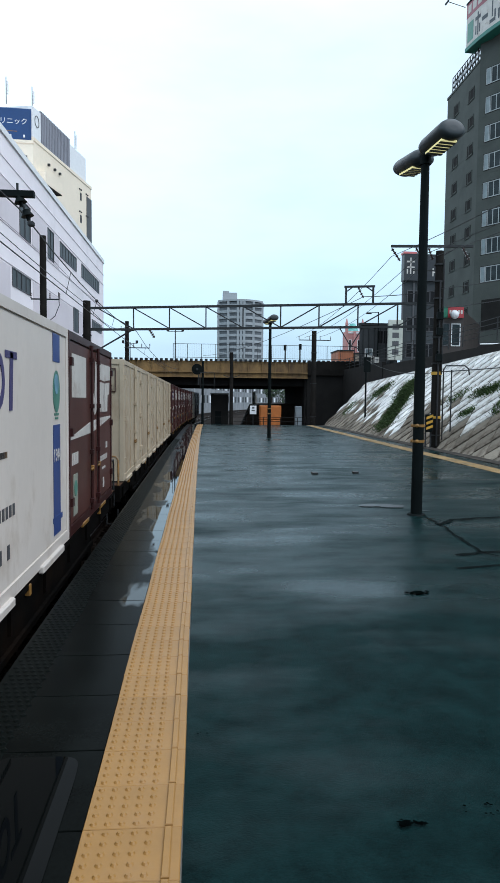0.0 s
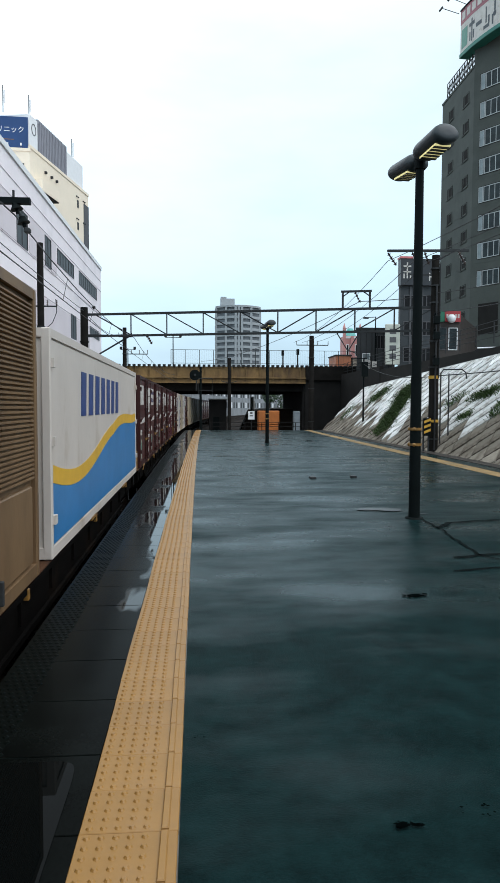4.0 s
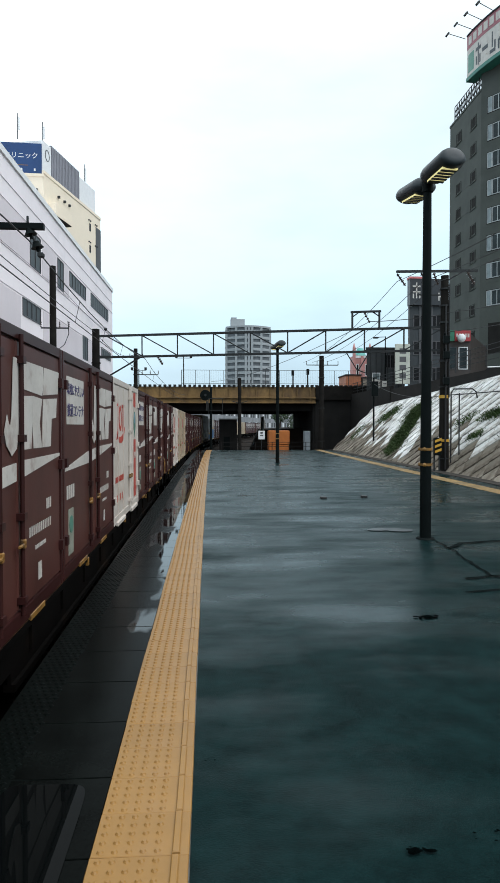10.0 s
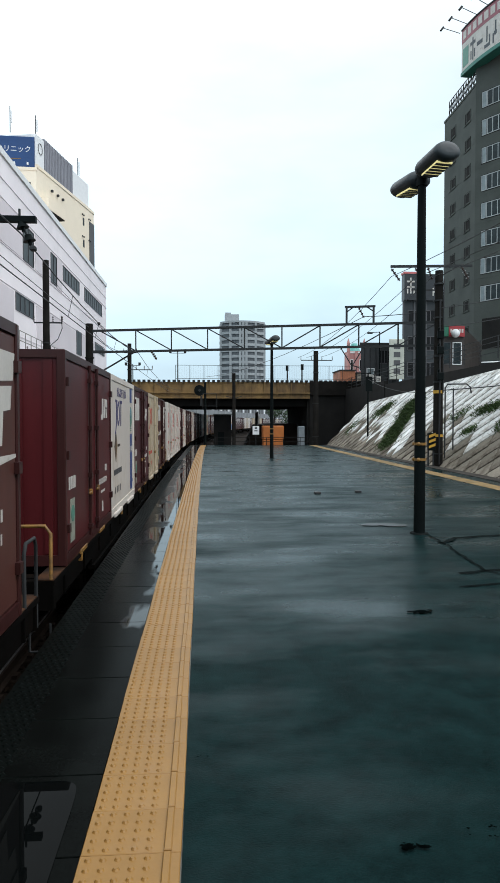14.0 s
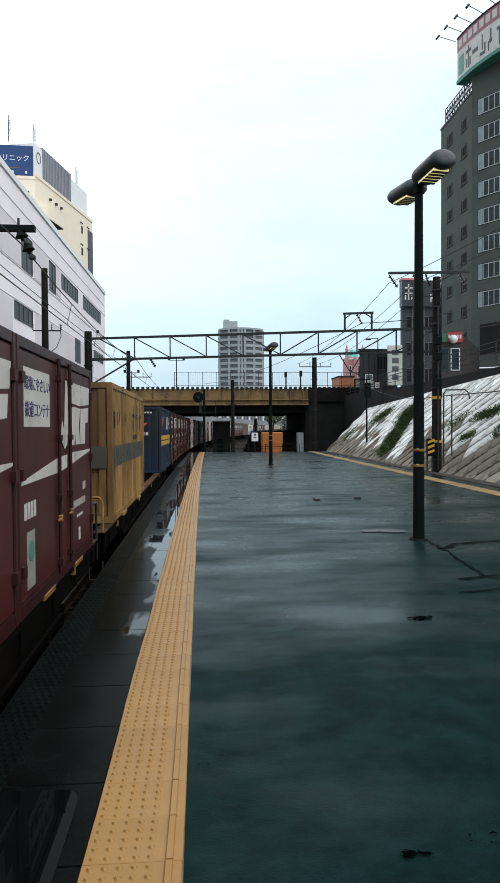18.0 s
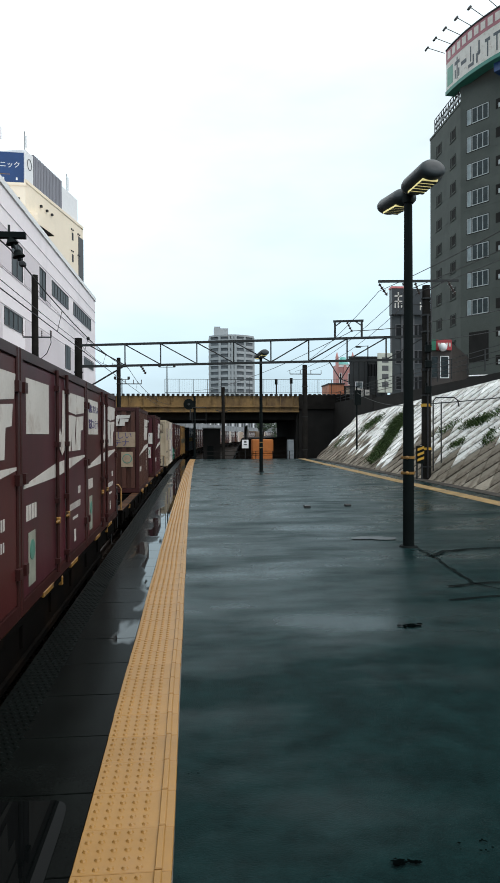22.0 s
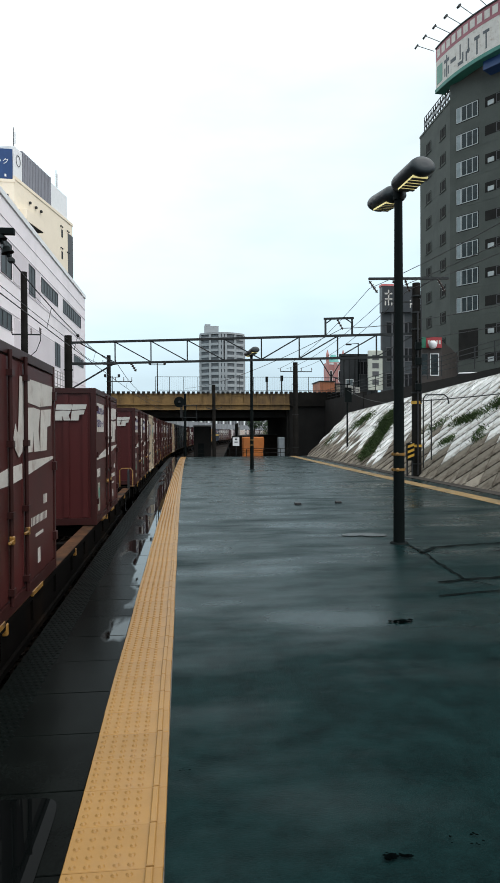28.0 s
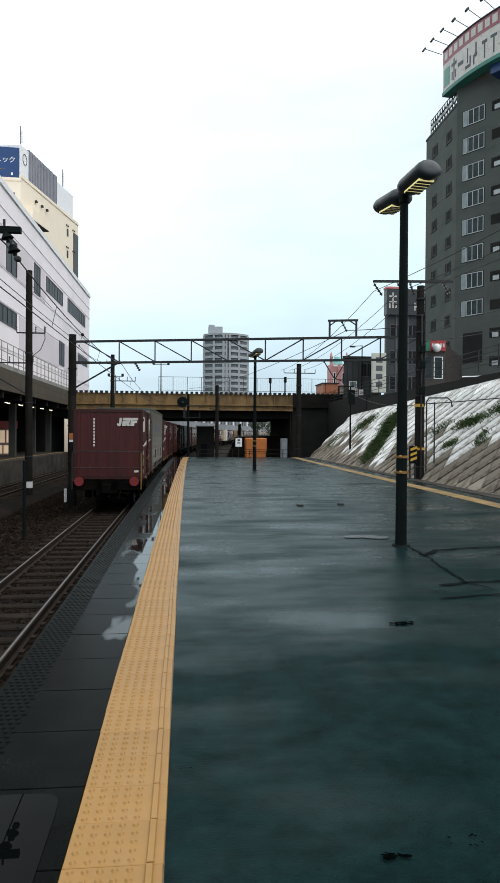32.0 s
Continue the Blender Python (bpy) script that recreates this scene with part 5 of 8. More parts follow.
    wire(bm, [(1.17, L0 - 0.02, -0.45), (1.17, L0 - 0.02, -0.75), (0.95, L0 - 0.02, -0.75), (0.95, L0 - 0.02, -0.45)], 0.016, 6)
    part("step", bm, GALV, c)
    if last:
        bm = bmesh.new()
        wire(bm, [(1.19, L0 - 0.03, 0.98), (1.15, L0 - 0.03, 1.03), (-1.15, L0 - 0.03, 1.03), (-1.19, L0 - 0.03, 0.98), (-1.19, L0 - 0.03, -0.3)], 0.018, 7)
        wire(bm, [(1.17, L0 - 0.03, 0.45), (-1.17, L0 - 0.03, 0.45)], 0.015, 6)
        part("end_rail", bm, GALV, c, "pale steel rail across the wagon end")
        for s in (-1, 1):
            bm = bmesh.new()
            tube(bm, (s * 0.95, L0 - 0.07, -0.02), (s * 0.95, L0 - 0.05, -0.02), 0.16, n=26, smooth=False)
            part("tail_disc", bm, TAILRED, c, "round red tail disc")
        bm = bmesh.new()
        box(bm, 0.95, 1.10, L0 - 0.05, L0 - 0.04, 0.30, 0.37)
        part("plate", bm, MARK, c)
    return c


MAKE = {
    "r": lambda: red_container(RED, "plain", "red-brown steel freight container with a blank white placard"),
    "rt": lambda: red_container(RED, "text", "red-brown steel freight container with a lettered white placard"),
    "re": lambda: red_container(RED, "text", "red-brown steel freight container with white marks on side and end", "big", "plain"),
    "rl": lambda: red_container(RED, "plain", "red-brown steel freight container at the tail of the train", "big", "number", 4.95),
    "rs": lambda: red_container(RED, "none", "red-brown steel freight container without placard"),
    "b": lambda: red_container(BROWNRED, "plain", "faded brown steel freight container with white marks"),
    "bt": lambda: red_container(BROWNRED, "text", "faded brown steel freight container with a lettered placard"),
    "p": lambda: red_container(PURPLE, "plain", "purple-red steel freight container with a small white mark", "tiny"),
    "pb": lambda: red_container(PURPLE, "plain", "purple-red steel freight container with a white flash"),
    "u": lambda: red_container(RUST, "plain", "rusty brown steel freight container with worn marks"),
    "j": lambda: red_container(JRED, "none", "plain dark crimson freight container with a small white mark", "small"),
    "ribr": lambda: ribbed_container(CL, PURPLE, FRAMERED, 13, "ribbed red steel freight container with lettered end", "red"),
    "ribu": lambda: ribbed_container(CL, DIRTYBROWN, FRAMERED, 13, "sooty brown ribbed freight container with a stained lettered end", "red"),
    "blue": lambda: ribbed_container(6.2, BLUEBOX, BLUEBOX, 20, "ribbed dark blue freight container with two ochre bands", "blue"),
    "ochre": lambda: ribbed_container(6.2, YELLOWBOX, YELLOWBOX, 20, "ribbed ochre freight container with a dark band", "ochre"),
    "wb": lambda: box_container(WHITEBOX, BLUEBAND, TEXTBLUE, "white freight container with a dark blue upright band", True, False, False),
    "wd": lambda: box_container(WHITEBOX, BLUEBAND, TEXTBLUE, "white freight container with blue band and dark diamond mark", False, True, False),
    "ws": lambda: box_container(WHITEBOX, BLUEBAND, TEXTBLUE, "clean white freight container with a dark slogan and blue band", False, True, False, True),
    "wr": lambda: box_container(WHITEBOX, REDBAND, REDBAND, "white freight container with a red upright band and red swoosh", True, False, True),
    "cb": lambda: box_container(CREAMBOX, DARKBAND, TEXTBLUE, "rust-stained cream freight container with a dark upright band", True, False, False),
    "cd": lambda: box_container(CREAMBOX, DARKBAND, TEXTBLUE, "aged cream freight container with a dark diamond mark", False, True, False),
    "cp": lambda: box_container(CREAMBOX, PINKBAND, PINKBAND, "cream freight container with a pink-red band and diamond mark", False, True, True),
    "cj": lambda: box_container(CREAMBOX, None, REDBAND, "dirty cream freight container with a small red mark", False, False, True),
    "c": lambda: box_container(CREAMBOX, None, None, "plain dirty cream freight container with ribbed doors", False, False, True),
    "tank": tank_container,
    "brown": lambda: slatted_container(9.6, BROWNWING, "long brown freight container with slatted wing sides"),
    "silver": lambda: slatted_container(9.85, SILVER, "long silvery freight container with slatted wing sides"),
    "wave": lambda: picture_container(9.6),
}
LENGTH = {"rl": 4.95, "blue": 6.2, "ochre": 6.2, "brown": 9.6, "silver": 9.85, "wave": 9.6}

# loads from the tail of the train forwards; each wagon from its front slot to its rear one
LOADS = [
    "", "- re - re -", "j r cd rt re", "cp rs rt u rt", "rt pb r rt rt",
    "- ribr - ribu -", "rt re tank wb cb", "", "bt rt r u rt", "b cj p ws j",
    "wr pb wr wr wr", "b bt wr bt b", "b cp cp wr b", "bt rt rt r pb", "",
    "ribr r rt rt r", "b wd cd wd b", "c c c c c", "r rt r r rt", "r r cd rt r",
]
EXTRA = {0: [("rl", -1.3), ("silver", 4.75), ("ribr", 15.5)], 7: [("ochre", 0.35), ("blue", 13.65)], 14: [("brown", 0.0), ("wave", 10.2)]}

TRAIN, FIRST = [], {}


def put_on_train(kind, p):
    """Place a load so that its rear end is p metres ahead of the train's rear."""
    length = LENGTH.get(kind, CL)
    if kind not in FIRST:
        FIRST[kind] = MAKE[kind]()
        ob = FIRST[kind]
    else:
        ob = copy_thing(FIRST[kind], pose(0, 0, 0))
    TRAIN.append((ob, p + length / 2))


wagon_first = None
for k, row in enumerate(LOADS):
    if k == 0:
        wagon = flat_wagon(True)
    elif wagon_first is None:
        wagon = wagon_first = flat_wagon()
    else:
        wagon = copy_thing(wagon_first, pose(0, 0, 0))
    TRAIN.append((wagon, PITCH * k))
    for s, kind in enumerate(row.split()):
        if kind != "-":
            put_on_train(kind, PITCH * k + SLOT * (4 - s))
    for kind, at in EXTRA.get(k, ()):
        put_on_train(kind, PITCH * k + at)

# ---- buildings ----


def wall_frame(p0, p1):
    """A frame on a wall: u along it, v out of it (to the right of p0 to p1), w up."""
    p0, p1 = Vector((*p0, 0)), Vector((*p1, 0))
    u = (p1 - p0).normalized()
    v = Vector((u.y, -u.x, 0))
    return Matrix(((u.x, v.x, 0, p0.x), (u.y, v.y, 0, p0.y), (0, 0, 1, 0), (0, 0, 0, 1))), (p1 - p0).length


def window(parent, f, u0, u1, z0, z1, lights=2, frame_mat=None, glass=None, w=0.06, name="window", hood=False):
    """A framed window on a wall; each light is a pane of its own."""
    bm = bmesh.new()
    rim = [[[bm.verts.new(f @ Vector((u, v, z))) for u, z in ((u0 + k, z0 + k), (u1 - k, z0 + k), (u1 - k, z1 - k), (u0 + k, z1 - k))] for k in (0, w)] for v in (-0.02, 0.05)]
    for i in range(4):
        j = (i + 1) % 4
        bm.faces.new([rim[1][0][i], rim[1][0][j], rim[1][1][j], rim[1][1][i]])
        bm.faces.new([rim[0][0][i], rim[0][0][j], rim[1][0][j], rim[1][0][i]])
        bm.faces.new([rim[0][1][i], rim[0][1][j], rim[1][1][j], rim[1][1][i]])
    win = part(name, bm, frame_mat or DARKMETAL, parent)
    for i in range(1, lights):
        x = u0 + (u1 - u0) * i / lights
        bm = bmesh.new()
        box(bm, x - w / 2, x + w / 2, -0.02, 0.045, z0 + w, z1 - w, f)
        part("mullion", bm, frame_mat or DARKMETAL, win)
    if hood:
        bm = bmesh.new()
        box(bm, u0 - 0.08, u1 + 0.08, -0.02, 0.16, z0 - 0.08, z0, f)
        part("sill", bm, frame_mat or DARKMETAL, win)
    for i in range(lights):
        a, b = u0 + (u1 - u0) * i / lights, u0 + (u1 - u0) * (i + 1) / lights
        bm = bmesh.new()
        box(bm, a + w / 2, b - w / 2, 0.004, 0.014, z0 + w, z1 - w, f)
        part("pane", bm, glass or GLASS, win)
    return win


# white station building on the left
wb = thing("station_building", pose(0, 0, 0), "white panel-clad station building with dark strip windows", "building")
A, B = (-11.6, 20.0), (-10.6, 76.0)
f, length = wall_frame(A, B)
bm = bmesh.new()
prism(bm, [A, B, (-40, 76.0), (-40, 20.0)], 5.6, 16.88)
part("wall", bm, WHITEPANEL, wb)
bm = bmesh.new()
box(bm, -0.2, length + 0.05, -0.3, 0.10, 16.88, 17.26, f)
part("roof_edge", bm, WHITE, wb)
for u0, u1, z0, z1 in ((0.0, 23.0, 12.0, 14.4), (26.0, 30.2, 12.0, 14.4), (32.2, 34.0, 12.0, 14.4), (0.0, 21.0, 7.4, 9.6), (26.2, 39.2, 7.4, 9.6), (41.8, 48.5, 7.4, 9.6)):
    bm = bmesh.new()
    box(bm, u0, u1, 0.002, 0.03, z0, z1, f)
    part("grey_band", bm, GREYPANEL, wb)
bm = bmesh.new()
for z in (7.0, 9.75, 11.9, 14.5, 15.6):
    box(bm, 0, length, -0.01, 0.034, z - 0.02, z + 0.02, f)
seams = part("panel_joints", bm, GREYPANEL, wb)
for u0, u1, z0, z1, n in ((34.3, 40.8, 13.05, 14.25, 6), (43.2, 52.9, 13.05, 14.3, 9), (30.3, 32.2, 12.1, 14.3, 2), (23.1, 25.6, 12.0, 14.3, 2), (21.4, 25.5, 8.55, 9.65, 4), (39.4, 41.6, 7.7, 9.8, 2),
                          (48.7, 54.4, 8.9, 9.85, 5), (10.0, 17.0, 13.05, 14.25, 6), (10.0, 15.0, 8.55, 9.65, 4)):
    window(wb, f, u0, u1, z0, z1, n)
# walkway with railing along its foot, canopy over the opposite platform
walk_f, wl_len = wall_frame((-10.3, 20.0), (-10.0, 60.0))
bm = bmesh.new()
box(bm, -2, wl_len, -1.6, 0, 5.35, 5.62, walk_f)
part("walkway", bm, CONCRETE, wb, "pale walkway slab")
bm = bmesh.new()
for u in np.arange(-1.5, wl_len, 1.25):
    tube(bm, walk_f @ Vector((u, -0.06, 5.6)), walk_f @ Vector((u, -0.06, 6.9)), 0.028, n=6)
for z in (5.85, 6.35, 6.9):
    bar(bm, walk_f @ Vector((-2, -0.06, z)), walk_f @ Vector((wl_len, -0.06, z)), 0.035)
part("walkway_railing", bm, CONCRETE, wb, "thin pale railing")
bm = bmesh.new()
box(bm, -6, wl_len, -0.1, 0.05, 4.1, 5.35, walk_f)
part("fascia", bm, BROWNROOF, wb, "brown canopy fascia")
# soffit and back wall are near-black: canopy shade put into their colour
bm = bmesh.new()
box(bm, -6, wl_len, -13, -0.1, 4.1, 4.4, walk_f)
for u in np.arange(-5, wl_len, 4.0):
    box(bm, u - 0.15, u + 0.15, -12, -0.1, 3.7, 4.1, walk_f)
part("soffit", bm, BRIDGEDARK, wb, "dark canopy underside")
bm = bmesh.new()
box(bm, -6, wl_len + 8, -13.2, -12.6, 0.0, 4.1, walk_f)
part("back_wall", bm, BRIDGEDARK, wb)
for u in np.arange(-2, wl_len, 6.0):
    for v in (-1.9,):
        bm = bmesh.new()
        t0 = walk_f @ Vector((u, v, 0))
        box(bm, -0.22, 0.22, -0.22, 0.22, 0.0, 4.1, Matrix.Translation(t0))
        part("column", bm, COLUMN, wb)
FLUO = glow("fluorescent_tube", (1.0, 0.86, 0.62), 3.0)
for u in np.arange(4, wl_len, 3.4):
    lamp = thing("platform_light", walk_f @ Matrix.Translation((u, -1.3, 3.62)), "lit tube lamp under the dark canopy", "lamp", "canopy lights")
    bm = bmesh.new()
    box(bm, -0.62, 0.62, -0.05, 0.05, 0.02, 0.08)
    tube(bm, (-0.4, 0, 0.08), (-0.4, 0, 0.48), 0.012, n=5)
    tube(bm, (0.4, 0, 0.08), (0.4, 0, 0.48), 0.012, n=5)
    part("housing", bm, GALV, lamp)
    bm = bmesh.new()
    tube(bm, (-0.58, 0, 0.0), (0.58, 0, 0.0), 0.022, n=8)
    part("tube", bm, FLUO, lamp)
# drinks machine on the opposite platform
vm = thing("platform_kiosk", pose(-13.2, 50.3, 0.0, 0, 0, 35), "small red-topped kiosk with a dim lit front on the platform", "kiosk")
bm = bmesh.new()
bevbox(bm, -0.80, 0.80, -0.4, 0.4, 0.0, 1.95, 0.03)
part("cabinet", bm, mat("kiosk_grey", (0.20, 0.15, 0.13), 0.5, vary=0.3, scale=4), vm)
bm = bmesh.new()
bevbox(bm, -0.86, 0.86, -0.48, 0.44, 1.953, 2.55, 0.04)
part("header", bm, mat("kiosk_red", (0.34, 0.035, 0.03), 0.5, vary=0.15), vm, "red header box")
DISPLAY = glow("kiosk_display", (0.75, 0.55, 0.36), 0.42)
for x0, x1, z0, z1 in ((-0.72, -0.06, 0.95, 1.85), (0.06, 0.72, 0.95, 1.85), (-0.72, -0.25, 0.15, 0.75), (-0.15, 0.25, 0.15, 0.75), (0.32, 0.72, 0.15, 0.75)):
    bm = bmesh.new()
    box(bm, x0, x1, -0.412, -0.402, z0, z1)
    part("display", bm, DISPLAY, vm)

SCREEN = mat("ribbed_screen_grey", (0.24, 0.24, 0.27), 0.6, vary=0.1, scale=0.5)
# cream building behind it, with roof boxes and a sign
cb = thing("clinic_building", pose(0, 0, 0), "cream office block with a blue rooftop sign", "building")
N, Fc, Wl = (-17.95, 75.0), (-14.35, 91.6), (-52.0, 73.0)
bm = bmesh.new()
prism(bm, [Wl, N, Fc, (-46, 98)], -1.4, 30.0)
part("wall", bm, CREAM, cb)
fs, ls = wall_frame(N, Fc)
ff, lf = wall_frame(Wl, N)
bm = bmesh.new()
box(bm, lf - 14, lf - 0.15, -0.6, 0.05, 29.5, 32.9, ff)
sign = part("sign_board", bm, SIGNBLUE, cb, "blue sign board with white lettering")
me = text_mesh("クリニック", 0.74, WHITE)
ob = new("lettering", me)
ob.parent = sign
ob.matrix_basis = ff @ Matrix(((1, 0, 0, lf - 2.35), (0, 0, 1, 0.06), (0, 1, 0, 31.5), (0, 0, 0, 1)))
bm = bmesh.new()
box(bm, lf - 5.5, lf - 1.6, 0.052, 0.06, 30.45, 30.52, ff)
part("sign_line", bm, BRASS, cb)
bm = bmesh.new()
for u in np.arange(lf - 12, lf - 0.3, 1.4):
    bar(bm, ff @ Vector((u, 0.05, 29.9)), ff @ Vector((u, 0.55, 29.75)), 0.05)
    box(bm, u - 0.08, u + 0.08, 0.5, 0.62, 29.7, 29.95, ff)
part("sign_lights", bm, WHITE, cb)
bm = bmesh.new()
box(bm, 0.0, 1.95, -6, 0.0, 30.0, 33.3, fs)
part("roof_block", bm, WHITE, cb, "white rooftop block")
bm = bmesh.new()
for i in range(14):
    a = 2 * math.pi * i / 14
    b = 2 * math.pi * (i + 1) / 14
    bar(bm, fs @ Vector((1.0 + 0.5 * math.cos(a), 0.02, 32.0 + 0.6 * math.sin(a))), fs @ Vector((1.0 + 0.5 * math.cos(b), 0.02, 32.0 + 0.6 * math.sin(b))), 0.06)
part("round_mark", bm, DARKMETAL, cb)
bm = bmesh.new()
box(bm, 2.1, 10.0, -6, -0.05, 30.0, 33.6, fs)
for u in np.arange(2.2, 9.9, 0.42):
    box(bm, u, u + 0.2, -0.06, 0.0, 30.0, 33.6, fs)
part("plant_screen", bm, SCREEN, cb, "grey ribbed rooftop screen")
bm = bmesh.new()
box(bm, 10.1, 15.6, -5, -0.2, 30.0, 33.2, fs)
part("roof_block", bm, WHITE, cb, "white rooftop block")
bm = bmesh.new()
box(bm, -0.02, ls + 0.02, -0.5, 0.08, 29.7, 30.05, fs)
box(bm, 0, lf + 0.08, -0.5, 0.08, 29.3, 29.62, ff)
part("cornice", bm, CREAM, cb)
bm = bmesh.new()
box(bm, 0.9, 5.4, 0.0, 1.0, 25.4, 26.7, fs)
part("balcony", bm, CREAM, cb, "cream balcony box")
# dark sheet beneath the cream balcony paints its underside shade
bm = bmesh.new()
box(bm, 1.0, 5.3, 0.05, 0.95, 25.3, 25.396, fs)
part("balcony_soffit", bm, BRIDGEDARK, cb)
bm = bmesh.new()
box(bm, ls - 1.7, ls + 0.03, -1.5, 0.05, -1.0, 28.3, fs)
part("dark_corner", bm, DARKMETAL, cb, "dark grey corner strip")
for u in (13.3, 15.5):
    for z in (27.2, 24.4, 21.6):
        window(cb, fs, u - 0.2, u + 0.25, z, z + 0.95, 1)
        bm = bmesh.new()
        for k in (-0.5, 0.0):
            box(bm, u + k, u + k + 0.16, 0.0, 0.14, z + 1.25, z + 1.4, fs)
        part("vent_hood", bm, GALV, cb)
for u in (3.6, 5.2, 6.6):
    bm = bmesh.new()
    box(bm, u, u + 0.25, 0.0, 0.25, 28.2, 28.45, fs)
    part("vent_hood", bm, GALV, cb)
window(cb, ff, lf - 5.5, lf - 0.6, 26.0, 28.0, 3)
for x, y, z0, z1 in ((-20.4, 73.9, 33.5, 35.7), (-18.1, 75.5, 33.3, 35.5), (-15.8, 88.0, 33.2, 35.8)):
    ant = thing("roof_antenna", pose(x, y, 0), "slim grey rooftop antenna mast", "antenna", "rooftop antennas")
    bm = bmesh.new()
    tube(bm, (0, 0, z0 - 0.6), (0, 0, z1), 0.05, n=6)
    part("mast", bm, GALV, ant)
    bm = bmesh.new()
    tube(bm, (0.16, 0, z0 + 0.4), (0.16, 0, z1 - 0.5), 0.09, n=8)
    bar(bm, (0, 0, z0 + 0.9), (0.16, 0, z0 + 0.9), 0.04)
    part("aerial", bm, WHITE, ant)

# dark grey tower on the right
tb = thing("apartment_tower", pose(0, 0, 0), "tall dark grey apartment block with a round rooftop advertising drum", "building")
TY, CX, CY = 80.2, 30.0, 71.0                      # far corner and the bend of its front
UX, UY = 0.5593, -0.8290                           # the front past the bend
TWIN = mat("window_frame_pale", (0.34, 0.36, 0.36), 0.5, 0.2)
PALEGLASS = mat("grey_blue_glass", (0.022, 0.030, 0.032), 0.2, vary=0.6, scale=1.2, spec=0.2)
foot = [(CX, TY), (CX, CY), (CX + 42 * UX, CY + 42 * UY), (62, 52), (62, TY)]
bm = bmesh.new()
prism(bm, foot, 4.3, 38.3)
part("wall", bm, TOWERGREY, tb)
bm = bmesh.new()
prism(bm, [(CX, CY), (CX + 42 * UX, CY + 42 * UY), (61, 52), (61, 74)], 38.3, 44.2)
part("upper_wall", bm, TOWERGREY, tb)
tf = Matrix(((0, -1, 0, CX), (-1, 0, 0, TY), (0, 0, 1, 0), (0, 0, 0, 1)))
rf = Matrix(((UX, UY, 0, CX), (UY, -UX, 0, CY), (0, 0, 1, 0), (0, 0, 0, 1)))
for k in range(10):
    z = 5.3 + 3.0 * k
    for fr, u1 in ((tf, 9.2), (rf, 14.0)):
        bm = bmesh.new()
        box(bm, 0, u1, -0.01, 0.012, z - 0.03, z + 0.03, fr)
        part("floor_joint", bm, TOWERGREY, tb)
for k in range(10):
    z = 36.62 - 3.0 * k
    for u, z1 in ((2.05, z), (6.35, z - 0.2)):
        # dark sheet on the flat wall paints the shade of the window recess
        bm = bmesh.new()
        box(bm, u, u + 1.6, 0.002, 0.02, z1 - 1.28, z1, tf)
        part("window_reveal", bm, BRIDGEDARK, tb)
        window(tb, tf, u + 0.45, u + 1.55, z1 - 1.24, z1 - 0.06, 1, TOWERGREY, GLASS, 0.08)
        bm = bmesh.new()
        box(bm, u - 0.08, u + 1.68, 0.0, 0.09, z1 - 1.36, z1 - 1.29, tf)
        part("window_sill", bm, TOWERGREY, tb)
    z0 = 35.57 - 2.97 * k
    if k < 8:
        bm = bmesh.new()
        box(bm, 0.74, 3.50, 0.002, 0.012, z0 - 0.08, z0 + 1.73, rf)
        part("window_reveal", bm, BRIDGEDARK, tb)
        win = window(tb, rf, 1.42, 3.42, z0, z0 + 1.65, 3, TWIN, PALEGLASS, 0.08)
        window(tb, rf, 0.82, 1.36, z0, z0 + 1.65, 1, TWIN, BLUEGLASS, 0.06)
    # recessed balcony: a dark sheet on the wall paints its shaded opening above a flush parapet
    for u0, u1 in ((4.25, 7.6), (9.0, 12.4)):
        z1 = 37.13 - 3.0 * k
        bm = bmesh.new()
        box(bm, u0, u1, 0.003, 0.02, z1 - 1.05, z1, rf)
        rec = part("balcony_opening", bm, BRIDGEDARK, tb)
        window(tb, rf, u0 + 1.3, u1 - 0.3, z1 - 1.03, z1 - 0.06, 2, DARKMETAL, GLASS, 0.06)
        if k % 3 != 1:
            bm = bmesh.new()
            bevbox(bm, 0, 0.7, 0, 0.12, 0, 0.5, 0.02)
            bm.transform(rf @ Matrix.Translation((u0 + 0.35, 0.0, z1 - 1.0)))
            part("air_conditioner", bm, TWIN, tb, "small pale air conditioner")
# shaded entrance recess, painted as a flat dark sheet
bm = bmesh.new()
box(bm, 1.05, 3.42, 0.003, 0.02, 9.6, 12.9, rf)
part("entrance_recess", bm, BRIDGEDARK, tb, "dark flat sheet painting a shaded recess")
bm = bmesh.new()
box(bm, 4.9, 8.8, 0.0, 1.5, 39.2, 41.0, rf)
part("shop_sign", bm, SIGNBLUE, tb, "small blue sign board")
bm = bmesh.new()
box(bm, -0.1, 9.2, -0.4, 0.06, 38.3, 38.55, tf)
part("roof_edge", bm, TOWERGREY, tb)
bm = bmesh.new()
for i in range(12):
    u = 1.2 + 0.72 * i
    bar(bm, tf @ Vector((u, -0.1, 38.5)), tf @ Vector((u, -0.1, 40.3)), 0.07)
    if i < 11:
        bar(bm, tf @ Vector((u, -0.1, 38.6)), tf @ Vector((u + 0.72, -0.1, 40.2)), 0.05)
        bar(bm, tf @ Vector((u + 0.72, -0.1, 38.6)), tf @ Vector((u, -0.1, 40.2)), 0.05)
for z in (39.1, 39.7, 40.3):
    bar(bm, tf @ Vector((1.2, -0.1, z)), tf @ Vector((9.12, -0.1, z)), 0.07)
part("roof_lattice", bm, GALV, tb, "pale lattice railing")
# bowed rooftop sign
DX, DY, DR = 50.5, 74.9, 21.5
A0, A1 = 185.6, 236.0


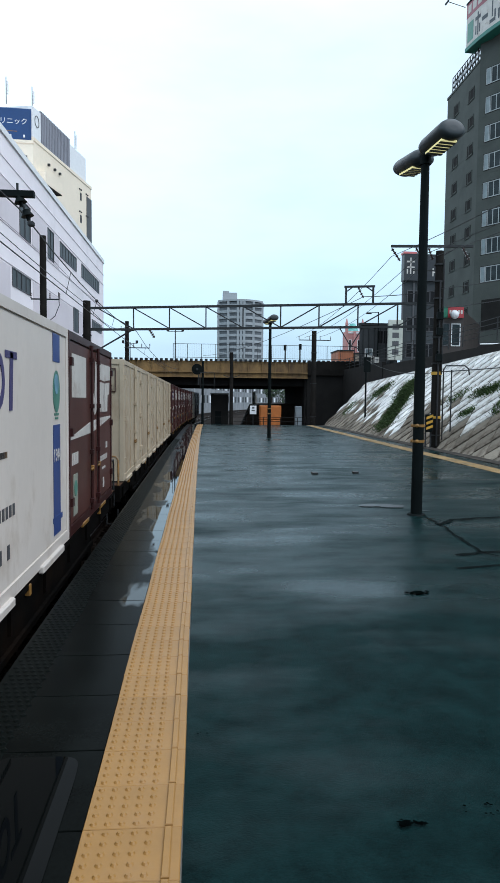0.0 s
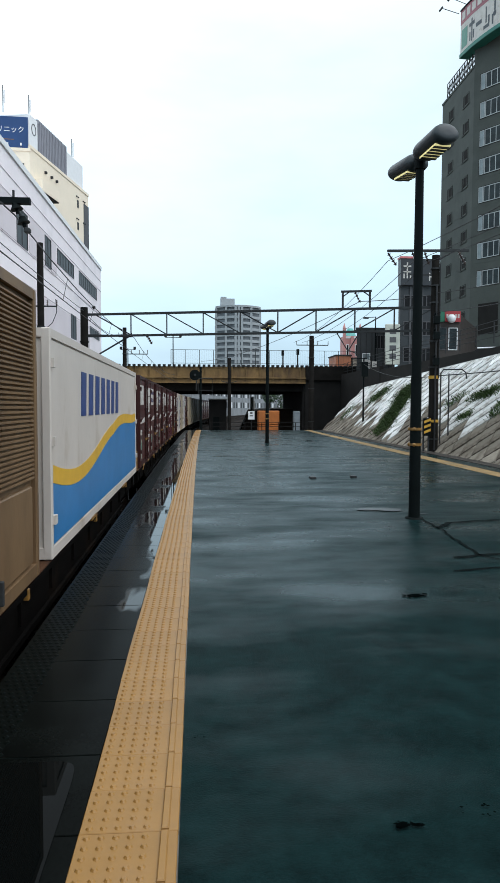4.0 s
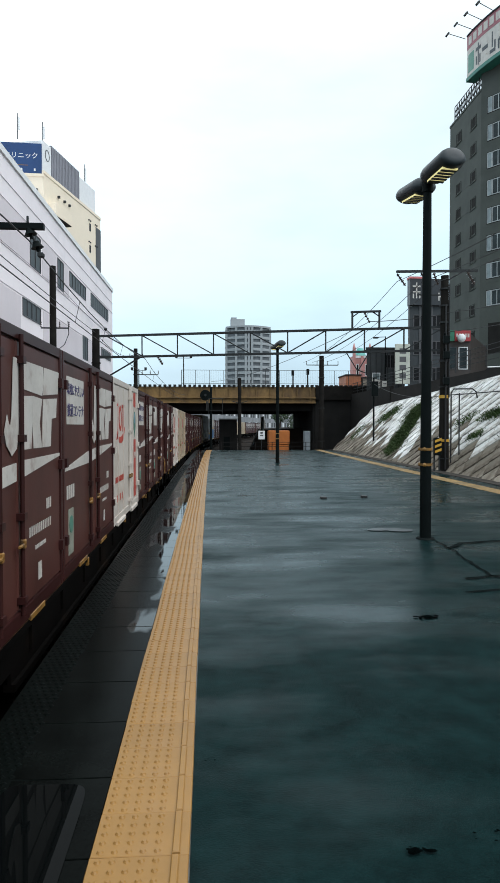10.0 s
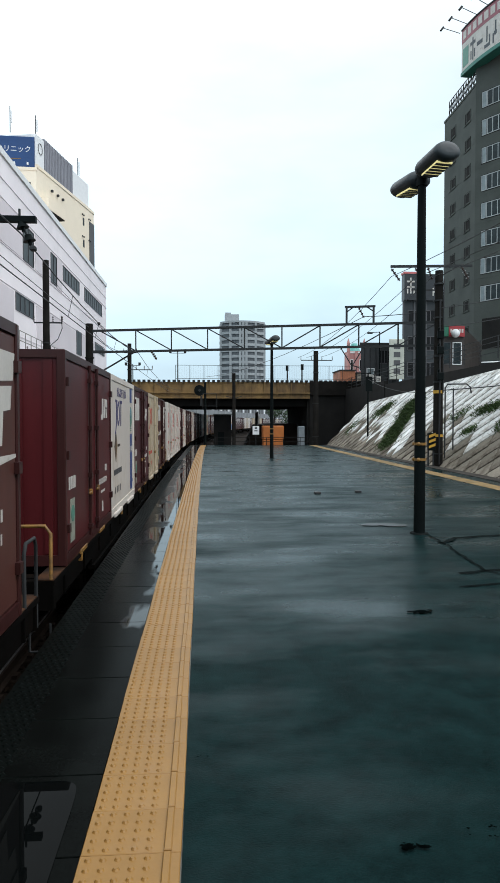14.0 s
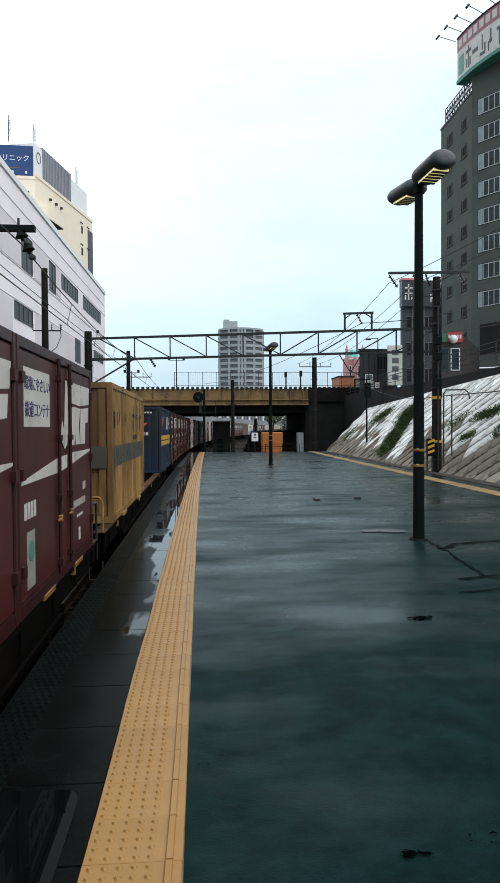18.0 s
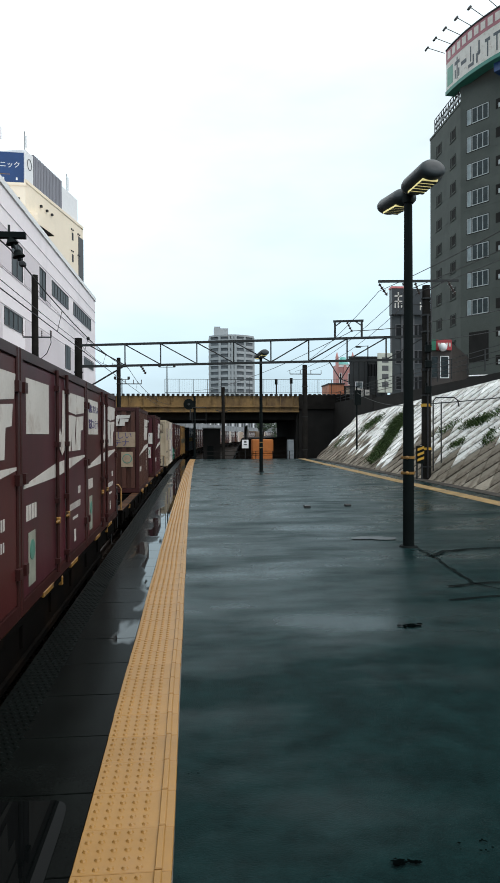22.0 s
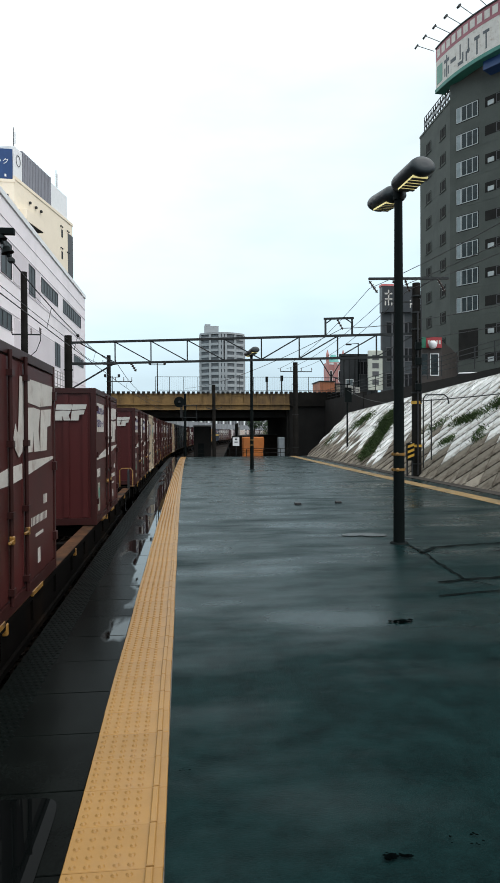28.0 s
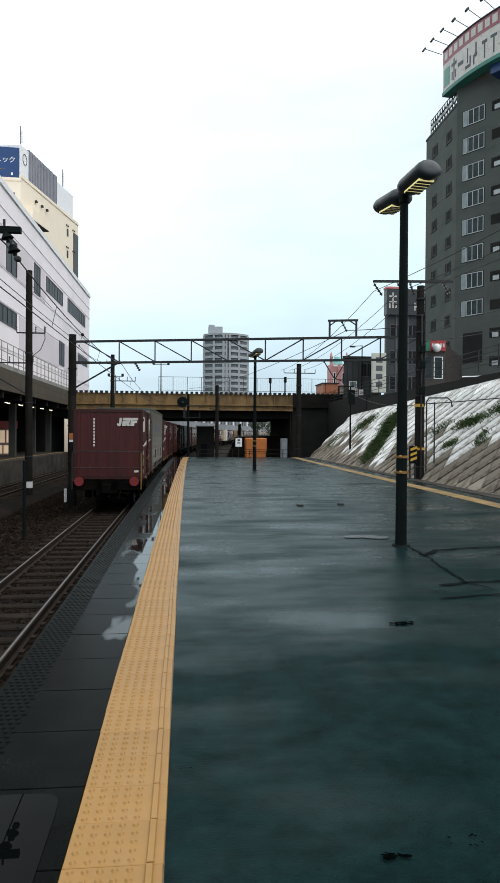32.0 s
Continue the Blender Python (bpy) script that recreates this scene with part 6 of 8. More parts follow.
def arc_wall(name, a0, a1, z0, z1, r, material, label="", thick=0.12):
    """An upright bowed board with thickness."""
    bm = bmesh.new()
    n = max(1, int(abs(a1 - a0) / 1.2))
    rows = []
    for i in range(n + 1):
        t = radians(a0 + (a1 - a0) * i / n)
        rows.append([bm.verts.new((DX + q * math.cos(t), DY + q * math.sin(t), z)) for q, z in ((r, z0), (r, z1), (r - thick, z1), (r - thick, z0))])
    for a, b in zip(rows, rows[1:]):
        for k in range(4):
            bm.faces.new([a[k], a[(k + 1) % 4], b[(k + 1) % 4], b[k]])
    bm.faces.new(rows[0])
    bm.faces.new(rows[-1][::-1])
    return part(name, bm, material, tb, label)


arc_wall("sign_band", A0, A1, 40.5, 43.55, DR, PLACARD, "bowed pale advertising board", 0.5)
arc_wall("sign_rim", A0 - 0.2, A1, 40.1, 40.5, DR + 0.08, mat("rim_green", (0.03, 0.17, 0.13), 0.5), "green lower rim", 1.2)
arc_wall("sign_upper_band", A0, A1, 43.55, 45.05, DR + 0.02, mat("sign_pink", (0.30, 0.10, 0.12), 0.5, vary=0.2, scale=0.5), "faded red upper band", 0.5)
arc_wall("sign_cap", A0, A1, 45.05, 45.2, DR + 0.1, GALV, "", 0.6)


def arc_mark(name, a0, a1, z0, z1, r, material, label=""):
    arc_wall(name, a0, a1, z0, z1, r, material, label, 0.02)


LETTER = mat("sign_lettering_dark", (0.05, 0.06, 0.07), 0.5)
for k, strokes in enumerate((((0.2, 2.6, 42.45, 42.8), (1.2, 1.65, 40.85, 43.2), (0.3, 0.75, 41.0, 41.9), (2.0, 2.5, 41.0, 41.9)), ((0.2, 2.6, 41.85, 42.25),), ((1.1, 1.5, 41.5, 43.1), (0.3, 2.5, 40.95, 41.3), (2.1, 2.6, 41.3, 42.1)),
                             ((0.4, 0.9, 40.9, 41.9), (1.2, 1.7, 41.6, 43.1), (0.9, 1.9, 41.7, 42.05)), ((1.2, 1.65, 40.85, 42.4), (0.5, 2.3, 42.4, 42.75)), ((0.3, 2.4, 42.5, 42.8), (1.2, 1.6, 40.9, 42.5)))):
    for p0, p1, z0, z1 in strokes:
        arc_mark("company_mark", 190.2 + 3.1 * k + p0, 190.2 + 3.1 * k + p1, z0, z1, DR + 0.025, LETTER)
arc_mark("company_mark", 186.4, 189.4, 40.9, 42.9, DR + 0.025, mat("mark_green", (0.10, 0.26, 0.20), 0.5), "green emblem shape")
for k in range(11):
    arc_mark("upper_mark", 186.6 + 2.5 * k, 188.3 + 2.5 * k, 43.9, 44.75, DR + 0.045, PLACARD)
for k in range(9):
    t = radians(184.5 + 4.6 * k)
    bm = bmesh.new()
    p = Vector((DX + DR * math.cos(t), DY + DR * math.sin(t), 45.1))
    q = Vector((DX + (DR + 2.0) * math.cos(t), DY + (DR + 2.0) * math.sin(t), 45.5))
    bar(bm, p, q, 0.05)
    bar(bm, q + Vector((0, 0, 0.1)), q + Vector((0.3 * math.cos(t), 0.3 * math.sin(t), -0.3)), 0.26, 0.2)
    part("sign_floodlight", bm, GALV, tb)

# shops on the street: narrow dark block with a rooftop sign, and lower ones
sb = thing("narrow_dark_building", pose(0, 0, 0), "narrow dark grey shop building with a black rooftop sign", "building")
bm = bmesh.new()
prism(bm, [(15.5, 50), (18.7, 50), (21.3, 58), (18.4, 58)], 4.3, 11.0)
part("wall", bm, mat("shop_wall_dark", (0.024, 0.029, 0.033), 0.6, vary=0.2, scale=0.8), sb)
bm = bmesh.new()
box(bm, 15.55, 18.45, 49.7, 50.4, 11.0, 13.0)
brd = part("sign_board", bm, mat("sign_black", (0.02, 0.022, 0.026), 0.4), sb, "black rooftop sign board")
bm = bmesh.new()
for a0, a1, z0, z1 in ((15.75, 16.35, 12.35, 12.47), (16.0, 16.1, 11.5, 12.7), (15.75, 16.35, 11.95, 12.04), (15.75, 15.85, 11.5, 11.85), (16.25, 16.35, 11.5, 11.85), (17.75, 17.84, 11.35, 11.95), (18.1, 18.19, 11.35, 11.95), (17.84, 18.1, 11.6, 11.7)):
    box(bm, a0, a1, 49.68, 49.698, z0, z1)
part("sign_marks", bm, MARK, brd)
bm = bmesh.new()
box(bm, 15.5, 16.5, 49.66, 50.42, 13.0, 13.15)
part("sign_cap", bm, mat("neon_pink", (0.55, 0.15, 0.15), 0.5), sb)
for x in (15.56, 16.42, 17.35, 18.38):
    bm = bmesh.new()
    box(bm, x - 0.06, x + 0.06, 49.93, 49.998, 4.3, 11.0)
    part("pilaster", bm, DARKMETAL, sb)
sf, _ = wall_frame((15.5, 50), (18.5, 50))
for z in (5.2, 7.2, 9.2):
    window(sb, sf, 0.4, 1.3, z, z + 1.1, 1)
    window(sb, sf, 1.7, 2.7, z, z + 1.1, 2)

lb = thing("low_shop_building", pose(0, 0, 0), "low dark shop with sheet-clad front beside the street", "building")
bm = bmesh.new()
prism(bm, [(14.0, 57), (17.4, 57), (17.4, 61.5), (15.3, 61.5)], 4.3, 8.4)
part("wall", bm, mat("shop_wall_grey", (0.035, 0.038, 0.040), 0.6, vary=0.3, scale=1), lb)
bm = bmesh.new()
prism(bm, [(13.85, 56.8), (17.6, 56.8), (17.6, 61.7), (15.2, 61.7)], 8.4, 8.6)
part("roof", bm, GALV, lb)
bm = bmesh.new()
for x in np.arange(14.3, 17.4, 0.5):
    box(bm, x, x + 0.06, 56.94, 57.0, 4.3, 8.4)
part("cladding_ribs", bm, GALV, lb)
lf2, _ = wall_frame((14.2, 57), (17.4, 57))
window(lb, lf2, 0.3, 1.0, 5.0, 6.4, 1, WHITE, BLUEGLASS)
window(lb, lf2, 1.4, 2.4, 6.8, 8.0, 2)

mb = thing("street_shop", pose(0, 0, 0), "street shop with red and green sign band under the tower", "building")
bm = bmesh.new()
prism(bm, [(19.2, 52), (21.2, 52), (27.0, 62), (22.5, 62)], 4.3, 9.2)
part("wall", bm, mat("shop_wall_brown", (0.045, 0.036, 0.032), 0.7, vary=0.3, scale=1), mb)
mf, _ = wall_frame((19.2, 52), (21.2, 52))
for u0, u1, m in ((0.05, 0.65, "fascia_green"), (0.68, 1.98, "fascia_red")):
    bm = bmesh.new()
    box(bm, u0, u1, 0.0, 0.18, 8.55, 9.4, mf)
    part("fascia_sign", bm, mat(m, (0.02, 0.16, 0.09) if "green" in m else (0.33, 0.03, 0.035), 0.5, vary=0.2), mb)
bm = bmesh.new()
for k in range(5):
    box(bm, 0.8 + 0.23 * k, 0.95 + 0.23 * k, 0.182, 0.19, 8.85, 9.15, mf)
part("fascia_marks", bm, MARK, mb)
for u in (0.15, 1.05):
    window(mb, mf, u, u + 0.75, 6.3, 8.1, 1, WHITE if u > 1 else DARKMETAL, PALEGLASS)
bm = bmesh.new()
bmesh.ops.create_uvsphere(bm, u_segments=14, v_segments=10, radius=0.34, matrix=Matrix.Translation((20.3, 51.5, 8.75)))
part("globe_lamp", bm, WHITE, mb, "white globe lamp")

vs = thing("upright_shop_sign", pose(14.7, 48.8, 0), "tall white upright shop sign on a street post", "sign")
bm = bmesh.new()
bevbox(bm, -0.55, 0.55, -0.12, 0.12, 4.9, 7.9, 0.03)
part("panel", bm, mat("sign_cream", (0.45, 0.46, 0.40), 0.5, vary=0.2, scale=2), vs)
for k in range(4):
    bm = bmesh.new()
    box(bm, -0.25, 0.25, -0.128, -0.122, 5.3 + 0.62 * k, 5.7 + 0.62 * k)
    part("sign_mark", bm, DARKMETAL, vs)
bm = bmesh.new()
tube(bm, (0, 0, 4.3), (0, 0, 4.95), 0.06, n=8)
part("post", bm, GALV, vs)

# street lamp, boards on the railing and a parked car, half hidden by the wall
sl = thing("street_lamp", pose(15.1, 55.0, 4.3), "slim dark street lamp with a short arm", "street light")
bm = bmesh.new()
tube(bm, (0, 0, 0), (0, 0, 5.0), 0.06, 0.045, n=8)
part("post", bm, BLACKPAINT, sl)
bm = bmesh.new()
bar(bm, (0, 0, 4.97), (-0.75, 0, 4.92), 0.05)
part("arm", bm, BLACKPAINT, sl)
bm = bmesh.new()
bevbox(bm, -1.05, -0.6, -0.12, 0.12, 4.82, 4.95, 0.03)
part("head", bm, GALV, sl)
for y, w, z0, z1 in ((53.4, 0.50, 4.75, 5.60), (52.4, 0.42, 4.85, 5.45), (50.6, 0.36, 4.80, 5.25)):
    sgn = thing("railing_board", pose(13.84, y, 0, 0, 0, -8), "small white notice board fixed to the street railing", "sign", "railing boards")
    bm = bmesh.new()
    bevbox(bm, -w / 2, w / 2, -0.03, -0.01, z0, z1, 0.008)
    part("board", bm, PLACARD, sgn)
    bm = bmesh.new()
    box(bm, -w * 0.3, w * 0.3, -0.036, -0.031, z0 + 0.5 * (z1 - z0), z0 + 0.62 * (z1 - z0))
    box(bm, -w * 0.3, w * 0.2, -0.036, -0.031, z0 + 0.25 * (z1 - z0), z0 + 0.35 * (z1 - z0))
    part("board_mark", bm, DARKMETAL, sgn)
car = thing("parked_car", pose(19.8, 44.5, 4.3, 0, 0, 62), "white hatchback car parked along the street wall", "car")
bm = bmesh.new()
side = [(-1.9, 0.25), (1.95, 0.25), (2.0, 0.62), (1.75, 0.82), (0.95, 0.92), (-1.85, 0.98), (-1.98, 0.6)]
for x0, x1, outline in ((-0.83, 0.83, side),):
    lo = [bm.verts.new((x0, a, b)) for a, b in outline]
    hi = [bm.verts.new((x1, a, b)) for a, b in outline]
    for i in range(len(outline)):
        j = (i + 1) % len(outline)
        bm.faces.new([lo[i], lo[j], hi[j], hi[i]])
    bm.faces.new(lo)
    bm.faces.new(hi[::-1])
bmesh.ops.bevel(bm, geom=bm.edges[:], offset=0.05, segments=2, affect="EDGES")
part("body", bm, WHITE, car)
bm = bmesh.new()
lo = [bm.verts.new(v) for v in ((-0.76, -1.75, 0.95), (0.76, -1.75, 0.95), (0.76, 1.0, 0.9), (-0.76, 1.0, 0.9))]
hi = [bm.verts.new(v) for v in ((-0.62, -1.45, 1.42), (0.62, -1.45, 1.42), (0.62, 0.25, 1.46), (-0.62, 0.25, 1.46))]
for i in range(4):
    bm.faces.new([lo[i], lo[(i + 1) % 4], hi[(i + 1) % 4], hi[i]])
bm.faces.new(hi)
part("cabin_glass", bm, GLASS, car, "dark tinted windows")
bm = bmesh.new()
bevbox(bm, -0.66, 0.66, -1.52, 0.34, 1.44, 1.52, 0.03)
part("roof", bm, WHITE, car)
for x in (-0.74, 0.74):
    for y in (-1.2, 1.25):
        bm = bmesh.new()
        tube(bm, (x - 0.1, y, 0.31), (x + 0.1, y, 0.31), 0.31, n=18)
        part("wheel", bm, BLACKPAINT, car)

# pink church-like building with a turquoise roof
ch = thing("pink_turreted_building", pose(0, 0, 0), "pink and white turreted building with turquoise roof", "building")
PINK = mat("pink_wall", (0.55, 0.27, 0.25), 0.7, vary=0.15, scale=0.6)
TURQ = mat("turquoise_roof", (0.14, 0.46, 0.42), 0.5, vary=0.15)
cx, cy = 26.2, 110.0
bm = bmesh.new()
prism(bm, [(cx - 1.35, cy), (cx + 1.35, cy), (cx + 1.35, cy + 3), (cx - 1.35, cy + 3)], -1.45, 13.6)
part("wall", bm, PINK, ch)
for dx in (-1.35, 0, 1.35):
    bm = bmesh.new()
    box(bm, cx + dx - 0.22, cx + dx + 0.22, cy - 0.25, cy + 0.2, 4.0, 14.9 if dx else 13.5)
    if dx:
        tube(bm, (cx + dx, cy, 14.9), (cx + dx, cy, 15.7), 0.26, 0.05, n=8)
    part("turret", bm, PINK, ch)
bm = bmesh.new()
tube(bm, (cx, cy + 1.5, 13.6), (cx, cy + 1.5, 15.0), 1.1, 0.45, n=16)
part("roof", bm, TURQ, ch)
cf, _ = wall_frame((cx - 1.35, cy), (cx + 1.35, cy))
for u in (0.35, 1.1, 1.85):
    for z in (6.2, 10.2):
        window(ch, cf, u, u + 0.5, z, z + 2.0, 1, WHITE, mat("dark_red_pane", (0.12, 0.015, 0.02), 0.3) if z == 6.2 else GLASS, 0.1)
for z in (5.4, 9.4, 13.2):
    bm = bmesh.new()
    box(bm, cx - 1.45, cx + 1.45, cy - 0.08, cy, z, z + 0.3)
    part("string_course", bm, WHITE, ch)

# orange and tan sheds at the bridge head
for x0, x1, z1, col, lab in ((15.6, 17.3, 7.4, (0.42, 0.15, 0.07), "orange-brown sheet-metal shed at the bridge head"), (17.5, 19.6, 7.1, (0.27, 0.22, 0.17), "tan rendered shed at the bridge head")):
    sh = thing("bridge_head_shed", pose(0, 0, 0), lab, "shed")
    bm = bmesh.new()
    prism(bm, [(x0, 73), (x1, 73), (x1, 77), (x0, 77)], -1.45, z1)
    part("wall", bm, mat("shed_wall", col, 0.6, vary=0.2, scale=1), sh)
    bm = bmesh.new()
    box(bm, x0 - 0.1, x1 + 0.1, 72.9, 77.1, z1, z1 + 0.12)
    part("roof", bm, GALV, sh)

# slender pale tower block far off, with bowed balconies
ft = thing("distant_tower_block", pose(0, 0, 0), "distant pale grey high-rise block with bowed balconies", "building")
PALE = mat("tower_pale_wall", (0.33, 0.35, 0.36), 0.7, vary=0.08, scale=0.1)
PALEDARK = mat("tower_recess", (0.11, 0.12, 0.13), 0.6, vary=0.3, scale=0.4)


def bowed(r0, r1, n=14, grow=0.0):
    """Footprint with a bowed front between two side walls."""
    pts = []
    for i in range(n + 1):
        t = -1 + 2 * i / n
        pts.append((20.6 + (10.4 + grow) * t, 324 - (5.0 + grow) * (1 - t * t)))
    return pts + [(31.0 + grow, 340), (10.2 - grow, 340)]


# dark core: shade between the balconies is put into its wall colour
bm = bmesh.new()
prism(bm, bowed(0, 0), -1.4, 49.2)
part("wall", bm, PALEDARK, ft)
for k in range(17):
    bm = bmesh.new()
    z = 1.2 + 2.85 * k
    prism(bm, bowed(0, 0, grow=0.5), z, z + 1.25)
    part("balcony", bm, PALE, ft)
for i in (0, 3, 6, 7, 8, 11, 14):
    x, y = bowed(0, 0, grow=0.3)[i]
    bm = bmesh.new()
    box(bm, x - 0.55, x + 0.55, y - 0.3, y + 0.6, -1.4, 49.4)
    part("pier", bm, PALE, ft)
bm = bmesh.new()
prism(bm, bowed(0, 0, grow=0.6), 49.4, 50.3)
part("roof", bm, PALE, ft)
bm = bmesh.new()
box(bm, 12.2, 15.0, 326, 334, 50.3, 55.2)
box(bm, 15.0, 19.0, 326, 334, 50.3, 54.4)
part("roof_house", bm, PALE, ft)

# low buildings and fences beyond the bridge
rb = np.random.RandomState(11)
for k in range(12):
    x = -70 + 11.5 * k + rb.uniform(-2, 2)
    w, h2 = rb.uniform(7, 12), rb.uniform(5.5, 10.5)
    g = rb.uniform(0.22, 0.5)
    hb = thing("distant_house", pose(x, 325 + rb.uniform(-12, 20), -1.4), "low pale building beyond the bridge", "building", "distant buildings")
    bm = bmesh.new()
    box(bm, -w / 2, w / 2, 0, 9, 0, h2)
    part("wall", bm, mat("far_wall", (g, g * 0.98, g * 0.96), 0.8, vary=0.1, scale=0.3), hb)
    bm = bmesh.new()
    box(bm, -w / 2 - 0.2, w / 2 + 0.2, -0.2, 9.2, h2, h2 + 0.35)
    part("roof", bm, PALEDARK, hb)
    hf, _ = wall_frame((-w / 2, 0), (w / 2, 0))
    for u in np.arange(0.8, w - 1.4, 2.2):
        for z in np.arange(1.0, h2 - 1.6, 2.8):
            window(hb, hf, u, u + 1.3, z, z + 1.3, 1, PALE)

# ---- lamps, poles, wires and other railway furniture ----


def lamp_head():
    """Rounded lamp housing, along +y from the post."""
    bm = bmesh.new()
    n = 24
    prof = [(-0.01, 0.05, 0.03), (0.0, 0.11, 0.08), (0.03, 0.155, 0.115), (0.08, 0.19, 0.145), (0.15, 0.205, 0.155), (0.66, 0.205, 0.155), (0.71, 0.195, 0.145), (0.735, 0.165, 0.12), (0.745, 0.12, 0.085), (0.748, 0.06, 0.04)]
    rings = []
    for y, rx, rz in prof:
        rings.append([bm.verts.new((rx * math.cos(t), y, (rz if math.sin(t) > 0 else rz * 0.78) * math.sin(t))) for t in [2 * math.pi * i / n for i in range(n)]])
    for a, b in zip(rings, rings[1:]):
        for i in range(n):
            fc = bm.faces.new([a[i], a[(i + 1) % n], b[(i + 1) % n], b[i]])
            fc.smooth = True
    for fc in (bm.faces.new(rings[0][::-1]), bm.faces.new(rings[-1])):
        for e in fc.edges:
            e.smooth = False
    return bm


LOUVRE = glow("lamp_panel_warm", (0.95, 0.84, 0.36), 0.55)


def platform_lamp(x, y, label):
    lamp = thing("platform_lamp", pose(x, y, -0.01), label, "lamp post", "platform lamps")
    bm = bmesh.new()
    tube(bm, (0, 0, 0.0), (0, 0, 2.2), 0.088, 0.082, n=20)
    tube(bm, (0, 0, 2.2), (0, 0, 5.46), 0.078, 0.062, n=20)
    tube(bm, (0, 0, 0.0), (0, 0, 0.03), 0.15, 0.13, n=20)
    part("post", bm, BLACKPAINT, lamp)
    bm = bmesh.new()
    tube(bm, (0, 0, 5.34), (0, 0, 5.60), 0.085, 0.075, n=16)
    part("cap", bm, BLACKPAINT, lamp)
    for ang, dx, dz in ((189.0, -0.02, 0.0), (9.0, 0.04, -0.02)):
        m = Matrix.Translation((dx, 0, 5.50 + dz)) @ pose(0, 0, 0, 4, 0, ang)
        m = m @ Matrix.Translation((0, 0.09, 0))
        bm = lamp_head()
        bm.transform(m)
        head = part("lamp_head", bm, LAMPGREY, lamp)
        bm = bmesh.new()
        box(bm, -0.12, 0.12, 0.16, 0.62, -0.124, -0.090)
        bm.transform(m)
        part("light_panel", bm, LOUVRE, head, "lit warm-white lamp panel")
        for k in range(5):
            bm = bmesh.new()
            box(bm, -0.122, 0.122, 0.180 + 0.09 * k, 0.232 + 0.09 * k, -0.134, -0.1245)
            bm.transform(m)
            part("louvre", bm, LAMPGREY, head)
    for z in (1.40, 1.16):
        bm = bmesh.new()
        tube(bm, (0, 0, z - 0.02), (0, 0, z + 0.02), 0.090, n=16)
        for a in (0.4, 2.4, 4.2):
            bmesh.ops.create_uvsphere(bm, u_segments=8, v_segments=6, radius=0.03, matrix=Matrix.Translation((0.10 * math.cos(a), 0.10 * math.sin(a), z)))
        part("band", bm, BRASS, lamp, "orange strap with round studs")
    return lamp


platform_lamp(3.40, 10.0, "dark twin-headed platform lamp, lit, with orange straps")
platform_lamp(3.36, 31.0, "dark twin-headed platform lamp near the platform end")


def insulator(bm, p0, p1, r=0.07, n=4):
    p0, p1 = Vector(p0), Vector(p1)
    tube(bm, p0, p1, r * 0.35, n=6)
    for i in range(n):
        c = p0.lerp(p1, (i + 0.5) / n)
        d = (p1 - p0).normalized() * 0.02
        tube(bm, c - d, c + d, r, r * 0.6, n=10)


# truss gantry across the tracks
gl, gr = Vector((-4.67, 28.5, 0)), Vector((9.3, 25.35, 0))
gantry = thing("gantry", pose(0, 0, 0), "dark steel truss gantry carrying the overhead wires", "overhead gantry")
bm = bmesh.new()
tube(bm, (gl.x, gl.y, -1.42), (gl.x, gl.y, 5.86), 0.19, 0.155, n=16)
for z in (0.4, 2.0, 3.4, 4.4):
    tube(bm, (gl.x, gl.y, z), (gl.x, gl.y, z + 0.05), 0.195, n=16)
part("post", bm, POLE, gantry)


def on_beam(t, z):
    p = gl.lerp(gr, t)
    return Vector((p.x, p.y, z + 0.06 * t))


for z in (5.56, 4.66):
    bm = bmesh.new()
    bar(bm, on_beam(0.0, z), on_beam(1.0, z), 0.10, 0.09)
    part("chord", bm, GALV, gantry)
n = 9
for i in range(1, n):
    t = 0.035 + 0.965 * i / n
    bm = bmesh.new()
    bar(bm, on_beam(t, 4.68), on_beam(t, 5.54), 0.05)
    part("upright", bm, GALV, gantry)
for i in range(n):
    t0, t1 = 0.035 + 0.965 * i / n, 0.035 + 0.965 * (i + 1) / n
    bm = bmesh.new()
    if i < 5:
        bar(bm, on_beam(t0, 5.54), on_beam(t1, 4.68), 0.045)
    else:
        bar(bm, on_beam(t0, 4.68), on_beam(t1, 5.54), 0.045)
    part("diagonal", bm, GALV, gantry)
bm = bmesh.new()
for t in (0.752, 0.826):
    bar(bm, on_beam(t, 5.56), on_beam(t, 6.25), 0.07)
bar(bm, on_beam(0.747, 6.25), on_beam(0.831, 6.25), 0.08)
bar(bm, on_beam(0.752, 6.05), on_beam(0.772, 6.25), 0.04)
bar(bm, on_beam(0.826, 6.05), on_beam(0.806, 6.25), 0.04)
part("upper_frame", bm, GALV, gantry, "raised square frame for the feeder wire")
bm = bmesh.new()
bar(bm, on_beam(0.735, 4.66), on_beam(0.765, 3.95), 0.04)
bar(bm, on_beam(0.80, 4.66), on_beam(0.77, 3.95), 0.04)
bar(bm, on_beam(0.765, 3.95), on_beam(0.80, 3.75), 0.035)
part("hanger", bm, GALV, gantry)
bm = bmesh.new()
insulator(bm, on_beam(0.785, 6.22), on_beam(0.80, 5.80), 0.06)
insulator(bm, on_beam(0.19, 4.64), on_beam(0.205, 4.30), 0.07)
part("insulator", bm, INSUL, gantry)
bm = bmesh.new()
bar(bm, (gl.x, gl.y, 3.55), (gl.x + 1.9, gl.y - 0.1, 4.68), 0.06)
bar(bm, (gl.x, gl.y, 4.72), (gl.x + 2.1, gl.y - 0.1, 4.70), 0.045)
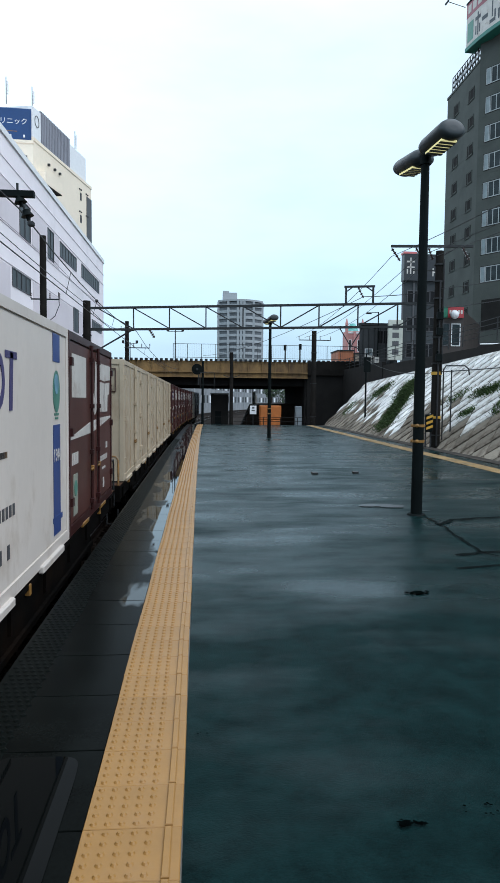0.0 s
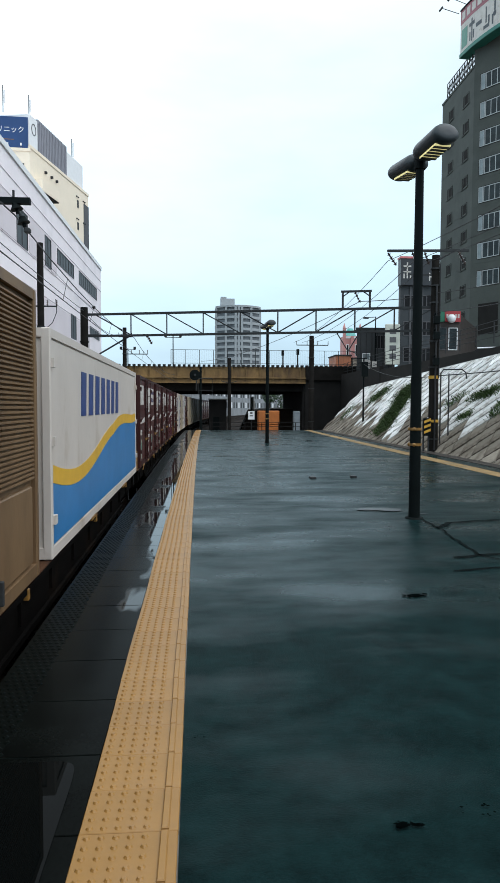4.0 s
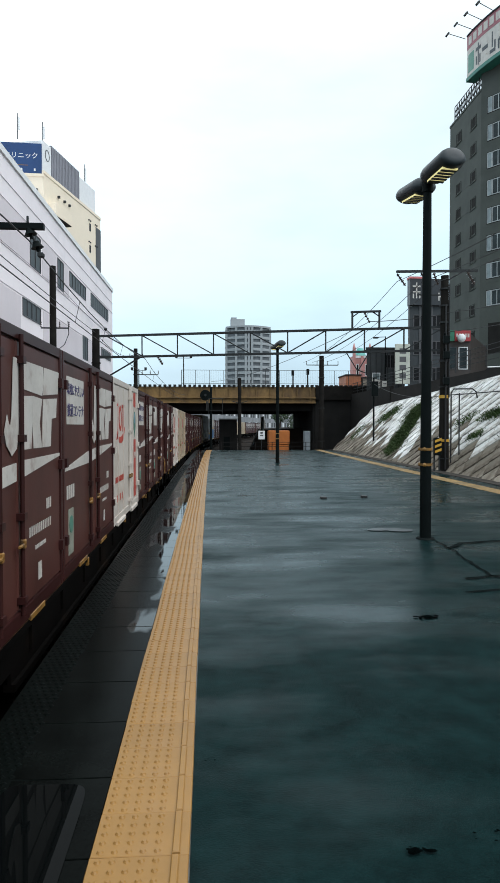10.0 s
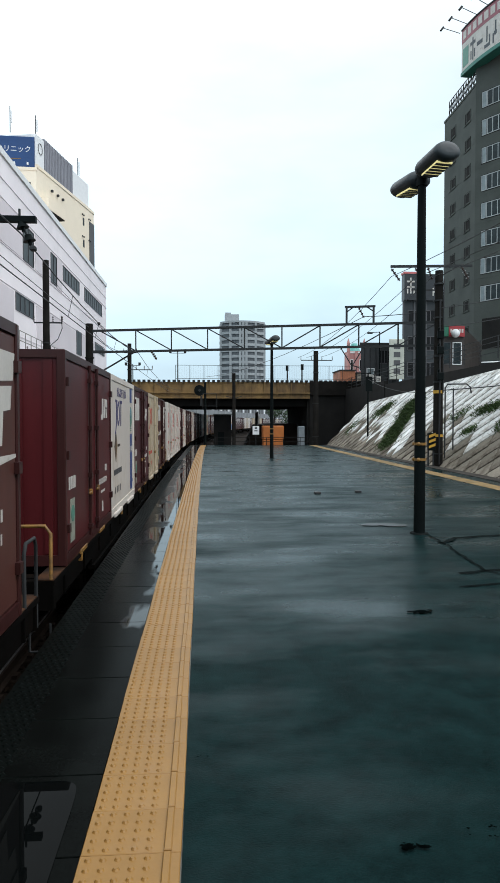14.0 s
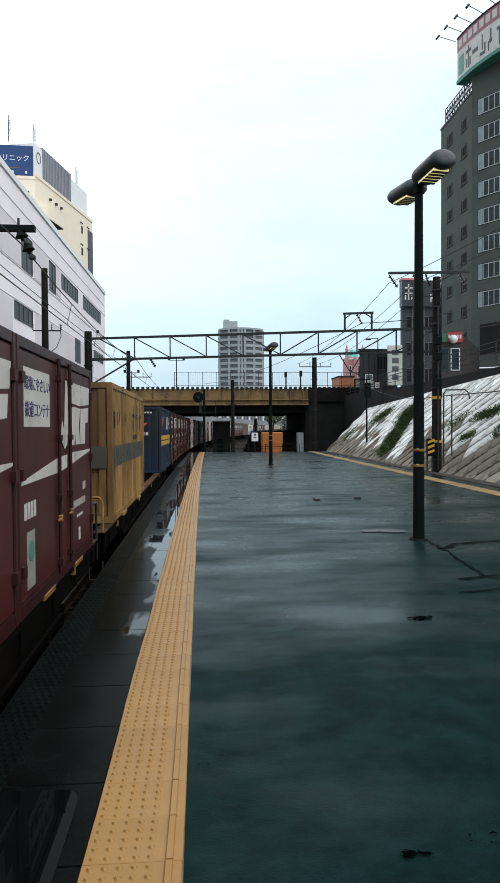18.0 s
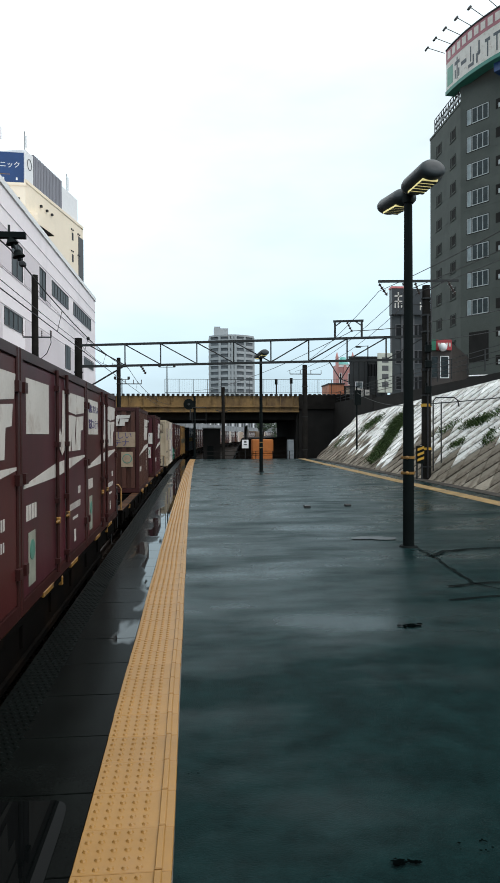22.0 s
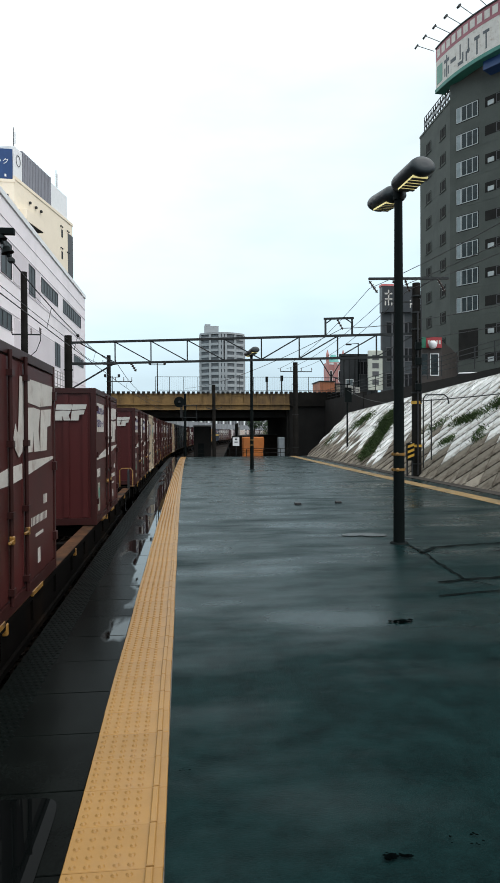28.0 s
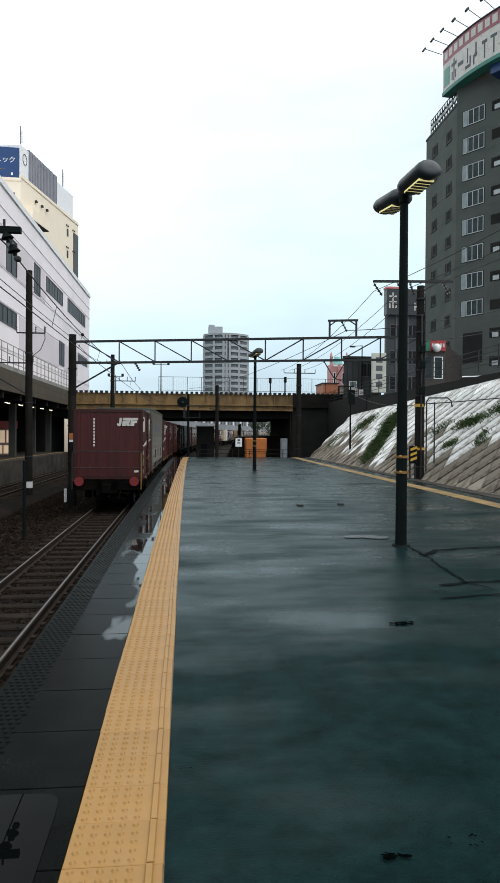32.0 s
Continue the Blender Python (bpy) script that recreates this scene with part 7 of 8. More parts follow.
part("bracket_arm", bm, GALV, gantry)
bm = bmesh.new()
box(bm, gl.x - 0.08, gl.x + 0.12, gl.y - 0.24, gl.y - 0.19, 1.45, 1.70)
part("plate", bm, ORANGE, gantry, "small orange plate")
bm = bmesh.new()
box(bm, gl.x - 0.08, gl.x + 0.12, gl.y - 0.24, gl.y - 0.19, 1.33, 1.43)
part("plate", bm, WHITE, gantry)

# right-hand pole at the platform's edge
rp = thing("catenary_pole", pose(9.3, 25.3, -0.15), "dark concrete catenary pole with warning bands and a cross-arm", "pole")
bm = bmesh.new()
tube(bm, (0, 0, -1.2), (0, 0, 7.75), 0.205, 0.15, n=18)
part("shaft", bm, POLE, rp)
for z, m, w in ((1.28, TIGER_Y, 0.10), (2.98, TIGER_Y, 0.12), (5.9, GALV, 0.06), (6.55, GALV, 0.06), (7.2, GALV, 0.06), (4.4, GALV, 0.08), (3.4, GALV, 0.06), (0.6, GALV, 0.05)):
    bm = bmesh.new()
    tube(bm, (0, 0, z), (0, 0, z + w), 0.205, n=18)
    part("band", bm, m, rp)
bm = bmesh.new()
bar(bm, (-1.95, -0.1, 7.86), (1.35, 0.1, 7.99), 0.09)
bar(bm, (-1.1, 0, 7.0), (-0.2, 0, 7.0), 0.05)
bar(bm, (0.0, 0, 7.5), (0.75, 0.05, 7.95), 0.05)
part("cross_arm", bm, GALV, rp)
for x0, x1, z in ((-1.9, -1.55, 7.8), (-0.95, -0.65, 7.84), (-0.45, -0.25, 7.86), (0.9, 1.2, 7.9)):
    bm = bmesh.new()
    insulator(bm, (x0, 0, z), (x1, 0.05, z - 0.45), 0.08)
    part("insulator", bm, INSUL, rp)
for z in (3.6, 4.6, 5.2):
    bm = bmesh.new()
    bar(bm, (-0.1, -0.12, z), (-0.1, -0.30, z + 0.3), 0.05)
    bevbox(bm, -0.16, 0.08, -0.40, -0.25, z - 0.12, z + 0.18, 0.02)
    part("fitting", bm, BLACKPAINT, rp)
bm = bmesh.new()
tube(bm, (-0.02, -0.22, 0.2), (-0.02, -0.22, 6.6), 0.035, n=8)
tube(bm, (0.12, -0.2, 3.0), (0.12, -0.2, 7.4), 0.028, n=8)
part("riser_pipe", bm, CABLE, rp)
# box with warning stripes
wbx = thing("striped_box", pose(8.88, 24.85, 0.0), "small equipment box with black and yellow warning stripes", "equipment box")
bm = bmesh.new()
bevbox(bm, -0.13, 0.13, -0.10, 0.10, 0.62, 1.30, 0.02)
part("case", bm, BLACKPAINT, wbx)
bm = bmesh.new()
for k in range(3):
    z = 0.70 + 0.2 * k
    vsx = [bm.verts.new(v) for v in ((-0.131, -0.106, z), (0.131, -0.106, z + 0.1), (0.131, -0.106, z + 0.2), (-0.131, -0.106, z + 0.1))]
    bm.faces.new(vsx)
part("stripes", bm, TIGER_Y, wbx, "yellow warning stripes")
bm = bmesh.new()
bar(bm, (-0.1, 0.05, 0.0), (-0.1, 0.05, 0.64), 0.05)
bar(bm, (0.1, 0.05, 0.0), (0.1, 0.05, 0.64), 0.05)
part("stand", bm, GALV, wbx)
# service pipes up the slope beside the pole
sp = thing("service_pipes", pose(0, 0, 0), "pair of pale steel pipes standing against the slope", "pipe")
for x in (9.62, 9.95):
    bm = bmesh.new()
    wire(bm, [(x, 25.4, -0.2), (x, 25.4, 3.05), (x + 0.1, 25.4, 3.2), (x + 0.9, 25.5, 3.22), (x + 1.05, 25.5, 3.1), (x + 1.1, 25.5, 2.85)][: 6 if x < 9.7 else 2], 0.028, 8)
    part("pipe", bm, GALV, sp)
# thin lamp post on the slope
tp = thing("slope_lamp_post", pose(10.15, 39.5, 0.55), "thin dark lamp post standing on the slope", "lamp post")
bm = bmesh.new()
tube(bm, (0, 0, 0), (0, 0, 4.1), 0.06, 0.045, n=8)
bar(bm, (-0.45, 0, 4.1), (0.2, 0, 4.1), 0.05)
part("post", bm, BLACKPAINT, tp)
bm = bmesh.new()
box(bm, -0.15, 0.25, -0.1, 0.1, 3.0, 3.9)
part("panel", bm, BLACKPAINT, tp)

# mast between the tracks, far masts, bridge-side poles
for x, y, z1, r, lab, arms in ((-7.18, 31.7, 9.25, 0.16, "dark concrete mast between the tracks with bracket arms", ((6.35, -0.55, 0.75), (4.95, -3.0, 0.2))),
                               (-5.0, 47.5, 7.25, 0.15, "dark concrete mast beside the line with insulators", ((6.6, -0.4, 0.5), (5.4, -0.1, 1.6))),
                               (8.72, 49.6, 7.05, 0.20, "weathered concrete pole at the platform end", ((6.35, -1.15, 1.25),))):
    mp = thing("line_mast", pose(x, y, -1.42), lab, "pole", "line masts")
    bm = bmesh.new()
    tube(bm, (0, 0, 0), (0, 0, z1 + 1.42), r * 1.15, r * 0.9, n=16)
    part("shaft", bm, POLE, mp)
    for z, a, b in arms:
        bm = bmesh.new()
        bar(bm, (a, -0.05, z + 1.42), (b, -0.05, z + 1.42), 0.06)
        if a < -2:
            bar(bm, (a + 0.4, -0.05, z + 1.42), (0, -0.05, z - 0.2 - 1.3 + 1.42), 0.06)
        part("cross_arm", bm, GALV, mp)
        for q in np.linspace(a, b, 4):
            if abs(q) > 0.18:
                bm = bmesh.new()
                insulator(bm, (q, -0.05, z + 1.45), (q, -0.05, z + 1.72), 0.045, 3)
                part("insulator", bm, INSUL, mp)
    for z in (2.0, 4.5, 6.8):
        bm = bmesh.new()
        tube(bm, (0, 0, z), (0, 0, z + 0.05), r * 1.17, n=16)
        part("band", bm, GALV, mp)
    if x < -6:
        bm = bmesh.new()
        tube(bm, (0, 0, 0.55), (0, 0, 0.85), r * 1.17, n=16)
        tube(bm, (0, -0.02, 0.02), (0, -0.02, 0.2), r * 1.2, n=16)
        part("paint_mark", bm, WHITE, mp, "white painted mark near the foot")
        bm = bmesh.new()
        wire(bm, [(0.7, -0.05, 8.1), (0.75, -0.1, 7.5), (0.55, -0.1, 7.0), (0.2, -0.1, 6.7), (0.15, -0.1, 5.9)], 0.02, 6)
        part("lead", bm, CABLE, mp)

# short dark post by the track, small white marker
st = thing("track_post", pose(-4.46, 19.2, -1.42), "short dark steel post beside the track", "post")
bm = bmesh.new()
tube(bm, (0, 0, 0), (0, 0, 2.35), 0.05, n=10)
part("post", bm, BLACKPAINT, st)
mk = thing("marker_peg", pose(-5.2, 30.0, -1.42), "small white marker peg in the ballast", "marker")
bm = bmesh.new()
bevbox(bm, -0.06, 0.06, -0.04, 0.04, 0, 0.65, 0.02)
part("peg", bm, WHITE, mk)

# round signal on a post at the platform end, and plain post beside it
sg = thing("signal_post", pose(0.36, 49.2, -1.42), "dark signal post with a round disc and a small ladder cage", "signal")
bm = bmesh.new()
tube(bm, (0, 0, 0), (0, 0, 6.05), 0.10, 0.09, n=12)
part("post", bm, BLACKPAINT, sg)
bm = bmesh.new()
tube(bm, (-0.42, -0.12, 5.45), (-0.42, -0.06, 5.45), 0.40, n=28, smooth=False)
part("disc", bm, BLACKPAINT, sg, "black round signal board seen from its back")
bm = bmesh.new()
tube(bm, (-0.42, -0.30, 5.45), (-0.42, -0.10, 5.45), 0.09, n=10)
bar(bm, (-0.42, -0.05, 5.45), (0, 0, 5.45), 0.06)
bar(bm, (-0.3, -0.05, 5.05), (-0.3, -0.05, 4.3), 0.12)
part("signal_lamp", bm, GALV, sg)
bm = bmesh.new()
for x in (0.02, 1.05):
    bar(bm, (x - 0.2, -0.15, 4.0), (x - 0.2, -0.15, 5.2), 0.04)
for z in (4.3, 5.2):
    bar(bm, (-0.2, -0.15, z), (0.85, -0.15, z), 0.04)
part("cage", bm, GALV, sg)
p2 = thing("plain_post", pose(2.5, 49.4, -1.42), "plain dark post at the platform end", "post")
bm = bmesh.new()
tube(bm, (0, 0, 0), (0, 0, 6.75), 0.15, 0.12, n=14)
part("post", bm, POLE, p2)
bm = bmesh.new()
bar(bm, (-0.6, 0, 5.05), (0, 0, 4.85), 0.05)
bar(bm, (0.6, 0, 5.05), (0, 0, 4.85), 0.05)
part("stay", bm, GALV, p2)

# things at the platform end
oc = thing("orange_covered_stack", pose(5.55, 50.6, -1.42), "stack under bright orange sheeting beyond the platform end", "covered stack")
bm = bmesh.new()
bevbox(bm, -0.80, 0.80, -0.6, 0.6, 1.75, 2.82, 0.05)
part("upper_cover", bm, ORANGE, oc)
bm = bmesh.new()
bevbox(bm, -0.78, 0.78, -0.58, 0.58, 0.75, 1.73, 0.04)
part("lower_cover", bm, ORANGE, oc)
bm = bmesh.new()
box(bm, -0.7, 0.7, -0.5, 0.5, 0.0, 0.75)
part("base", bm, BRIDGEDARK, oc)
ws = thing("notice_board", pose(4.2, 50.0, -1.42), "small white notice board on a thin post", "sign")
bm = bmesh.new()
bevbox(bm, -0.25, 0.25, -0.02, 0.02, 2.15, 2.80, 0.008)
part("board", bm, WHITE, ws)
bm = bmesh.new()
box(bm, -0.09, 0.09, -0.026, -0.021, 2.58, 2.72)
box(bm, -0.12, 0.12, -0.026, -0.021, 2.40, 2.48)
part("board_mark", bm, DARKMETAL, ws)
bm = bmesh.new()
tube(bm, (0, 0.03, 0), (0, 0.03, 2.5), 0.03, n=8)
part("post", bm, GALV, ws)
gb = thing("grey_cabinet", pose(8.35, 54.5, -1.42), "pale grey trackside cabinet under the bridge", "cabinet")
bm = bmesh.new()
bevbox(bm, -0.26, 0.26, -0.3, 0.3, 0, 2.75, 0.03)
part("case", bm, mat("cabinet_grey", (0.20, 0.23, 0.25), 0.5, vary=0.15), gb)
bm = bmesh.new()
box(bm, -0.22, 0.22, -0.312, -0.302, 0.2, 2.55)
part("door", bm, mat("cabinet_door_grey", (0.24, 0.27, 0.29), 0.5, vary=0.15), gb)
# end rail of the platform
er = thing("end_railing", pose(0, 0, 0), "low dark railing across the platform end", "railing")
bm = bmesh.new()
for x in np.arange(0.6, 8.2, 1.25):
    tube(bm, (x + off(48.3), 48.3, -1.42), (x + off(48.3), 48.3, 0.55), 0.03, n=7)
for z in (0.25, 0.55):
    bar(bm, (0.6 + off(48.3), 48.3, z), (8.1 + off(48.3), 48.3, z), 0.035)
part("rails", bm, BRIDGEDARK, er)

# low dark hut beside the line under the bridge
ht = thing("trackside_hut", pose(0, 0, 0), "low dark trackside hut with a pale roof edge under the bridge", "hut")
bm = bmesh.new()
prism(bm, [(1.28, 64.6), (3.0, 64.6), (3.05, 66.9), (1.36, 66.9)], -1.45, 2.35)
part("wall", bm, BRIDGEDARK, ht)
bm = bmesh.new()
prism(bm, [(1.22, 64.5), (3.06, 64.5), (3.1, 66.95), (1.3, 66.95)], 2.354, 2.47)
part("roof", bm, CONCRETE, ht, "pale flat roof")
bm = bmesh.new()
box(bm, 1.7, 2.3, 64.57, 64.598, -1.4, 0.7)
part("door", bm, BLACKPAINT, ht)

# dark bank, walls and fences beyond the bridge
bm = bmesh.new()
extrude_along(bm, [(3.0, -1.45), (9.2, -1.45), (8.6, 1.5), (4.2, 1.3)], span(67, 200, 6))
bank = tagged(part("track_bank", bm, EARTH), "dark overgrown bank beyond the bridge", "bank", kind="structure")
bm = bmesh.new()
extrude_along(bm, [(-13.5, -1.45), (-12.6, -1.45), (-12.6, 3.2), (-13.5, 3.2)], span(71.4, 230, 6))
tagged(part("cutting_wall", bm, BRIDGEDARK), "dark concrete wall of the cutting", "wall", kind="structure")
# low row of buildings on the outer side of the bend
lr = thing("lineside_building", pose(0, 0, 0), "long low grey trackside building beyond the bridge", "building")
bm = bmesh.new()
extrude_along(bm, [(-13.4, -1.45), (-8.8, -1.45), (-8.8, 7.6), (-13.4, 7.6)], span(134, 344, 7))
part("wall", bm, FARWALL, lr)
for k, y in enumerate(span(136, 340, 4)):
    x = -8.8 + off(y)
    for z in (1.2, 4.4):
        bm = bmesh.new()
        box(bm, -0.9, 0.9, -0.05, 0.03, z, z + 1.7, Matrix.Translation((x, y, 0)) @ pose(0, 0, 0, 0, 0, turn(y) - 90) @ Matrix.Rotation(math.pi, 4, "Z"))
        part("window", bm, GALV if (k + int(z)) % 3 else WHITE, lr)
bf = thing("bank_fence", pose(0, 0, 0), "weathered pale fence on the bank beyond the bridge", "fence")
for k, y in enumerate(np.arange(68, 120, 1.9)):
    bm = bmesh.new()
    x = 4.6 + off(y)
    box(bm, x - 0.05, x + 0.05, y - 0.05, y + 0.05, 1.2, 2.75)
    part("post", bm, CONCRETE, bf)
bm = bmesh.new()
for z in (1.7, 2.2, 2.65):
    wire(bm, [(4.6 + off(y), y, z) for y in np.arange(68, 120, 1.9)], 0.03, 5)
part("rail", bm, CONCRETE, bf)

# street lights and signals on the bridge
for x, y, h, twin in ((-2.15, 63.6, 8.4, True), (-7.0, 69.5, 7.7, True), (9.9, 64.0, 7.2, False), (8.75, 66.5, 7.3, False)):
    sl = thing("bridge_street_light" if twin else "bridge_signal", pose(x, y, 5.2), "slim grey street light on the bridge" if twin else "small traffic signal on the bridge", "street light" if twin else "traffic signal")
    bm = bmesh.new()
    tube(bm, (0, 0, 0), (0, 0, h - 5.2), 0.06, 0.045, n=8)
    part("post", bm, GALV, sl)
    bm = bmesh.new()
    if twin:
        bar(bm, (-0.75, 0, h - 5.35), (0.75, 0, h - 5.35), 0.05)
        for q in (-0.7, 0.7):
            box(bm, q - 0.12, q + 0.12, -0.1, 0.1, h - 5.33, h - 5.05)
    else:
        box(bm, -0.13, 0.13, -0.1, 0.1, h - 5.65, h - 5.1)
    part("head", bm, GALV if twin else BLACKPAINT, sl)

# near bracket with insulators over the track, seen from below
nb = thing("near_bracket", pose(0, 0, 0), "dark overhead bracket arm with insulators above the track", "bracket arm")
bm = bmesh.new()
bar(bm, (-7.4, 10.5, 4.84), (-2.50, 10.5, 4.84), 0.10, 0.09)
part("arm", bm, BLACKPAINT, nb)
bm = bmesh.new()
tube(bm, (-7.3, 10.5, -1.42), (-7.3, 10.5, 6.5), 0.17, 0.15, n=14)
part("mast", bm, POLE, nb)
bm = bmesh.new()
for q in (-0.10, 0.10):
    p0 = Vector((-2.66 + 0.5 * q, 10.5, 4.64 - q))
    d = Vector((0.26, 0, -0.97))
    tube(bm, p0 - d * 0.07, p0 - d * 0.03, 0.05, 0.06, n=12)
    tube(bm, p0 - d * 0.03, p0 + d * 0.03, 0.06, 0.098, n=14)
    tube(bm, p0 + d * 0.03, p0 + d * 0.09, 0.025, 0.03, n=8)
part("insulator", bm, BLACKPAINT, nb, "dark bell-shaped insulators")
bm = bmesh.new()
bar(bm, (-2.75, 10.5, 4.90), (-2.75, 10.5, 5.0), 0.03)
tube(bm, (-2.74, 10.5, 4.82), (-2.56, 10.5, 4.42), 0.018, n=6)
bevbox(bm, -2.60, -2.50, 10.45, 10.55, 4.36, 4.44, 0.02)
part("clamp", bm, GALV, nb)

# overhead wires
ow = thing("overhead_wires", pose(0, 0, 0), "thin dark overhead contact and feeder wires", "wires")


def along(x, z, ys, dip=0.0):
    n = len(ys) - 1
    return [Vector((x + off(y), y, z - dip * 4 * (i / n) * (1 - i / n))) for i, y in enumerate(ys)]


def run(name, pts, r):
    bm = bmesh.new()
    wire(bm, pts, r, 5)
    part(name, bm, CABLE, ow)


run("contact_wire", along(-2.85, 3.98, span(-30, 10.5, 10) + span(10.5, 28.4, 6)[1:] + span(28.4, 130, 8)[1:]), 0.011)
run("messenger_wire", along(-2.75, 4.62, span(-30, 10.5, 4), 0.35) + along(-2.75, 4.62, span(10.5, 28.4, 2.5), 0.28)[1:] + along(-2.75, 4.55, span(28.4, 60, 4), 0.35)[1:], 0.012)
for y in (14.5, 18.0, 21.5, 25.0, 33, 38, 43, 48):
    t = (y - 10.5) / 17.9 if y < 28.4 else (y - 28.4) / 31.6
    zt = 4.62 - (0.28 if y < 28.4 else 0.35) * 4 * t * (1 - t)
    run("dropper", [Vector((-2.75 + off(y), y, zt)), Vector((-2.85 + off(y), y, 3.98))], 0.006)
for y in (18.0, 27.0):
    t = (y - 10.5) / 17.9
    bm = bmesh.new()
    bmesh.ops.create_uvsphere(bm, u_segments=8, v_segments=6, radius=0.045, matrix=Matrix.Translation((-2.75 + off(y), y, 4.62 - 0.28 * 4 * t * (1 - t))))
    part("wire_weight", bm, CABLE, ow)
run("feeder_wire", sag((-4.6, -20, 6.6), (-4.67, 28.4, 5.7), 0.4, 14), 0.012)
run("feeder_wire", sag((-4.67, 28.6, 5.7), (-5.0, 47.5, 6.9), 0.5, 10), 0.012)
run("feeder_wire", sag((-7.1, 31.7, 8.6), (-5.0, 47.5, 7.0), 0.4, 8), 0.01)
run("contact_wire", along(-8.6, 3.98, span(-20, 110, 10)), 0.011)
run("messenger_wire", along(-8.6, 4.75, span(-20, 31.7, 5), 0.5) + along(-8.6, 4.75, span(31.7, 75, 5), 0.5)[1:], 0.011)
for (a, za), (b, zb) in (((7.4, 7.35), (7.35, 6.55)), ((8.4, 7.35), (8.0, 6.55)), ((9.0, 7.35), (9.1, 6.6))):
    run("feeder_wire", sag((a, 25.3, za), (b, 49.6, zb), 0.5, 10), 0.012)
    run("feeder_wire", sag((a, 25.3, za), (a + 1.2, -15, za + 0.3), 0.9, 14), 0.012)
run("feeder_wire", sag(on_beam(0.80, 5.85), (9.3, 25.3, 6.1), 0.05, 5), 0.015)
run("feeder_wire", sag(on_beam(0.80, 5.85), (0.5, 62.0, 5.9), 0.5, 10), 0.014)
run("feeder_wire", sag((9.3, 25.3, 6.15), (11.5, 4.0, 5.7), 0.5, 12), 0.013)
run("feeder_wire", sag((9.3, 25.3, 5.4), (12.0, 4.0, 5.2), 0.4, 12), 0.013)
run("slope_cable", sag((9.4, 25.3, 2.95), (10.15, 39.5, 4.3), 0.35, 8), 0.014)
run("slope_cable", sag((9.4, 25.3, 2.95), (12.6, 14.0, 3.3), 0.1, 8), 0.02)

# drain marks and patches on the platform
DRAIN = mat("drain_iron", (0.02, 0.02, 0.02), 0.5, vary=0.3)
for x, y, w, d in ((2.82, 15.71, 0.07, 0.10), (3.86, 15.9, 0.07, 0.07)):
    dr = thing("drain_cover", pose(x, y, 0.0), "small dark drain fitting in the wet asphalt", "drain", "platform drains")
    bm = bmesh.new()
    bevbox(bm, -w, w, -d, d, -0.01, 0.045, 0.006)
    part("cover", bm, DRAIN, dr)
PITDARK = mat("pit_shadowed_tar", (0.0012, 0.0022, 0.0022), 0.95, vary=0.5, scale=30, spec=0.0)
SEAL = mat("crack_sealant", (0.003, 0.0055, 0.0055), 0.8, vary=0.5, scale=5, spec=0.03)


def crack(name, pts, w, label):
    """A sealed crack: a thin uneven band on the asphalt."""
    bm = bmesh.new()
    rr = np.random.RandomState(len(pts) * 7)
    fine = []
    for p, q in zip(pts, pts[1:]):
        n = max(2, int((Vector(q) - Vector(p)).length / 0.12))
        fine += [Vector(p).lerp(Vector(q), i / n) for i in range(n)]
    fine.append(Vector(pts[-1]))
    rows = []
    for i, p in enumerate(fine):
        d = (fine[min(i + 1, len(fine) - 1)] - fine[max(i - 1, 0)]).normalized()
        nrm = Vector((-d.y, d.x))
        ww = w * rr.uniform(0.5, 1.2)
        p = p + nrm * rr.uniform(-0.02, 0.02)
        rows.append([bm.verts.new((*(p + nrm * ww), 0.007)), bm.verts.new((*(p - nrm * ww), 0.007))])
    for a, b in zip(rows, rows[1:]):
        bm.faces.new([a[0], a[1], b[1], b[0]])
    part(name, bm, SEAL, platform, label)




def puddle(x, y, rx, ry, seed, label, material=WATER, square=1.0, z=0.010):
    """A shallow sheet of rain water with an uneven rim."""
    rr = np.random.RandomState(seed)
    bm = bmesh.new()
    n = 60
    ph = rr.uniform(0, 6.28, 6)
    rim = []
    for i in range(n):
        t = 2 * math.pi * i / n
        c, q = math.cos(t), math.sin(t)
        k = 1 + square * sum(0.22 / (j + 1) * math.sin((j + 2) * t + ph[j]) for j in range(6))
        if square < 1:
            c, q = math.copysign(abs(c) ** 0.25, c), math.copysign(abs(q) ** 0.25, q)
        rim.append(bm.verts.new((x + rx * k * c, y + ry * k * q, z)))
    bm.faces.new(rim)
    part("puddle", bm, material, platform, label)


for x, y, rx, ry, seed in ((3.10, 10.85, 0.34, 0.19, 1), (3.62, 10.35, 0.12, 0.04, 2)):
    puddle(x, y, rx, ry, seed, "thin puddle of rain water")
puddle(-0.775, 2.45, 0.215, 0.76, 4, "thin film of rain water on an edge slab", FILM, 0.06, 0.004)
crack("sealed_crack", [(3.5, 9.9), (3.46, 9.0), (3.38, 8.1), (3.32, 7.45), (3.5, 7.1)], 0.018, "dark sealed crack")
crack("sealed_crack", [(3.44, 9.15), (3.8, 9.55), (4.6, 9.75), (5.4, 9.85), (6.4, 9.7)], 0.045, "dark sealed crack")
crack("sealed_crack", [(2.95, 7.32), (3.3, 7.42), (3.9, 7.5)], 0.045, "dark sealed crack")
crack("sealed_crack", [(2.72, 6.72), (3.05, 6.80), (3.6, 6.86)], 0.028, "dark sealed crack")
crack("sealed_crack", [(4.5, 9.2), (4.9, 9.15), (5.4, 9.22)], 0.03, "dark sealed crack")
# pits are flat flecks, the shade inside them put into the tar colour
grit = np.random.RandomState(8)
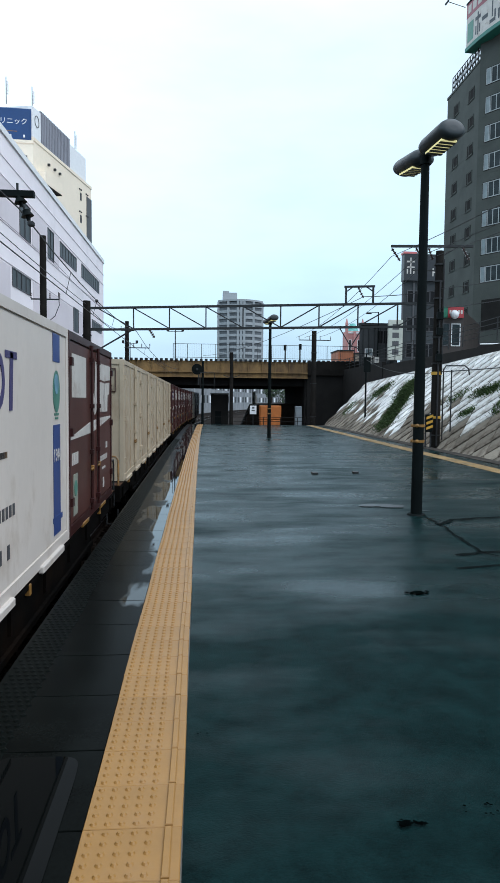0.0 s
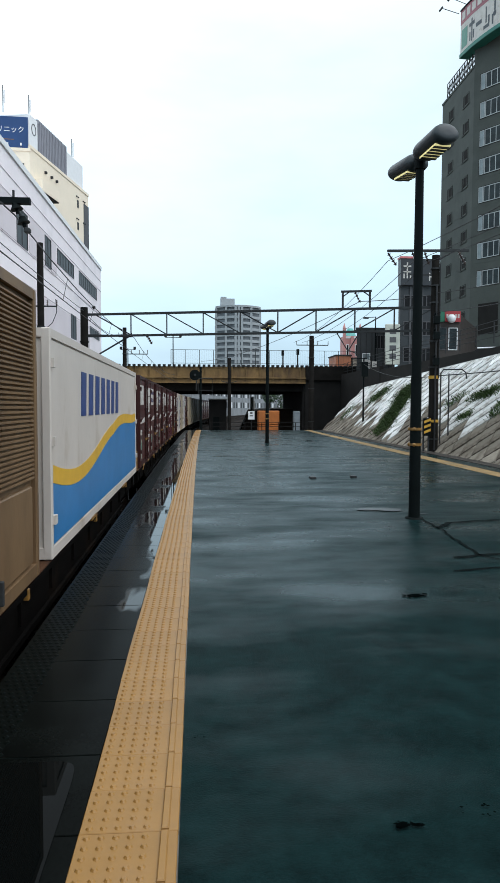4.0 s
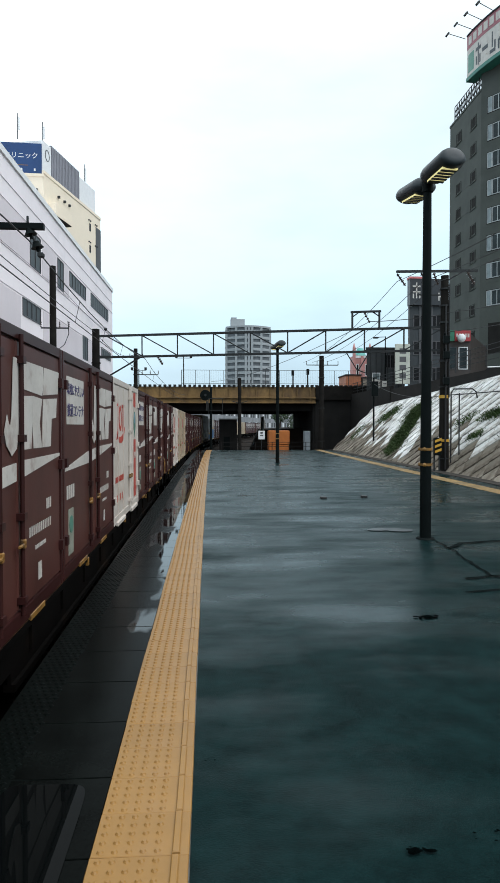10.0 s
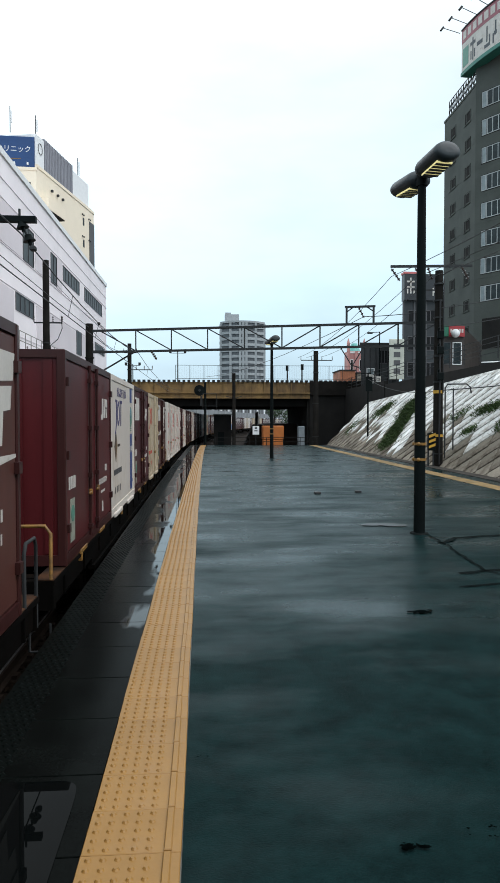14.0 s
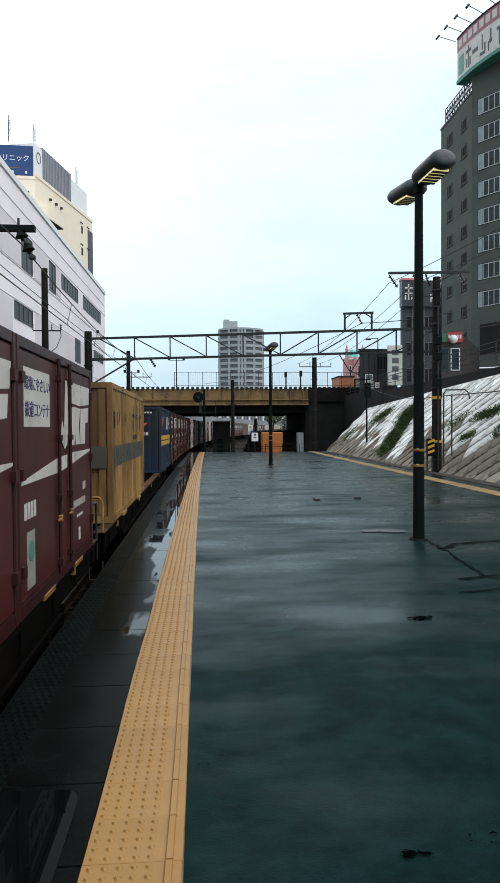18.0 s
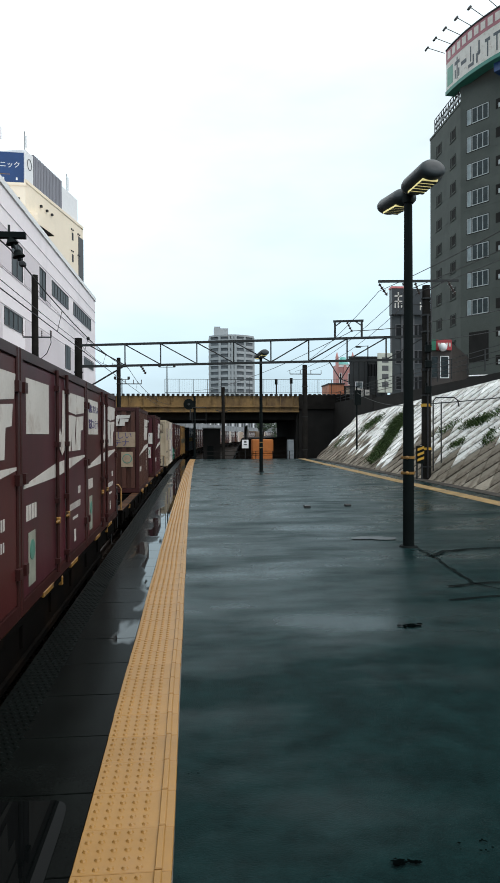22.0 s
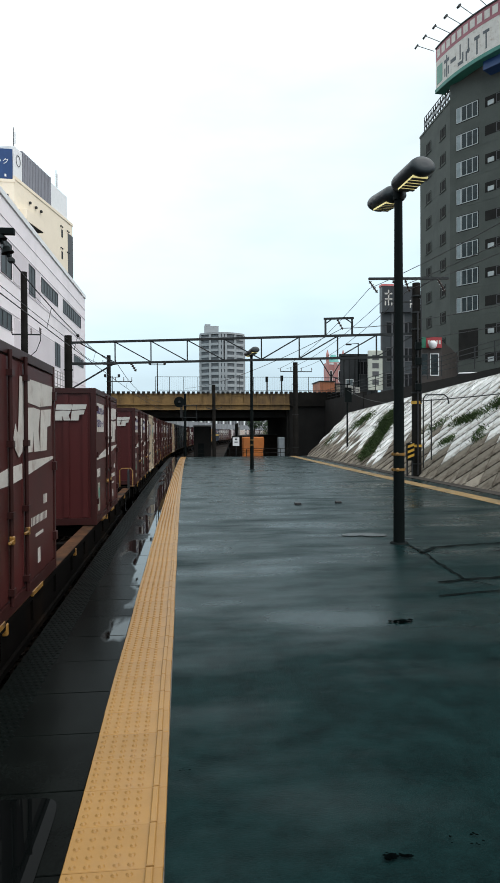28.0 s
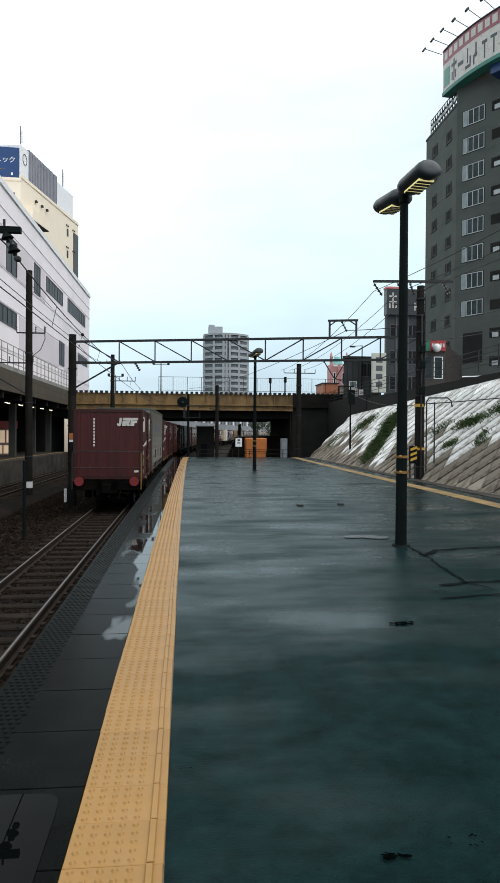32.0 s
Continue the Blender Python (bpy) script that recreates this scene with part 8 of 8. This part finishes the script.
for x, y, spread, s, count in ((0.875, 2.60, 0.036, 0.013, 22), (1.20, 2.68, 0.06, 0.006, 12), (2.02, 5.85, 0.06, 0.030, 20), (0.03, 3.40, 0.02, 0.007, 6)):
    bm = bmesh.new()
    for _ in range(count):
        cx, cy, r = x + grit.normal(0, spread), y + grit.normal(0, spread * 0.35), s * grit.uniform(0.35, 1.1)
        bm.faces.new([bm.verts.new((cx + r * 1.3 * grit.uniform(0.3, 1.4) * math.cos(t), cy + r * grit.uniform(0.3, 1.4) * math.sin(t), 0.0055 + 0.0002 * _)) for t in np.linspace(0, 2 * math.pi, 12)[:-1]])
    part("asphalt_pit", bm, PITDARK, platform, "dark ragged pit in the asphalt")

# ---- slope facing blocks, weeds and trees ----
S2 = math.sqrt(0.5)
E1, E2 = (0.60, 0.455), (0.60, -0.455)          # lattice edges: up the slope, along the line


def on_slope(v, y, out=0.0):
    """v metres up the face, y along the line, out metres off the face."""
    return Vector((9.4 + v * S2 - out * S2, y, v * S2 + out * S2))


def clip(poly, lo, hi):
    for keep, lim in ((1, lo), (-1, hi)):
        res = []
        for i, p in enumerate(poly):
            q = poly[(i + 1) % len(poly)]
            ip, iq = keep * (p[0] - lim) >= 0, keep * (q[0] - lim) >= 0
            if ip:
                res.append(p)
            if ip != iq:
                t = (lim - p[0]) / (q[0] - p[0])
                res.append((lim, p[1] + t * (q[1] - p[1])))
        poly = res
        if len(poly) < 3:
            return []
    return poly


def facing_block(bm, poly, proud, at=Vector((0, 0, 0)), turned=Matrix.Identity(3)):
    """One facing block about its own centre: edges set in by the joint, lower end a little proud."""
    cv, cy = sum(p[0] for p in poly) / len(poly), sum(p[1] for p in poly) / len(poly)
    mid = on_slope(cv, cy)
    base, top = [], []
    for v, y in poly:
        d = Vector((v - cv, y - cy))
        k = 1 - 0.030 / max(d.length, 0.05)
        base.append(bm.verts.new(at + turned @ (on_slope(cv + d.x * k, cy + d.y * k, -0.03) - mid)))
        k -= 0.02 / max(d.length, 0.05)
        lift = proud - 0.018 * (d.x / E1[0])
        top.append(bm.verts.new(at + turned @ (on_slope(cv + d.x * k, cy + d.y * k, max(0.01, lift)) - mid)))
    n = len(poly)
    for i in range(n):
        bm.faces.new([base[i], base[(i + 1) % n], top[(i + 1) % n], top[i]])
    bm.faces.new(top)
    return mid


full, count = {}, 0
far_blocks = {False: bmesh.new(), True: bmesh.new()}
rs = np.random.RandomState(5)
for i in range(-120, 130):
    for j in range(-120, 130):
        cv, cy = (i + 0.5) * E1[0] + (j + 0.5) * E2[0], 30 + (i + 0.5) * E1[1] + (j + 0.5) * E2[1]
        if not (14.0 < cy < SLOPE_END - 0.35 and -0.9 < cv < 7):
            continue
        hi = slope_top(cy) / S2 - 0.02
        quad4 = [(cv - E1[0], cy), (cv, cy + E1[1]), (cv + E1[0], cy), (cv, cy - E1[1])]
        poly = clip(quad4, -0.35, hi)
        if len(poly) < 3 or max(p[0] for p in poly) - min(p[0] for p in poly) < 0.12:
            continue
        dirty = bool(cv < 1.5 + 1.0 * noise.noise((cy * 0.3, cv * 0.5, 1.7)) + rs.uniform(-1.0, 1.0) + (0.5 if cy < 24 else 0))
        lift = Vector((-S2, 0, S2)) * rs.uniform(-0.012, 0.012)
        tilt = pose(0, 0, 0, rs.uniform(-1.0, 1.0), rs.uniform(-1.0, 1.0), 0)
        whole = len(poly) == 4 and abs(min(p[0] for p in poly) - quad4[0][0]) < 1e-6 and abs(max(p[0] for p in poly) - quad4[2][0]) < 1e-6
        if whole and cy < 30.5:
            if dirty not in full:
                bm = bmesh.new()
                facing_block(bm, quad4, 0.055)
                full[dirty] = mesh_of("facing_block", bm, SLOPEDIRTY if dirty else SLOPEBLOCK)
            piece("facing_block", full[dirty], slope, Matrix.Translation(on_slope(cv, cy) + lift) @ tilt)
            count += 1
        else:
            pv, py = sum(p[0] for p in poly) / len(poly), sum(p[1] for p in poly) / len(poly)
            facing_block(far_blocks[dirty], poly, 0.055, on_slope(pv, py) + lift, tilt.to_3x3())
for dirty, bm in far_blocks.items():
    rest = part("far_facing", bm, SLOPEDIRTY if dirty else SLOPEBLOCK, slope, "grimy facing blocks" if dirty else "pale facing blocks")
    rest["kind"] = "stuff"
bm = bmesh.new()
for y0, y1 in zip(span(10, SLOPE_END, 1.5), span(10, SLOPE_END, 1.5)[1:]):
    a, b = slope_top(y0), slope_top(y1)
    vs4 = [on_slope(a / S2 - 0.12, y0, 0.03), on_slope(b / S2 - 0.12, y1 - 0.02, 0.03), on_slope(b / S2 + 0.05, y1 - 0.02, 0.06), on_slope(a / S2 + 0.05, y0, 0.06)]
    quad(bm, *vs4)
    quad(bm, vs4[3], vs4[2], Vector((13.74, y1 - 0.02, b + 0.05)), Vector((13.74, y0, a + 0.05)))
part("coping", bm, SLOPEBLOCK, slope, "pale concrete coping along the slope's top")


def weeds(name, spots, label, seed, material, blade=0.20, wide=0.013):
    """Weeds rooted between the blocks: many thin bent blades."""
    r = np.random.RandomState(seed)
    bm = bmesh.new()
    for v0, y0, v1, y1, spread, count in spots:
        for _ in range(count):
            t = r.uniform()
            v, y = v0 + (v1 - v0) * t + r.normal(0, spread * 0.55), y0 + (y1 - y0) * t + r.normal(0, spread)
            if v < 0 or v > slope_top(y) / S2 - 0.2:
                continue
            p = on_slope(v, y, 0.0)
            h = blade * r.uniform(0.5, 1.3)
            tip = p + Vector((-0.5 + r.normal(0, 0.4), r.normal(0, 0.5), 0.75)) * h
            a = r.uniform(0, math.pi)
            w = Vector((math.cos(a), math.sin(a), 0)) * wide
            mid = p.lerp(tip, 0.55) + Vector((0, 0, 0.1 * h))
            v1a, v2a, m1, m2, tp2 = (bm.verts.new(q) for q in (p - w, p + w, mid - w * 1.4, mid + w * 1.4, tip - Vector((0, 0, 0.1 * h))))
            bm.faces.new([v1a, v2a, m2, m1])
            bm.faces.new([m1, m2, tp2])
    tagged(part(name, bm, material), label, "weeds", kind="stuff")


weeds("slope_weeds", [(0.6, 34.3, 3.9, 36.5, 0.50, 11000), (2.9, 36.2, 3.9, 36.9, 0.6, 2600), (3.0, 42.6, 3.9, 41.2, 0.5, 1500), (2.9, 26.4, 3.4, 24.9, 0.32, 900), (1.7, 25.9, 2.0, 25.2, 0.2, 300),
                      (1.9, 23.0, 2.6, 23.6, 0.2, 260), (3.7, 24.4, 4.4, 23.6, 0.35, 900), (2.4, 28.6, 3.2, 27.7, 0.3, 260), (1.2, 45.5, 2.4, 46.0, 0.4, 300)], "patches of green weeds growing between the slope blocks", 3, GRASS)


def tree(x, y, z, height, radius, seed, label):
    r = np.random.RandomState(seed)
    tr = thing("tree", pose(x, y, z), label, "tree", "trees beyond the bridge")
    bm = bmesh.new()
    tube(bm, (0, 0, 0), (0.1, 0, height * 0.5), 0.16, 0.09, n=8)
    for k in range(6):
        a = k * 1.1
        tube(bm, (0.08, 0, height * (0.3 + 0.05 * k)), (radius * 0.6 * math.cos(a), radius * 0.6 * math.sin(a), height * (0.55 + 0.06 * k)), 0.06, 0.02, n=6)
    part("trunk", bm, BARK, tr)
    bm = bmesh.new()
    for _ in range(1500):
        d = Vector((r.normal(), r.normal(), r.normal())).normalized() * (r.uniform(0.35, 1.0) ** 0.5)
        lump = 0.75 + 0.35 * noise.noise(d * 2.3 + Vector((seed, 0, 0)))
        c = Vector((d.x * radius * lump, d.y * radius * lump, height * 0.62 + d.z * height * 0.42 * lump))
        s = r.uniform(0.07, 0.16)
        u, w = Vector((r.normal(), r.normal(), r.normal())).normalized() * s, Vector((r.normal(), r.normal(), r.normal())).normalized() * s * 0.6
        quad(bm, c - u, c + w, c + u, c - w)
    crown = part("crown", bm, LEAF, tr)
    return tr


tree(14.2, 105.0, -1.4, 6.0, 1.7, 1, "small leafy green tree beside the bank")
tree(14.3, 96.0, 0.5, 5.0, 2.3, 2, "leafy green tree behind the bank fence")
tree(11.6, 104.0, 1.0, 4.0, 1.8, 3, "low leafy tree on the dark bank")


# ---- what moves: every wagon and every load follows the bend of the line ----
SPEED_FIX = ((0, 0.15), (3, 0.35), (6, 0.6), (8, 0.5), (9, 0.6), (11, 1.0), (12, 0.95), (13, 1.2), (15, 1.05), (17, 0.95), (19, 1.1), (21, 1.5), (22, 1.3), (23, 1.05), (25, 1.25), (28, 1.35), (29, 1.4), (30, 1.05), (32, 0.8))


def rear_at(t):
    """Where the train's rear end is on the line at a time."""
    extra = np.interp(t, [a for a, b in SPEED_FIX], [b for a, b in SPEED_FIX])
    return 8.3 + 11.44 * (t - 30.6) + extra


def motions():
    times = [0.0, 1.5, 3.0, 4.5, 6.0, 7.0, 8.0, 9.0, 11.0, 12.0, 13.0, 15.0, 17.0, 19.0, 21.0, 22.0, 23.0, 25.0, 26.5, 28.0, 29.0, 30.0, 31.0, 32.0]
    for ob, p in TRAIN:
        rows = []
        for t in times:
            y = rear_at(t) + p
            rows.append((t, pose(-2.76 + off(y), y, LIFT, 0, 0, turn(y))))
        walk(ob, rows)


motions()
